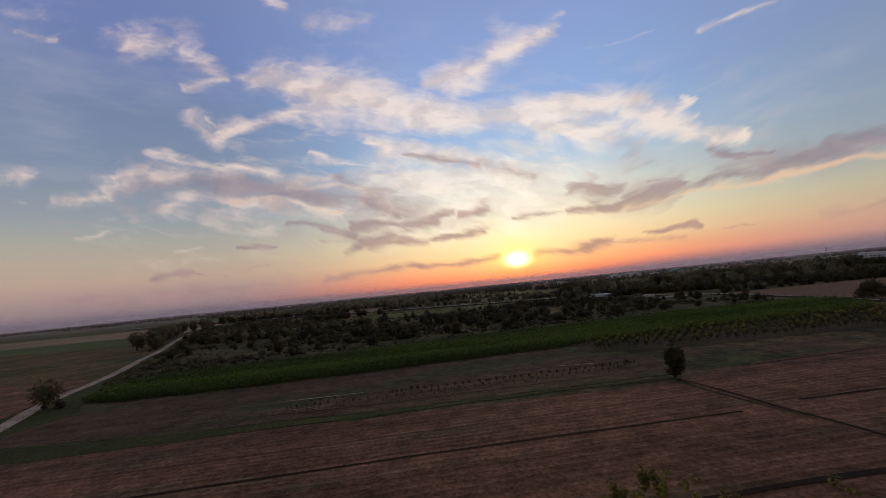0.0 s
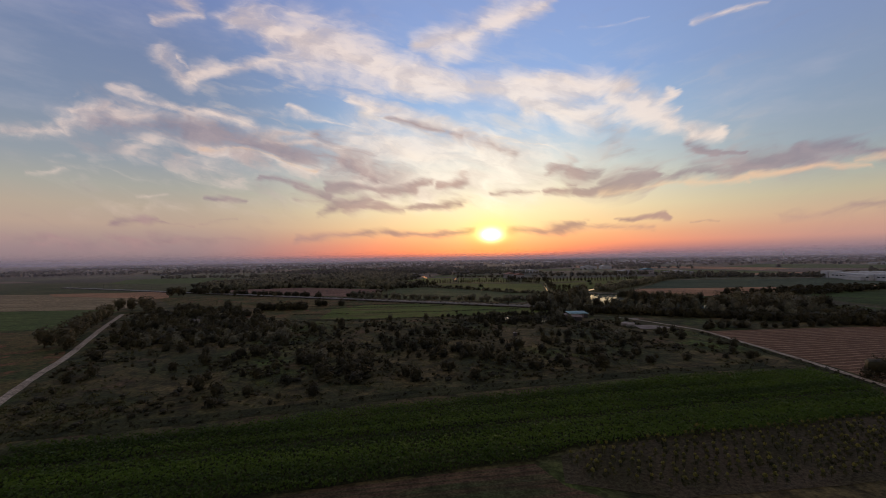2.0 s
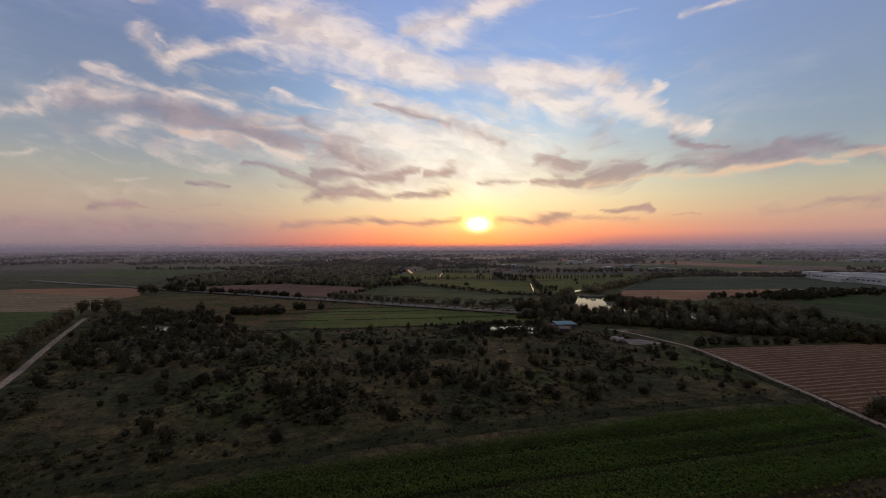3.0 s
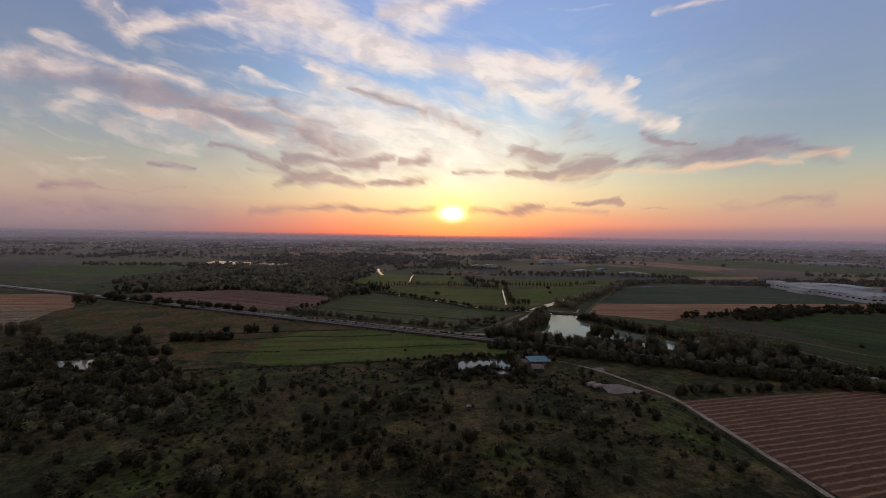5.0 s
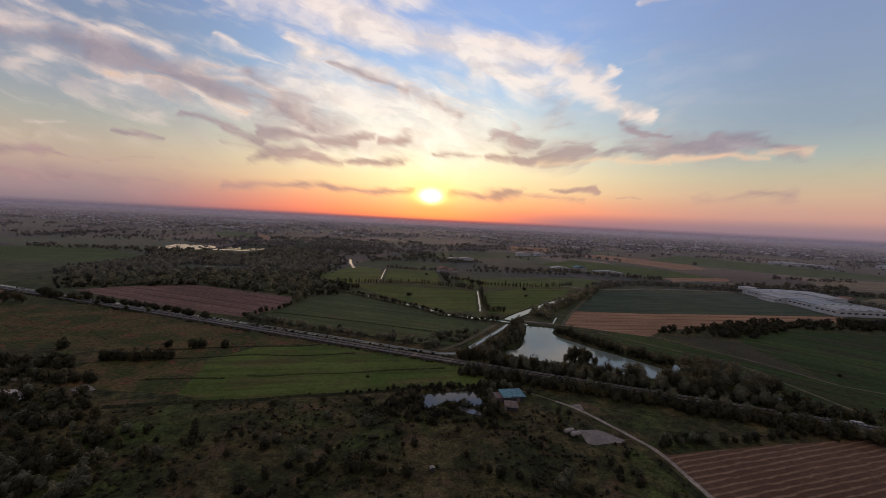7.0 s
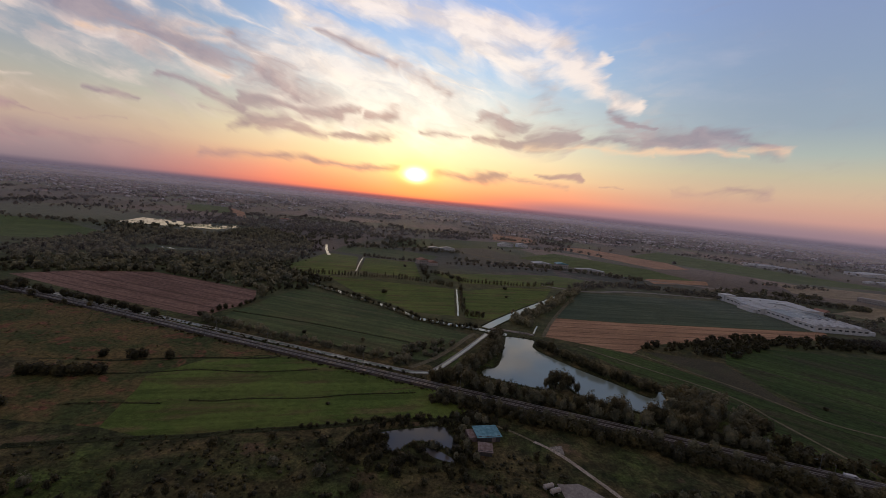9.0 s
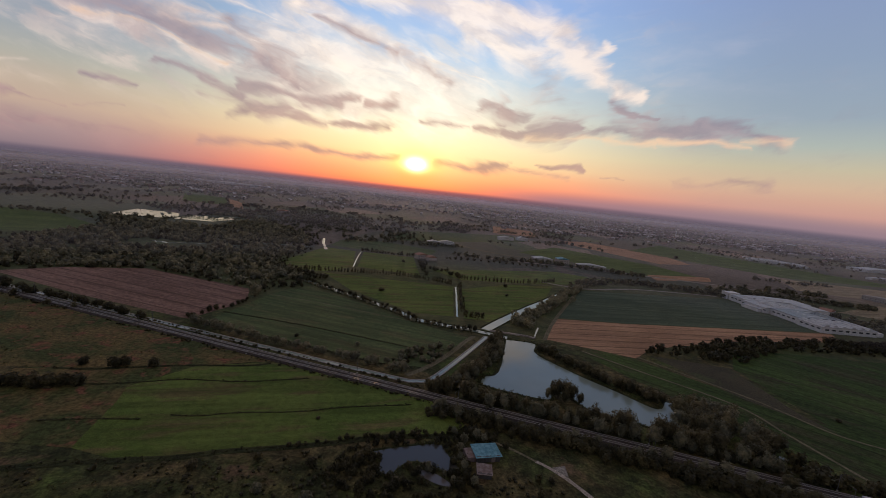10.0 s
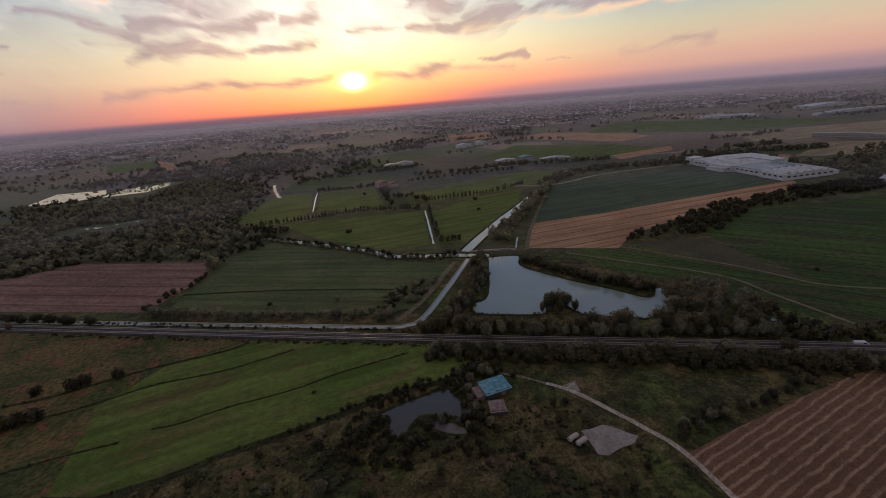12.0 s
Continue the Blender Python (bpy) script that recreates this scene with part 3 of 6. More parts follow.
VERGE = land_material("verge_grass", (0.03, 0.042, 0.013), (0.05, 0.064, 0.018), 0.06, 2.0)
DIRT = land_material("pale_dirt_track", (0.26, 0.22, 0.18), (0.36, 0.31, 0.26), 0.1, 1.2, relief=0.05)
BARE = land_material("bare_gravel", (0.16, 0.14, 0.125), (0.25, 0.225, 0.2), 0.1, 0.8, relief=0.08)
WEED = land_material("ditch_weeds", (0.022, 0.026, 0.011), (0.042, 0.045, 0.018), 0.1, 1.5)
WATER = water_material("lake_water", (0.19, 0.23, 0.2), 0.012)
POND = water_material("pond_water", (0.055, 0.055, 0.05), 0.012)
CONCRETE = plain_material("weathered_concrete", (0.22, 0.21, 0.2), (0.34, 0.33, 0.31), 0.5, 0.85, 0.2)
BALLAST = land_material("rail_ballast", (0.038, 0.032, 0.03), (0.068, 0.058, 0.054), 0.2, 3.0, relief=0.1)
STEEL = plain_material("rail_steel", (0.3, 0.28, 0.27), (0.42, 0.4, 0.38), 4.0, 0.45, 0.5, 0.9)
SLEEPER = plain_material("sleeper_concrete", (0.1, 0.09, 0.085), (0.16, 0.15, 0.14), 2.0, 0.9)
GALVANISED = plain_material("galvanised_steel", (0.35, 0.36, 0.37), (0.5, 0.5, 0.5), 2.0, 0.5, 0.5, 0.7)
MAST_STEEL = plain_material("weathered_mast_steel", (0.09, 0.09, 0.09), (0.14, 0.14, 0.14), 2.0, 0.6, 0.4, 0.3)
BARK = plain_material("tree_bark", (0.05, 0.038, 0.028), (0.1, 0.08, 0.06), 3.0, 0.95, 0.1, stretch=(1, 1, 0.2))
# woodland leaves: the haze before them is put into a lightened colour
LEAF = leaf_material("hazed_tree_leaves", (0.115, 0.115, 0.08), (0.2, 0.196, 0.14), 0.4, 0.13, 0.06)
LEAF_TREE = leaf_material("shore_leaves", (0.064, 0.06, 0.036), (0.14, 0.126, 0.076), 0.35)
LEAF_PALE = leaf_material("willow_leaves", (0.11, 0.112, 0.078), (0.19, 0.185, 0.135))
LEAF_DARK = leaf_material("thicket_leaves", (0.034, 0.033, 0.017), (0.066, 0.06, 0.03))
# far foliage: paler base colour and strong sheen put in for haze
LEAF_FAR = leaf_material("hazed_distant_leaves", (0.1, 0.098, 0.082), (0.15, 0.145, 0.125), 0.5, 0.01, 0.35)
LEAF_CORN = leaf_material("maize_leaves", (0.062, 0.118, 0.017), (0.094, 0.155, 0.025), 0.45, 0.16, 0.0, 0.298)
LEAF_HERB = leaf_material("herb_leaves", (0.05, 0.06, 0.025), (0.1, 0.095, 0.045))
LEAF_YELLOW = leaf_material("yellowing_leaves", (0.16, 0.17, 0.04), (0.28, 0.27, 0.08), 0.55)
WHITE_WALL = plain_material("white_cladding", (0.45, 0.46, 0.48), (0.6, 0.6, 0.61), 0.3, 0.6)
ROOF_METAL = plain_material("grey_metal_roof", (0.3, 0.315, 0.33), (0.44, 0.455, 0.47), 0.15, 0.6, 0.4)
ROOF_DARK = plain_material("dark_roof_panels", (0.05, 0.055, 0.075), (0.08, 0.085, 0.11), 0.3, 0.35, 0.5)
ROOF_TILE = plain_material("clay_roof_tiles", (0.2, 0.1, 0.07), (0.32, 0.17, 0.12), 1.0, 0.85)
PLASTER = plain_material("pale_plaster", (0.28, 0.25, 0.23), (0.42, 0.38, 0.35), 0.02, 0.9)
GLASS_DARK = plain_material("dark_window_glass", (0.02, 0.022, 0.026), (0.035, 0.04, 0.045), 0.5, 0.1, 0.5)
BLUE_ROOF = plain_material("worn_blue_sheeting", (0.03, 0.14, 0.19), (0.13, 0.3, 0.36), 0.5, 0.55, 0.4)
RUST = plain_material("rusty_sheet_metal", (0.13, 0.085, 0.075), (0.25, 0.2, 0.19), 0.6, 0.8)
PLANK = plain_material("dark_boards", (0.05, 0.045, 0.045), (0.09, 0.08, 0.08), 1.0, 0.9, stretch=(6, 6, 0.4))
TANK = plain_material("dusty_tank_paint", (0.3, 0.26, 0.24), (0.42, 0.38, 0.36), 1.0, 0.6)


def haze_material(name, density, top):
    """A sheet in place of haze, lit by sun and sky: thickest some way above the ground, and gone at its top."""
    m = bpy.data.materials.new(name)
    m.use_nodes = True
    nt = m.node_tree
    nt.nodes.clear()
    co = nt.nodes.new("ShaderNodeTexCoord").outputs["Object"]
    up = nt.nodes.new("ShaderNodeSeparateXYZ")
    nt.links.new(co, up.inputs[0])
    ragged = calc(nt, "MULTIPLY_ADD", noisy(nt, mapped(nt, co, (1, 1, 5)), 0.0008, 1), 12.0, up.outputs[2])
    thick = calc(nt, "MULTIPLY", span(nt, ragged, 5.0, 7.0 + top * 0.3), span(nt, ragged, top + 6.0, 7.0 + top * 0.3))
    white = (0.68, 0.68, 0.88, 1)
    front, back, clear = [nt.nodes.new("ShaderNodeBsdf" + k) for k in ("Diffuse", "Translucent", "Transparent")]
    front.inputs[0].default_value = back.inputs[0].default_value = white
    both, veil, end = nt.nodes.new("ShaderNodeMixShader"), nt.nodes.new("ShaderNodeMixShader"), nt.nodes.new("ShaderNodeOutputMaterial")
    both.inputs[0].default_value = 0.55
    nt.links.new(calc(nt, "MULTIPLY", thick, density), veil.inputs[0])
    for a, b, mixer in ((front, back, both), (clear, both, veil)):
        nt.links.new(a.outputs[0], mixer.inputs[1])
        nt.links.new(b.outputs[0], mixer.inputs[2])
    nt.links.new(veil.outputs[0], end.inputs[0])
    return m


# ---- mesh helpers ----
def mesh_of(name, verts, faces, material):
    verts, faces = np.asarray(verts, np.float32), np.asarray(faces, np.int32)
    me = bpy.data.meshes.new(name)
    me.vertices.add(len(verts))
    me.vertices.foreach_set("co", verts.ravel())
    k = faces.shape[1]
    me.loops.add(faces.size)
    me.loops.foreach_set("vertex_index", faces.ravel())
    me.polygons.add(len(faces))
    me.polygons.foreach_set("loop_start", np.arange(0, faces.size, k, dtype=np.int32))
    me.update(calc_edges=True)
    me.materials.append(material)
    return me


def bm_mesh(name, bm, material):
    me = bpy.data.meshes.new(name)
    bmesh.ops.recalc_face_normals(bm, faces=bm.faces)
    bm.to_mesh(me)
    bm.free()
    me.materials.append(material)
    return me


def part(name, data, parent, label="", material=None):
    """One mesh object under a thing or a part."""
    if isinstance(data, bmesh.types.BMesh):
        data = bm_mesh(name, data, material)
    ob = new(name, data)
    ob.parent = parent
    return tagged(ob, label)


def thing(name, place, label, category, group="", turn=0.0):
    ob = new(name)
    ob.matrix_basis = pose(*place, 0, 0, turn)
    return tagged(ob, label, category, group)


def add_box(bm, size, at=(0, 0, 0), turn=0.0, bevel=0.0):
    m = Matrix.Translation(at) @ Matrix.Rotation(turn, 4, "Z") @ Matrix.Diagonal((*size, 1))
    made = bmesh.ops.create_cube(bm, size=1, matrix=m)
    if bevel:
        edges = list({e for v in made["verts"] for e in v.link_edges})
        bmesh.ops.bevel(bm, geom=edges, offset=bevel, segments=1, affect="EDGES")
    return bm


def box(size, at=(0, 0, 0), turn=0.0, bevel=0.0):
    return add_box(bmesh.new(), size, at, turn, bevel)


def tube(points, radii, sides=7, cap=True):
    """A tapered tube along points."""
    bm = bmesh.new()
    rings = []
    for n, (p, r) in enumerate(zip(points, radii)):
        a, b = Vector(points[max(n - 1, 0)]), Vector(points[min(n + 1, len(points) - 1)])
        q = (b - a).to_track_quat("Z", "Y")
        rings.append([bm.verts.new(Vector(p) + q @ Vector((r * math.cos(k * math.tau / sides), r * math.sin(k * math.tau / sides), 0))) for k in range(sides)])
    for lo, hi in zip(rings, rings[1:]):
        for k in range(sides):
            bm.faces.new((lo[k], lo[(k + 1) % sides], hi[(k + 1) % sides], hi[k]))
    if cap:
        bm.faces.new(rings[-1])
        bm.faces.new(rings[0][::-1])
    return bm


def smooth_line(points, step):
    """Points along a polyline, rounded at its bends, about step metres apart."""
    p = [Vector((*q[:2], 0)) for q in points]
    out = []
    for i in range(len(p) - 1):
        a, b, c, d = p[max(i - 1, 0)], p[i], p[i + 1], p[min(i + 2, len(p) - 1)]
        n = max(1, int((c - b).length / step))
        for k in range(n):
            t = k / n
            out.append(0.5 * (2 * b + (c - a) * t + (2 * a - 5 * b + 4 * c - d) * t * t + (3 * b - a - 3 * c + d) * t**3))
    return out + [p[-1]]


def ribbon(points, profile, step=6.0, uneven=0.0, seed=0):
    """A strip along a line. profile: (offset to the left, height) from left to right."""
    line = smooth_line(points, step)
    verts, faces, k = [], [], len(profile)
    for i, p in enumerate(line):
        run = (line[min(i + 1, len(line) - 1)] - line[max(i - 1, 0)]).normalized()
        left = Vector((-run.y, run.x, 0))
        for n, (o, h) in enumerate(profile):
            edge = uneven * noise.noise((p.x * 0.13 + seed, p.y * 0.13, n * 3.7)) if uneven else 0
            verts.append((*(p + left * (o + edge))[:2], h))
        if i:
            faces += [((i - 1) * k + n, (i - 1) * k + n + 1, i * k + n + 1, i * k + n) for n in range(k - 1)]
    return np.array(verts), np.array(faces)


def outline(corners, step=5.0, uneven=0.6, round_off=False):
    """A field's or pond's edge with slightly wandering sides."""
    n = len(corners)
    if round_off:
        pts = smooth_line([*corners, corners[0], corners[1]], step)
        cut = len(smooth_line([*corners[:2]], step)) - 1
        pts = pts[: len(pts) - 1 - cut]
    else:
        pts = []
        for i in range(n):
            a, b = Vector((*corners[i], 0)), Vector((*corners[(i + 1) % n], 0))
            k = max(1, int((b - a).length / step))
            pts += [a.lerp(b, j / k) for j in range(k)]
    return [p + uneven * noise.noise_vector(p * 0.11) * Vector((1, 1, 0)) for p in pts]


def sheet(name, corners, z, material, label, category, step=5.0, uneven=0.6, round_off=False):
    bm = bmesh.new()
    face = bm.faces.new([bm.verts.new((p.x, p.y, z)) for p in outline(corners, step, uneven, round_off)])
    bmesh.ops.triangulate(bm, faces=[face])
    for f in bm.faces:
        if f.normal.z < 0:
            f.normal_flip()
    me = bpy.data.meshes.new(name)
    bm.to_mesh(me)
    bm.free()
    me.materials.append(material)
    return tagged(new(name, me), label, category, kind="structure")


def strip(name, points, profile, material, label, category, step=6.0, uneven=0.0, seed=0, parent=None, kind="structure"):
    ob = new(name, mesh_of(name, *ribbon(points, profile, step, uneven, seed), material))
    ob.parent = parent
    return tagged(ob, label, "" if parent else category, kind="" if parent else kind)


def inside(x, y, corners):
    """Which of the points lie in the polygon."""
    c = np.asarray(corners, float)
    hit = np.zeros(len(x), bool)
    for (ax, ay), (bx, by) in zip(c, np.roll(c, -1, 0)):
        cross = (ay > y) != (by > y)
        hit ^= cross & (x < (bx - ax) * (y - ay) / (by - ay + 1e-9) + ax)
    return hit


def scatter(corners, count, rng, avoid=()):
    c = np.asarray(corners, float)
    lo, hi = c.min(0), c.max(0)
    p = rng.uniform(lo, hi, (count * 3, 2))
    keep = inside(p[:, 0], p[:, 1], corners)
    for a in avoid:
        keep &= ~inside(p[:, 0], p[:, 1], a)
    return p[keep][:count]


def along(points, step, rng, wander=0.6):
    line = smooth_line(points, step)
    return np.array([(p.x, p.y) for p in line]) + rng.normal(0, wander, (len(line), 2))


# ---- foliage ----
def unit(v):
    return v / (np.linalg.norm(v, axis=1)[:, None] + 1e-9)


def leaves(centres, size, rng, out=None, loose=0.75):
    """Folded leaf sprays at the given centres, that face outwards and up where out is given."""
    n = len(centres)
    face = rng.normal(size=(n, 3)) if out is None else unit(out) + (0, 0, 0.35) + loose * unit(rng.normal(size=(n, 3)))
    face = unit(face)
    a = unit(np.cross(face, rng.normal(size=(n, 3))))
    b = np.cross(face, a)
    s = size * rng.uniform(0.6, 1.4, (n, 1))
    drop = -face * s * 0.3
    v = np.stack([centres - a * s, centres - b * s * 0.75 + drop, centres + a * s, centres + b * s * 0.75 + drop], 1).reshape(-1, 3)
    return v, np.arange(4 * n).reshape(-1, 4)


def crown_points(rng, radius, low, top, clumps, per, spread, lean=0.0, shape="round"):
    """Leaf centres of an uneven crown made of rounded clumps with gaps between them, and the way each leaf faces."""
    d = unit(rng.normal(size=(clumps, 3)))
    lobes = unit(rng.normal(size=(5, 3)))
    reach = 0.72 + 0.33 * np.max(np.clip(d @ lobes.T, 0, 1) ** 3, axis=1) + rng.uniform(-0.1, 0.1, clumps)
    c = d * (reach * rng.uniform(0.5, 1.0, clumps) ** 0.5)[:, None]
    if shape == "cone":
        c[:, :2] *= (0.62 - 0.5 * c[:, 2:3]).clip(0.12, 1)
    if shape == "bush":
        c[:, 2] = np.abs(c[:, 2]) * 2 - 1
        c[:, :2] *= (1.05 - 0.35 * (c[:, 2:3] + 1) / 2)
    half = (top - low) / 2
    c = c * [radius, radius, half] + [lean * radius, 0, low + half]
    ball = unit(rng.normal(size=(clumps * per, 3)))
    p = np.repeat(c, per, 0) + ball * spread * 1.6 * rng.uniform(0.6, 1.0, (clumps * per, 1))
    p[:, 2] = np.maximum(p[:, 2], 0.05)
    return p, 0.7 * ball + unit(p - (lean * radius, 0, low + 0.6 * half))


def core(rng, radius, low, top, n=4, lean=0.0, shape="round", fill=0.66):
    """The shaded inside of a crown: a lumpy closed body that the leaves lie on."""
    g = np.linspace(-1, 1, n + 1)
    a, b = [m.ravel() for m in np.meshgrid(g, g)]
    q = np.array([(j * (n + 1) + i, j * (n + 1) + i + 1, (j + 1) * (n + 1) + i + 1, (j + 1) * (n + 1) + i) for j in range(n) for i in range(n)])
    one = np.ones_like(a)
    sides = [(a, b, one), (b, a, -one), (one, a, b), (-one, b, a), (b, one, a), (a, -one, b)]
    d = unit(np.concatenate([np.stack(s, 1) for s in sides]))
    faces = np.concatenate([q + k * (n + 1) ** 2 for k in range(6)])
    lobes = unit(rng.normal(size=(7, 3)))
    d = d * (fill * (0.78 + 0.3 * np.max(np.clip(d @ lobes.T, 0, 1) ** 4, axis=1)))[:, None]
    if shape == "cone":
        d[:, :2] *= (0.62 - 0.5 * d[:, 2:3]).clip(0.12, 1)
    half = (top - low) / 2
    v = d * [radius, radius, half] + [lean * radius, 0, low + half]
    v[:, 2] = np.maximum(v[:, 2], 0.03)
    return v, faces


def trunk_mesh(rng, height, radius, limbs):
    bm = tube([(0, 0, -0.2), (0.05, 0, height * 0.35), (rng.uniform(-0.2, 0.2), rng.uniform(-0.2, 0.2), height * 0.7), (0, 0.1, height)],
              [radius * 1.3, radius, radius * 0.7, radius * 0.25])
    for k in range(limbs):
        turn, up = k * 2.4 + rng.uniform(0, 1), height * rng.uniform(0.4, 0.7)
        out = height * rng.uniform(0.25, 0.4)
        limb = tube([(0, 0, up), (out * 0.5 * math.cos(turn), out * 0.5 * math.sin(turn), up + out * 0.45), (out * math.cos(turn), out * math.sin(turn), up + out)],
                    [radius * 0.55, radius * 0.35, radius * 0.1], 5)
        me = bpy.data.meshes.new("limb")
        limb.to_mesh(me)
        limb.free()
        bm.from_mesh(me)
        bpy.data.meshes.remove(me)
    return bm


# kind: height, crown radius, crown base, clumps, leaves per clump, leaf size, shape, leaf material, label, category
PLANTS = {
    "broadleaf": (9.0, 3.7, 0.3, 76, 10, 0.34, "round", LEAF_TREE, "broad-crowned dark green deciduous tree", "tree"),
    "willow": (8.0, 3.4, 0.3, 72, 10, 0.32, "round", LEAF_PALE, "rounded pale grey-green willow tree", "tree"),
    "poplar": (10.0, 1.5, 1.0, 46, 12, 0.3, "cone", LEAF_DARK, "slim upright dark green cypress-like tree", "tree"),
    "conifer": (5.0, 2.1, 0.2, 50, 12, 0.2, "cone", LEAF_DARK, "dark pointed shrub-like tree in rough pasture", "tree"),
    "shrub": (3.6, 2.0, -0.7, 52, 10, 0.24, "round", LEAF_DARK, "dense dark green shrub in rough pasture", "shrub"),
    "sage": (3.8, 1.8, -0.6, 52, 10, 0.22, "round", LEAF_PALE, "silvery grey-green bush in rough pasture", "shrub"),
    "roadside": (4.6, 2.5, 0.3, 50, 10, 0.26, "round", LEAF_PALE, "small rounded pale tree beside the canal", "tree"),
    "round_bush": (6.4, 5.0, 0.0, 120, 18, 0.24, "bush", LEAF_DARK, "large round dark bush beside the track", "shrub"),
    "lone_bush": (4.7, 1.65, 0.25, 90, 16, 0.2, "round", LEAF_DARK, "dark rounded bush at the ditch crossing", "shrub"),
    "shoot": (9.6, 0.62, 6.4, 60, 26, 0.06, "round", LEAF_YELLOW, "leafy tree top with yellowing green leaves", "tree"),
}
MADE = {}


def plant(kind, x, y, scale=1.0, group="", stretch=1.0, label="", rng=np.random.default_rng(5)):
    """Sets one tree or shrub; each kind has three different plants, and the rest are copies of those."""
    which = int(rng.integers(3))
    turn = rng.uniform(0, 360)
    h, r, low, clumps, per, size, shape, leaf, text, category = PLANTS[kind]
    if (kind, which) not in MADE:
        own = np.random.default_rng(100 * len(MADE) + 7)
        name = "tree" if category == "tree" else "shrub"
        t = thing(name, (x, y, 0), text, category, group)
        part("trunk", trunk_mesh(own, h * 0.72, 0.035 * h * (0.6 if shape != "round" else 1), 4 if shape == "round" else 2), t, material=BARK)
        lean = own.uniform(-0.15, 0.15)
        p, out = crown_points(own, r, low, h, clumps, per, 0.16 * r, lean, shape)
        v, f = leaves(p, size, own, out)
        if kind != "shoot":
            cv, cf = core(own, r, low, h, 3, lean, shape)
            v, f = np.concatenate([v, cv]), np.concatenate([f, cf + len(v)])
        part("crown", mesh_of("crown", v, f, leaf), t)
        MADE[kind, which] = t
    else:
        t = copy_thing(MADE[kind, which], Matrix.Identity(4))
    t.matrix_basis = pose(x, y, 0, 0, 0, turn) @ Matrix.Diagonal((scale, scale, scale * stretch, 1))
    return tagged(t, label or text, category, group)


def wood(name, spots, heights, rng, material, label, category, density=34, leaf=0.14, wide=0.42, shape="round"):
    """Many trees or bushes that nobody could count, in one mesh."""
    types = []
    for k in range(6):
        low, lean = -0.2 if shape == "dome" else 0.05, rng.uniform(-0.2, 0.2)
        p, out = crown_points(rng, wide, low, 1.0, density, 3, 0.07, lean, shape)
        v, f = leaves(p, leaf, rng, out)
        if shape == "dome":
            cv, cf = core(rng, wide, low, 1.0, 2, lean)
            v = np.concatenate([v, cv[cf].reshape(-1, 3)])
        types.append(v)
    vs = []
    pick = rng.integers(6, size=len(spots))
    for k in range(6):
        at, h = spots[pick == k], heights[pick == k]
        if not len(at):
            continue
        a = rng.uniform(0, math.tau, len(at))
        v = types[k][None] * h[:, None, None] * np.stack([rng.uniform(0.8, 1.25, len(at))] * 2 + [np.ones(len(at))], 1)[:, None]
        c, s = np.cos(a)[:, None], np.sin(a)[:, None]
        vs.append(np.stack([v[..., 0] * c - v[..., 1] * s + at[:, :1], v[..., 0] * s + v[..., 1] * c + at[:, 1:2], v[..., 2]], -1).reshape(-1, 3))
    v = np.concatenate(vs)
    ob = new(name, mesh_of(name, v, np.arange(len(v)).reshape(-1, 4), material))
    return tagged(ob, label, category, kind="stuff")


# ---- the land ----
rng = np.random.default_rng(11)
bm = bmesh.new()
bmesh.ops.create_grid(bm, x_segments=24, y_segments=24, size=24000, matrix=Matrix.Translation((0, 1500, 0)))
tagged(new("ground", bm_mesh("ground", bm, LAND)), "wide flat plain of rough pasture and small fields", "ground", kind="structure")

# upright translucent sheets, added in place of the haze over the far plain
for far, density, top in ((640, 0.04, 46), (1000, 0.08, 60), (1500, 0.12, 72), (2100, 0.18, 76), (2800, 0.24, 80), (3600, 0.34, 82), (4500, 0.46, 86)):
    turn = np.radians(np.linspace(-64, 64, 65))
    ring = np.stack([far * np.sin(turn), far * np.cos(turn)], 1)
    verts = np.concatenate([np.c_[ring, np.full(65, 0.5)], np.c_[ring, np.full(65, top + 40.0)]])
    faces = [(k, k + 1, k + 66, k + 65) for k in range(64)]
    tagged(new("backdrop", mesh_of("backdrop", verts, faces, haze_material("haze_stand_in", density, top))), "translucent upright sheet standing in for haze over the plain", "mist", kind="structure")

LAKE = [(88, 410), (110, 405), (105, 386), (122, 357), (140, 335), (153, 319), (163, 328), (168, 323), (150, 297), (122, 307), (110, 314), (105, 327), (97, 328), (92, 320), (74, 325), (57, 333), (60, 344), (70, 352)]
POND_A = [(0.5, 268.4), (8.4, 271.4), (18, 274), (29.6, 276.2), (33.5, 267.5), (37, 258.5), (31, 258.8), (24, 262), (19.4, 263.8), (14.9, 261.9), (10, 255.4), (5.2, 257), (4.8, 266.2)]
POOL_A = [(-203, 271), (-192, 272), (-188, 268), (-198, 266)]
POOL_B = [(-188, 272), (-179, 273), (-177, 270), (-186, 269)]
POND_B = [(19, 259.6), (26, 257.6), (32.6, 251.2), (24.8, 252.6)]
LAGOON_A = [(-529, 893), (-552, 1008), (-467, 1002), (-438, 950), (-438, 907)]
LAGOON_B = [(-429, 911), (-435, 980), (-396, 1024), (-339, 1020), (-363, 922)]
SWAMP = [(-330, 674), (-318, 677), (-304, 672), (-296, 676), (-284, 683), (-266, 688), (-262, 684), (-282, 677), (-300, 668), (-314, 668)]
MUD = [(-204, 254), (-189, 258), (-182, 260), (-170, 260), (-163, 251), (-168, 246), (-176, 245), (-190, 247)]
WHEAT = [(152, 476), (217, 478), (466, 508), (446, 479), (300, 449), (206, 414), (182, 392), (121, 418)]
BLUEGREEN = [(231, 610), (452, 638), (464, 510), (217, 480), (154, 479)]
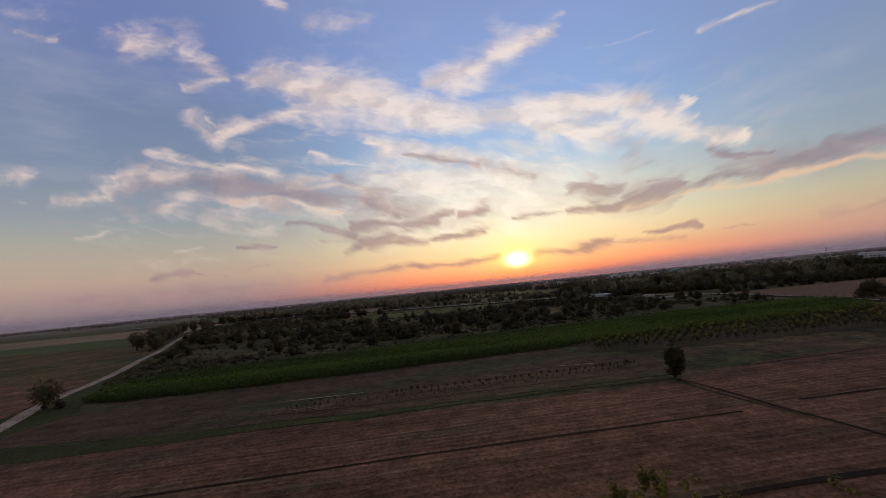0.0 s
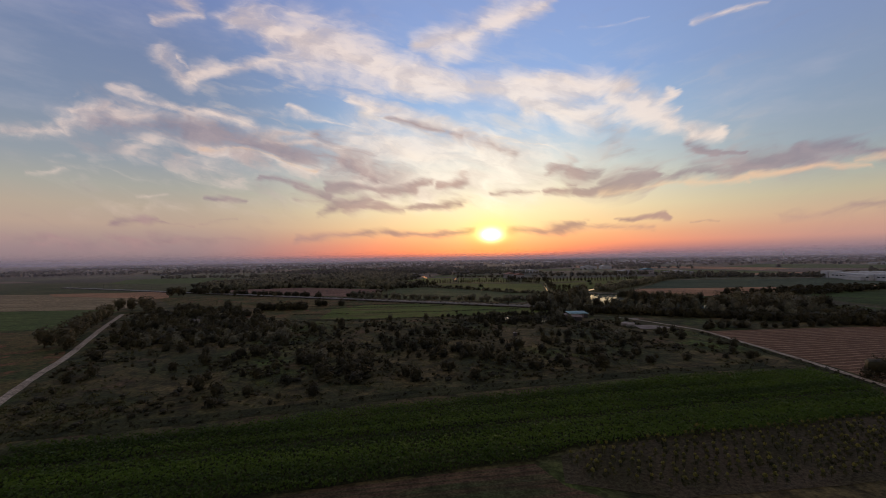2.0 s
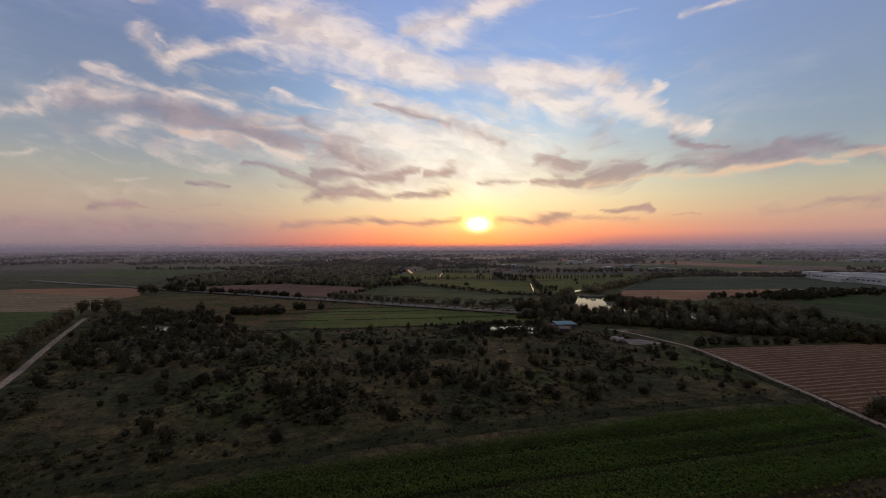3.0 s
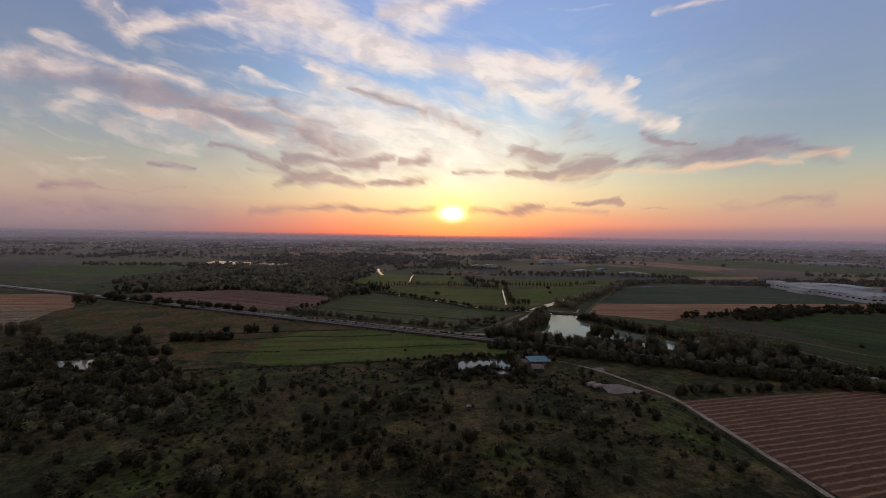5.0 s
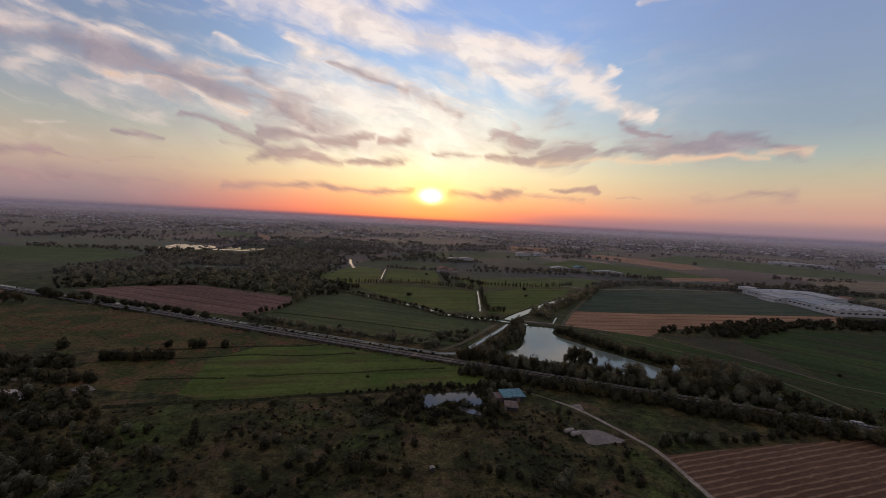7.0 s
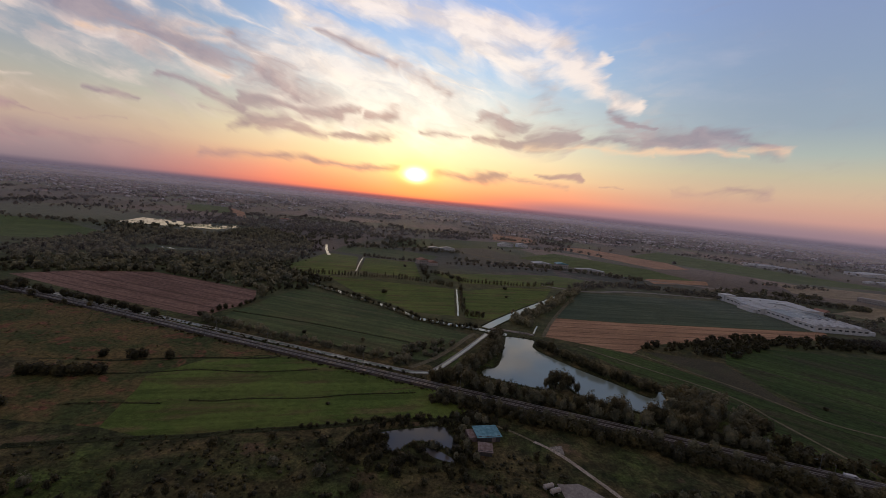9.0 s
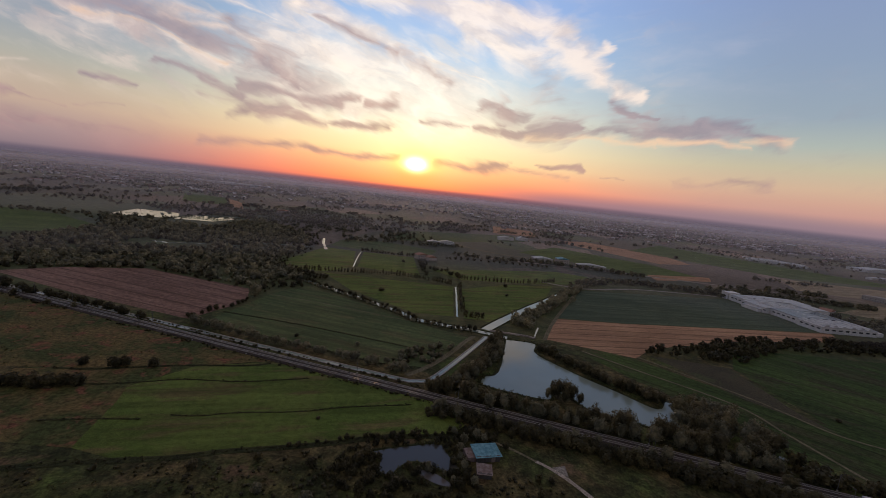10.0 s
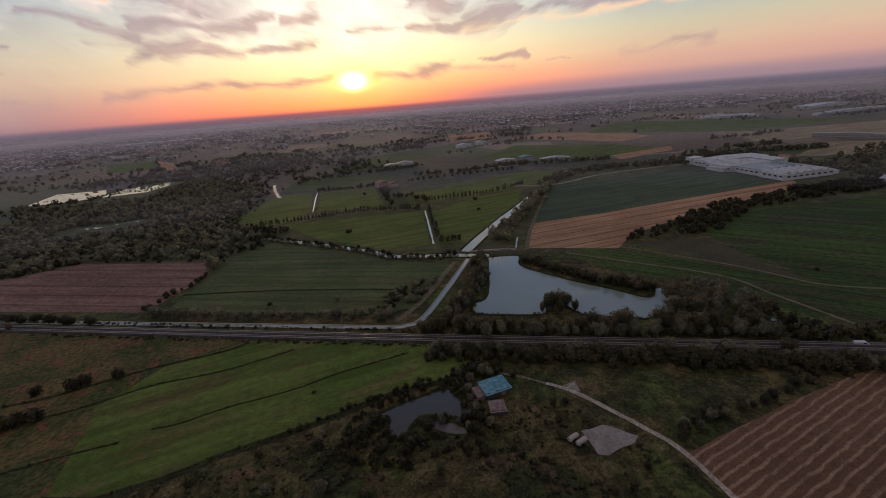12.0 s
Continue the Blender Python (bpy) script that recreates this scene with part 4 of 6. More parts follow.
RED_FIELD = [(-129, 487), (-119, 456), (-122, 436), (-137, 400), (-238, 435), (-330, 475), (-300, 505), (-241, 527)]
FIELD_M = [(-109, 470), (-92, 512), (-60, 495), (-21, 466), (18, 432), (61, 407), (28, 350), (-1, 352), (-124, 397)]
FIELD_NA = [(-147, 604), (-118, 755), (-70, 742), (-58, 625), (-84, 584), (-106, 584)]
FIELD_NB = [(-84, 580), (63, 567), (53, 456), (20, 456), (-44, 515)]
FIELD_NC = [(-58, 742), (18, 740), (26, 610), (-52, 628)]
FIELD_ND = [(41, 655), (236, 730), (326, 690), (205, 632), (77, 606)]
FIELD_NE = [(72, 560), (138, 606), (196, 618), (170, 560), (138, 512), (86, 448), (62, 454)]
FIELD_NF = [(-115, 780), (-60, 765), (40, 750), (60, 830), (-40, 880), (-110, 850)]
GREEN_W = [(-105, 261), (-111, 292), (-115, 306), (-96, 332), (-62, 342), (-4, 325), (38, 307), (42, 290), (33, 282), (7, 279), (-13, 273), (-52, 265), (-75, 257), (-85, 256)]
OLIVE_W = [(-96, 332), (-118, 327), (-158, 319), (-240, 312), (-330, 390), (-275, 423), (-168, 383), (-62, 344)]
STUBBLE_W = [(-105, 261), (-111, 292), (-115, 306), (-97, 331), (-118, 326), (-172, 316), (-170, 285), (-158, 264)]
EAST_A = [(137, 400), (178, 392), (226, 338), (270, 290), (236, 252), (209, 276), (196, 307), (176, 331), (160, 354)]
EAST_B = [(196, 400), (251, 387), (244, 324), (248, 305), (222, 337)]
EAST_C = [(290, 432), (470, 424), (560, 420), (440, 300), (270, 284), (250, 308), (253, 385)]
GRASS_E = [(81, 275), (116, 268), (172, 252), (167, 244), (117, 237), (101, 246)]
PLOUGH_E = [(97, 224), (146, 234), (186, 240), (270, 250), (260, 120), (106, 128), (104, 160), (101, 190)]
CORN = [(-97, 90), (-89, 93), (-68, 99.5), (-38, 114), (-25, 119), (29, 139), (48, 147), (77, 154), (94, 158), (97, 140), (88, 124), (58, 113.5), (31, 106.5), (13, 101), (6, 96), (-28, 84), (-42, 79), (-59, 73.5), (-77, 68.5), (-88, 69)]
VINES = [(11, 98), (39, 110), (66, 119), (88, 122), (110, 118), (90, 98), (64, 95), (26, 86), (10, 89)]
NEAR_FIELD = [(-78, 36), (-24, 51), (19, 61), (30, 36), (36, -60), (-90, -60)]
NEAR_EAST = [(19.6, 62), (22, 66), (60, 80), (110, 96), (140, 60), (120, -60), (36, -60), (29.6, 36)]
NEAR_STRIP = [(-86, 60), (-77, 67), (-59, 72.5), (-42, 78), (-28, 83), (6, 95), (10, 88), (22, 82), (20, 66), (5, 62), (-25, 54), (-49, 48), (-80, 44)]
GREEN_STRIP = [(-78, 44), (-58, 46.3), (-48, 48.4), (-29, 52.3), (5, 61.5), (19, 64.2), (19.5, 63.2), (5, 60.4), (-28, 50.3), (-45, 45), (-54, 42), (-64, 39.5), (-76, 37)]
TAN_L = [(-900, 215), (-700, 242), (-354, 296), (-284, 307), (-354, 445), (-552, 443), (-900, 420)]
GREEN_L = [(-700, 160), (-400, 198), (-252, 217), (-230, 220), (-283, 305), (-354, 294), (-700, 240)]
BROWN_L = [(-400, 196), (-252, 215), (-230, 218), (-172, 169), (-151, 148), (-120, 100), (-98, 66), (-110, 30), (-400, 60), (-700, 157)]
TAN_L_FAR = [(-409, 470), (-376, 461), (-322, 399), (-321, 385), (-480, 420), (-520, 450)]
GREEN_L_FAR = [(-668, 847), (-564, 826), (-444, 754), (-442, 673), (-486, 648), (-640, 640), (-760, 800)]
RUNWAY = [(-29, 914), (4, 1110), (296, 1261), (304, 1127), (56, 951)]
FAR_FIELDS = [
    ([(406, 1228), (528, 1302), (671, 1133), (653, 998), (552, 952)], "stubble"),
    ([(229, 917), (355, 1070), (510, 928), (551, 798), (414, 774)], "green"),
    ([(605, 1185), (860, 1452), (1042, 1113), (1213, 935), (810, 931)], "green"),
    ([(786, 906), (1126, 867), (907, 719), (696, 780)], "pale"),
    ([(425, 790), (567, 826), (537, 780), (414, 742)], "stubble"),
    ([(250, 1290), (380, 1290), (420, 1500), (300, 1560)], "stubble"),
    ([(-769, 1600), (-628, 1583), (-496, 1298), (-626, 1315)], "green"),
    ([(-622, 1583), (-507, 1420), (-429, 1231), (-490, 1290)], "stubble"),
    ([(600, 620), (720, 560), (860, 640), (760, 700)], "pale"),
]
CROPS = {
    "stubble": row_material("wheat_stubble", (0.29, 0.165, 0.1), (0.35, 0.205, 0.125), 0.1, 3.0, (0.34, 0.21, 0.13), 0.85, 13.0, rows=0.3, mottled=0.3),
    "green": row_material("young_green_crop", (0.062, 0.091, 0.028), (0.090, 0.120, 0.040), 0.35, 2.0, (0.073, 0.106, 0.034), 0.3, 18.0),
    "pale": row_material("dry_pasture", (0.200, 0.160, 0.100), (0.260, 0.205, 0.130), 0.2, 3.0, (0.220, 0.180, 0.115), 0.3, 24.0),
    "bluegreen": row_material("dark_beet_crop", (0.051, 0.072, 0.046), (0.068, 0.088, 0.055), 0.12, 1.2, (0.056, 0.077, 0.048), 0.25, 20.0, rows=0.3, mottled=0.35),
    "red": row_material("reddish_ploughed_earth", (0.155, 0.090, 0.072), (0.200, 0.120, 0.096), -0.36, 1.5, (0.210, 0.130, 0.105), 0.6, 15.0),
    "meadow": row_material("mown_meadow", (0.054, 0.078, 0.032), (0.074, 0.098, 0.04), -0.36, 2.4, (0.064, 0.088, 0.036), 0.3, 26.0, third=(0.08, 0.085, 0.04), rows=0.25, mottled=0.4),
    "lawn": row_material("lush_meadow", (0.066, 0.1, 0.02), (0.1, 0.132, 0.03), 0.2, 2.4, (0.078, 0.11, 0.025), 0.15, 26.0, third=(0.1, 0.088, 0.034), rows=0.25, mottled=0.4),
    "olive": land_material("rough_olive_pasture", (0.046, 0.058, 0.019), (0.12, 0.088, 0.036), 0.04, 0.5, (0.15, 0.066, 0.04)),
    "furrow": row_material("furrowed_field", (0.115, 0.064, 0.042), (0.15, 0.086, 0.056), 0.27, 2.9, (0.26, 0.17, 0.11), 0.0, 22.0, wobble=0.7, rows=1.0, mottled=0.35),
    "fallow": land_material("grey_fallow", (0.05, 0.046, 0.03), (0.07, 0.06, 0.038), 0.02, 1.0, (0.062, 0.072, 0.033)),
    "east": row_material("east_crop", (0.026, 0.048, 0.012), (0.046, 0.076, 0.018), -0.79, 2.6, (0.05, 0.07, 0.022), 0.5, 14.0, rows=0.45, big=0.012, third=(0.046, 0.044, 0.022)),
}
flat_fields = [
    (WHEAT, "stubble", "pale brown wheat stubble field with dark tracks"), (BLUEGREEN, "bluegreen", "dark bluish green crop field"),
    (RED_FIELD, "red", "reddish brown ploughed field beside the railway"), (FIELD_M, "meadow", "dark green mown meadow beside the canal"),
    (FIELD_NA, "lawn", "green meadow bordered by slim trees"), (FIELD_NB, "lawn", "green meadow between the canals"),
    (FIELD_NC, "lawn", "square green meadow with a hedge"), (FIELD_ND, "lawn", "long green meadow between tree rows"),
    (FIELD_NE, "lawn", "green meadow beside the straight canal"), (FIELD_NF, "meadow", "far green meadow beside the wood"),
    (GREEN_W, "lawn", "bright green meadow beside the railway"), (OLIVE_W, "olive", "rough olive and rust coloured pasture"),
    (STUBBLE_W, "olive", "pale dry meadow strip"), (EAST_A, "east", "dark green crop strips beyond the lake"),
    (EAST_B, "fallow", "grey-green fallow field"), (EAST_C, "east", "dark green crop field with a lone bush"),
    (PLOUGH_E, "furrow", "reddish brown field with pale straw rows"),
    (TAN_L, "pale", "pale tan harvested field"), (GREEN_L, "green", "green crop strip beside the track"), (BROWN_L, "olive", "brownish fallow field beside the track"),
    (TAN_L_FAR, "stubble", "tan stubble field beside the railway"), (GREEN_L_FAR, "green", "wide green field at the wood's edge"), (RUNWAY, "meadow", "long green airfield meadow"),
]
for k, (corners, crop, text) in enumerate(flat_fields):
    sheet("field", corners, 0.03 + 0.002 * k, CROPS[crop], text, "field")
for k, (corners, crop) in enumerate(FAR_FIELDS):
    sheet("field", corners, 0.1 + 0.002 * k, CROPS[crop], "distant " + {"stubble": "pale brown stubble field", "green": "green crop field", "pale": "pale dry field"}[crop], "field", 25, 4)
sheet("field", NEAR_FIELD, 0.03, PLOUGH, "dark brown ploughed field with clods", "field")
sheet("field", NEAR_EAST, 0.034, PLOUGH, "dark brown ploughed field beyond the ditch", "field")
sheet("field", [(-400, 95), (-148, 95), (-119, 97), (-98, 66), (-86, 50), (-110, 5), (-400, 0)], 0.09, PLOUGH, "brown ploughed field beside the track", "field")
sheet("field", [(-153, 262), (-150, 269), (-142, 263), (-146, 258)], 0.09, BARE, "patch of bare dry mud beside the pool", "yard", 1.5, 1.2)
sheet("field", NEAR_STRIP, 0.038, SPARSE, "brown strip planted with young saplings", "field")
sheet("field", GREEN_STRIP, 0.06, VERGE, "narrow green grass strip between ploughed fields", "verge", 3, 0.5)
sheet("field", [(-98, 73), (-85, 57), (-78, 47), (-79, 60), (-87, 69), (-97, 90), (-108, 95), (-124, 112), (-141, 132), (-119, 104)], 0.068, VERGE, "grassy verge between track and maize", "verge", 3, 1.2)
sheet("field", VINES, 0.064, land_material("weedy_earth", (0.05, 0.045, 0.025), (0.075, 0.06, 0.04), 0.08, 1.5), "weedy earth under the tall crop plants", "field")
sheet("field", CORN, 0.05, WEED, "earth under the maize", "field")
YARD = [(69.6, 240.9), (78.1, 242.1), (87.1, 234.8), (84.3, 232.3), (73.7, 229.5), (70.6, 231.2)]
sheet("field", YARD, 0.07, land_material("trodden_gravel", (0.2, 0.175, 0.165), (0.25, 0.225, 0.21), 0.15, 0.8, relief=0.03, contrast=0.3), "bare pale gravel yard", "yard", 1.5, 1.2)
sheet("field", [(75, 265), (81, 266), (80, 260), (76, 261)], 0.072, BARE, "patch of bare grey earth", "yard", 1.5, 1.2)

# water
WATERS = [("lake", LAKE, WATER, "calm grey-green lake reflecting the dusk sky"), ("pond", POND_A, POND, "dark pond beside the sheds"), ("pond", POND_B, water_material("muddy_water", (0.11, 0.1, 0.095), 0.012), "small shallow pond with pale mud"),
          ("lagoon", LAGOON_A, WATER, "shallow lagoon reflecting the bright sky"), ("lagoon", LAGOON_B, WATER, "shallow reedy lagoon reflecting the bright sky"),
          ("swamp", SWAMP, WATER, "strip of open water in the wood"), ("puddle", MUD, SHALLOW, "shallow pale muddy pool in rough pasture"), ("puddle", POOL_A, SHALLOW, "shallow pale muddy pool in rough pasture"), ("puddle", POOL_B, SHALLOW, "shallow pale muddy pool in rough pasture")]
for k, (name, corners, material, text) in enumerate(WATERS):
    sheet(name, corners, 0.12 + 0.004 * k, material, text, "water", 2.0 if name != "lagoon" else 8.0, 0.8 if name != "lagoon" else 3.0, name != "lagoon")
BACKWATERS = [[(-214, 726), (-203, 731), (-190, 735)], [(-184, 735), (-172, 741), (-160, 752)], [(-150, 748), (-141, 745)], [(-232, 694), (-226, 697)]]
for k, line in enumerate(BACKWATERS):
    strip("backwater", line, [(3.2, 0.15 + 0.002 * k), (-3.2, 0.15 + 0.002 * k)], WATER, "open backwater between the trees of the wood", "water", 2, 3.0, k)
RIVER = [(-139, 567), (-112, 552), (-80, 526), (-52, 504), (-22, 480), (6, 455), (23, 438), (44, 430), (65, 424), (90, 413)]
CANAL_N = [(76, 428), (94.5, 454), (128.5, 498), (177, 557), (233, 630)]
CANAL_S = [(-620, 560), (-230, 419), (-80, 365), (5, 334.5), (20, 331.5), (29, 336), (49, 368), (74, 412)]
strip("river", RIVER, [(3.4, 0.16), (-3.4, 0.16)], WATER, "narrow river lined with bushes", "water", 4, 1.4)
strip("canal", CANAL_N, [(3.9, 0.165), (-3.9, 0.165)], WATER, "straight canal reflecting the sky", "water", 5, 0.3)
strip("canal", [(114, 421), (124, 444)], [(0.6, 0.17), (-0.6, 0.17)], WATER, "short ditch of bright water", "water", 4, 0.3)
strip("canal", [(66, 566), (61, 510), (56, 456)], [(0.9, 0.17), (-0.9, 0.17)], WATER, "straight water channel between meadows", "water", 5, 0.5)
strip("canal", [(-57, 626), (-61, 706), (-61, 767)], [(0.8, 0.172), (-0.8, 0.172)], WATER, "straight water channel between meadows", "water", 5, 0.5)
strip("canal", [(-140, 850), (-128, 790), (-112, 734)], [(2.2, 0.174), (-2.2, 0.174)], WATER, "bright bend of water at the wood's edge", "water", 8, 1.5)
strip("canal", [(190, 281), (203, 266)], [(1.3, 0.17), (-1.3, 0.17)], WATER, "short stretch of pale water", "water", 4, 0.4)
# the lined canal along the railway
strip("canal", CANAL_S, [(1.5, 0.2), (-1.5, 0.2)], WATER, "water of the concrete-lined canal", "water", 3)
for side in (1, -1):
    strip("canal_wall", CANAL_S, [(side * 1.6 + 0.4, 0.02), (side * 1.6 + 0.35, 0.4), (side * 1.6 - 0.3, 0.4), (side * 1.6 - 0.35, 0.1)], CONCRETE, "pale concrete canal wall", "canal wall", 3)
# banks
for line, w in ((RIVER, 4.2), (CANAL_N, 4.9)):
    for side in (1, -1):
        strip("bank", line, [(side * w + 1.3, 0.02), (side * w + 0.3, 0.55), (side * w - 0.8, 0.1)], WEED, "grassy earth bank beside the water", "bank", 4, 0.5, side)
strip("bank", [*LAKE, LAKE[0]], [(1.1, 0.1), (0.2, 0.4), (-1.2, 0.02)], WEED, "overgrown earth bank of the lake", "bank", 3, 0.5)
strip("bank", [*POND_A, POND_A[0]], [(1.0, 0.02), (0.2, 0.35), (-0.7, 0.1)], WEED, "muddy bank of the pond", "bank", 2, 0.4)
strip("weir", [(79, 426), (108, 420), (113, 416)], [(1.6, 0.02), (1.4, 0.7), (-1.4, 0.7), (-1.6, 0.02)], BARE, "earth dam with a track between canal and lake", "dam", 4, 0.2)

# tracks and ditches
VERGE_PATH = land_material("worn_grass_path", (0.1, 0.09, 0.055), (0.15, 0.13, 0.085), 0.1, 1.2, relief=0.05)
TRACKS = [
    ([(-60, 20), (-85, 54), (-99, 71), (-119, 102), (-143, 134), (-167, 167), (-208, 218), (-255, 279)], 1.35, "pale dirt track between fields"),
    ([(104, 90), (103, 118), (102, 144), (101, 175), (98, 207), (96, 226), (92, 235), (78, 259), (69, 268)], 0.95, "pale dirt track beside the ploughed field"),
    ([(69, 268), (62, 274), (52, 281), (46, 290)], 0.7, "narrow trodden earth path to the railway"),
    ([(14, 338), (26, 350), (41, 372), (55, 397), (64, 411)], 1.8, "earth track beside the canal"),
    ([(143, 398), (170, 370), (208, 330), (214, 300), (222, 254)], 1.0, "farm track between crop strips"),
    ([(185, 394), (227, 339), (246, 303), (275, 286)], 0.9, "farm track between crop strips"),
    ([(120, 415), (152, 478), (235, 622)], 1.6, "earth track beside the beet field"),
    ([(190, 640), (243, 622), (330, 650), (450, 655)], 3.0, "pale gravel road before the poplars"),
    ([(-110, 476), (-60, 462), (15, 434)], 0.5, "thin pale path across the meadow"),
    ([(150, 800), (300, 790), (430, 770), (700, 720)], 4.0, "distant paved road"),
    ([(-40, 880), (12, 925), (90, 950), (160, 880), (230, 850)], 3.0, "pale road round the farm"),
]
for k, (line, w, text) in enumerate(TRACKS):
    strip("track", line, [(w, 0.09 + 0.003 * k), (0.15, 0.15 + 0.003 * k), (-w, 0.09 + 0.003 * k)], VERGE_PATH if w < 0.6 or "farm" in text or "earth" in text else DIRT if w < 2.5 else BARE, text, "track", 4, 0.35, k)
DITCHES = [
    ([(-60, 24), (-35, 32), (-8, 40.4), (21, 48.4)], 0.2), ([(20, 63), (23, 55), (25, 49), (28, 41), (33, 20), (38, -20)], 0.22), ([(28, 51.6), (38, 54.2), (60, 60)], 0.2),
    ([(-6, 26), (13, 32), (24, 35)], 0.26), ([(29, 68.2), (54, 76), (90, 87)], 0.14), ([(-37, 54.6), (-19, 58.6), (10, 67.2)], 0.1), ([(-150, 306), (-129, 306), (-111, 311), (-95, 316), (-67, 318), (-37, 326)], 0.3),
    ([(-84, 285), (-72, 286), (-59, 290), (-33, 294), (-14, 300), (17, 306)], 0.22), ([(-158, 319), (-142, 320), (-118, 327), (-96, 332), (-71, 336), (-62, 341)], 0.6), ([(-129, 276), (-113, 279), (-94, 281)], 0.22),
    ([(-127, 247), (-97, 254), (-85, 256), (-68, 259), (-52, 264), (-33, 268), (-13, 273), (7, 279), (33, 282), (45, 289)], 1.0), ([(-108, 94), (-76, 105.5), (-40, 120.5), (-27, 127), (32, 148), (53, 155), (86, 164)], 1.75),
    ([(-130, 396), (-55, 371), (0, 350)], 0.8), ([(-122, 420), (-60, 405), (20, 378)], 0.5), ([(100.5, 128), (99.3, 150), (97.6, 175), (94.6, 207), (92, 222)], 1.0),
]
# flat strips; the ditches' depth and shade are only in the dark colour
for k, (line, w) in enumerate(DITCHES[:6]):
    strip("ditch", line, [(w, 0.075), (-w, 0.075)], DITCH_SHADE, "thin flat strip coloured dark as a shaded ditch between ploughed fields", "ditch", 1.0, w * 0.7, k)
for k, (line, w) in enumerate(DITCHES[6:]):
    strip("ditch", line, [(w * 1.6 + 0.08, 0.045), (w, 0.06 + 0.14 * min(w, 1)), (w * 0.4, 0.07), (-w * 0.4, 0.07), (-w, 0.06 + 0.14 * min(w, 1)), (-w * 1.6 - 0.08, 0.045)], WEED, "dark weedy ditch between fields", "ditch", 1.5 if w < 0.3 else 3, min(0.3, w * 0.5), k)
for line, w in (([(4, 76.4), (12, 76.8)], 0.16), ([(-39, 62), (-33, 63.4), (-27, 65)], 0.14), ([(-35, 56.8), (-29, 59)], 0.16), ([(-34, 55.9), (-30, 57.4)], 0.12)):
    strip("track", line, [(w, 0.09), (-w, 0.09)], DIRT, "pale strip in the planted field", "track", 1.5, 0.15)


# ---- the railway ----
RAIL = [(-620, 553), (-222, 408), (-77, 354), (40, 311), (126, 280), (194, 255), (420, 172)]


def railway():
    t = tagged(new("railway"), "double-track railway line on grey ballast", "railway", kind="structure")
    strip("ballast", RAIL, [(4.5, 0.02), (3.55, 0.75), (-3.55, 0.75), (-4.5, 0.02)], BALLAST, "", "", 6, 0.25, parent=t)
    for track in (2.0, -2.0):
        for gauge in (0.72, -0.72):
            o = track + gauge
            strip("rail", RAIL, [(o + 0.06, 0.86), (o + 0.05, 1.0), (o - 0.05, 1.0), (o - 0.06, 0.86)], STEEL, "", "", 8, parent=t)
        line = smooth_line(RAIL, 0.65)
        vs, fs = [], []
        base = np.array([(sx * 1.25, sy * 0.13, z) for z in (0.74, 0.88) for sx, sy in ((1, 1), (-1, 1), (-1, -1), (1, -1))])
        quads = np.array([(4, 5, 6, 7), (0, 1, 5, 4), (1, 2, 6, 5), (2, 3, 7, 6), (3, 0, 4, 7)])
        for i in range(1, len(line)):
            run = (line[i] - line[i - 1]).normalized()
            left = Vector((-run.y, run.x, 0))
            c = line[i] + left * track
            if not -260 < c.x < 240:
                continue
            fs.append(quads + 8 * len(vs))
            vs.append(np.c_[base[:, :1] * left.x + base[:, 1:2] * run.x + c.x, base[:, :1] * left.y + base[:, 1:2] * run.y + c.y, base[:, 2]])
        ob = part("sleepers", mesh_of("sleepers", np.concatenate(vs), np.concatenate(fs), SLEEPER), t, "grey concrete sleepers")
        tagged(ob, kind="stuff")


railway()


def mast(place, turn):
    t = thing("catenary_mast", place, "slim grey steel mast beside the railway tracks", "mast", "masts along the railway", turn)
    part("pole", tube([(0, 0, 0), (0, 0, 7.6)], [0.13, 0.09], 6), t, material=MAST_STEEL)
    part("arm", tube([(0, 0, 6.9), (-2.6, 0, 6.9)], [0.05, 0.04], 5), t, material=MAST_STEEL)
    part("brace", tube([(0, 0, 7.5), (-2.4, 0, 6.95)], [0.025, 0.025], 4), t, material=MAST_STEEL)
    part("footing", box((0.6, 0.6, 0.5), (0, 0, 0.25), 0, 0.05), t, material=CONCRETE)
    return t


line = smooth_line(RAIL, 46)
first = None
for i in range(1, len(line) - 1):
    run = (line[i + 1] - line[i - 1]).normalized()
    left = Vector((-run.y, run.x, 0))
    for side in (1, -1):
        p = line[i] + left * side * 4.6
        turn = math.degrees(math.atan2(run.y, run.x)) + (90 if side > 0 else -90)
        if first is None:
            first = mast((p.x, p.y, 0.3), turn)
        else:
            copy_thing(first, pose(p.x, p.y, 0.3, 0, 0, turn))


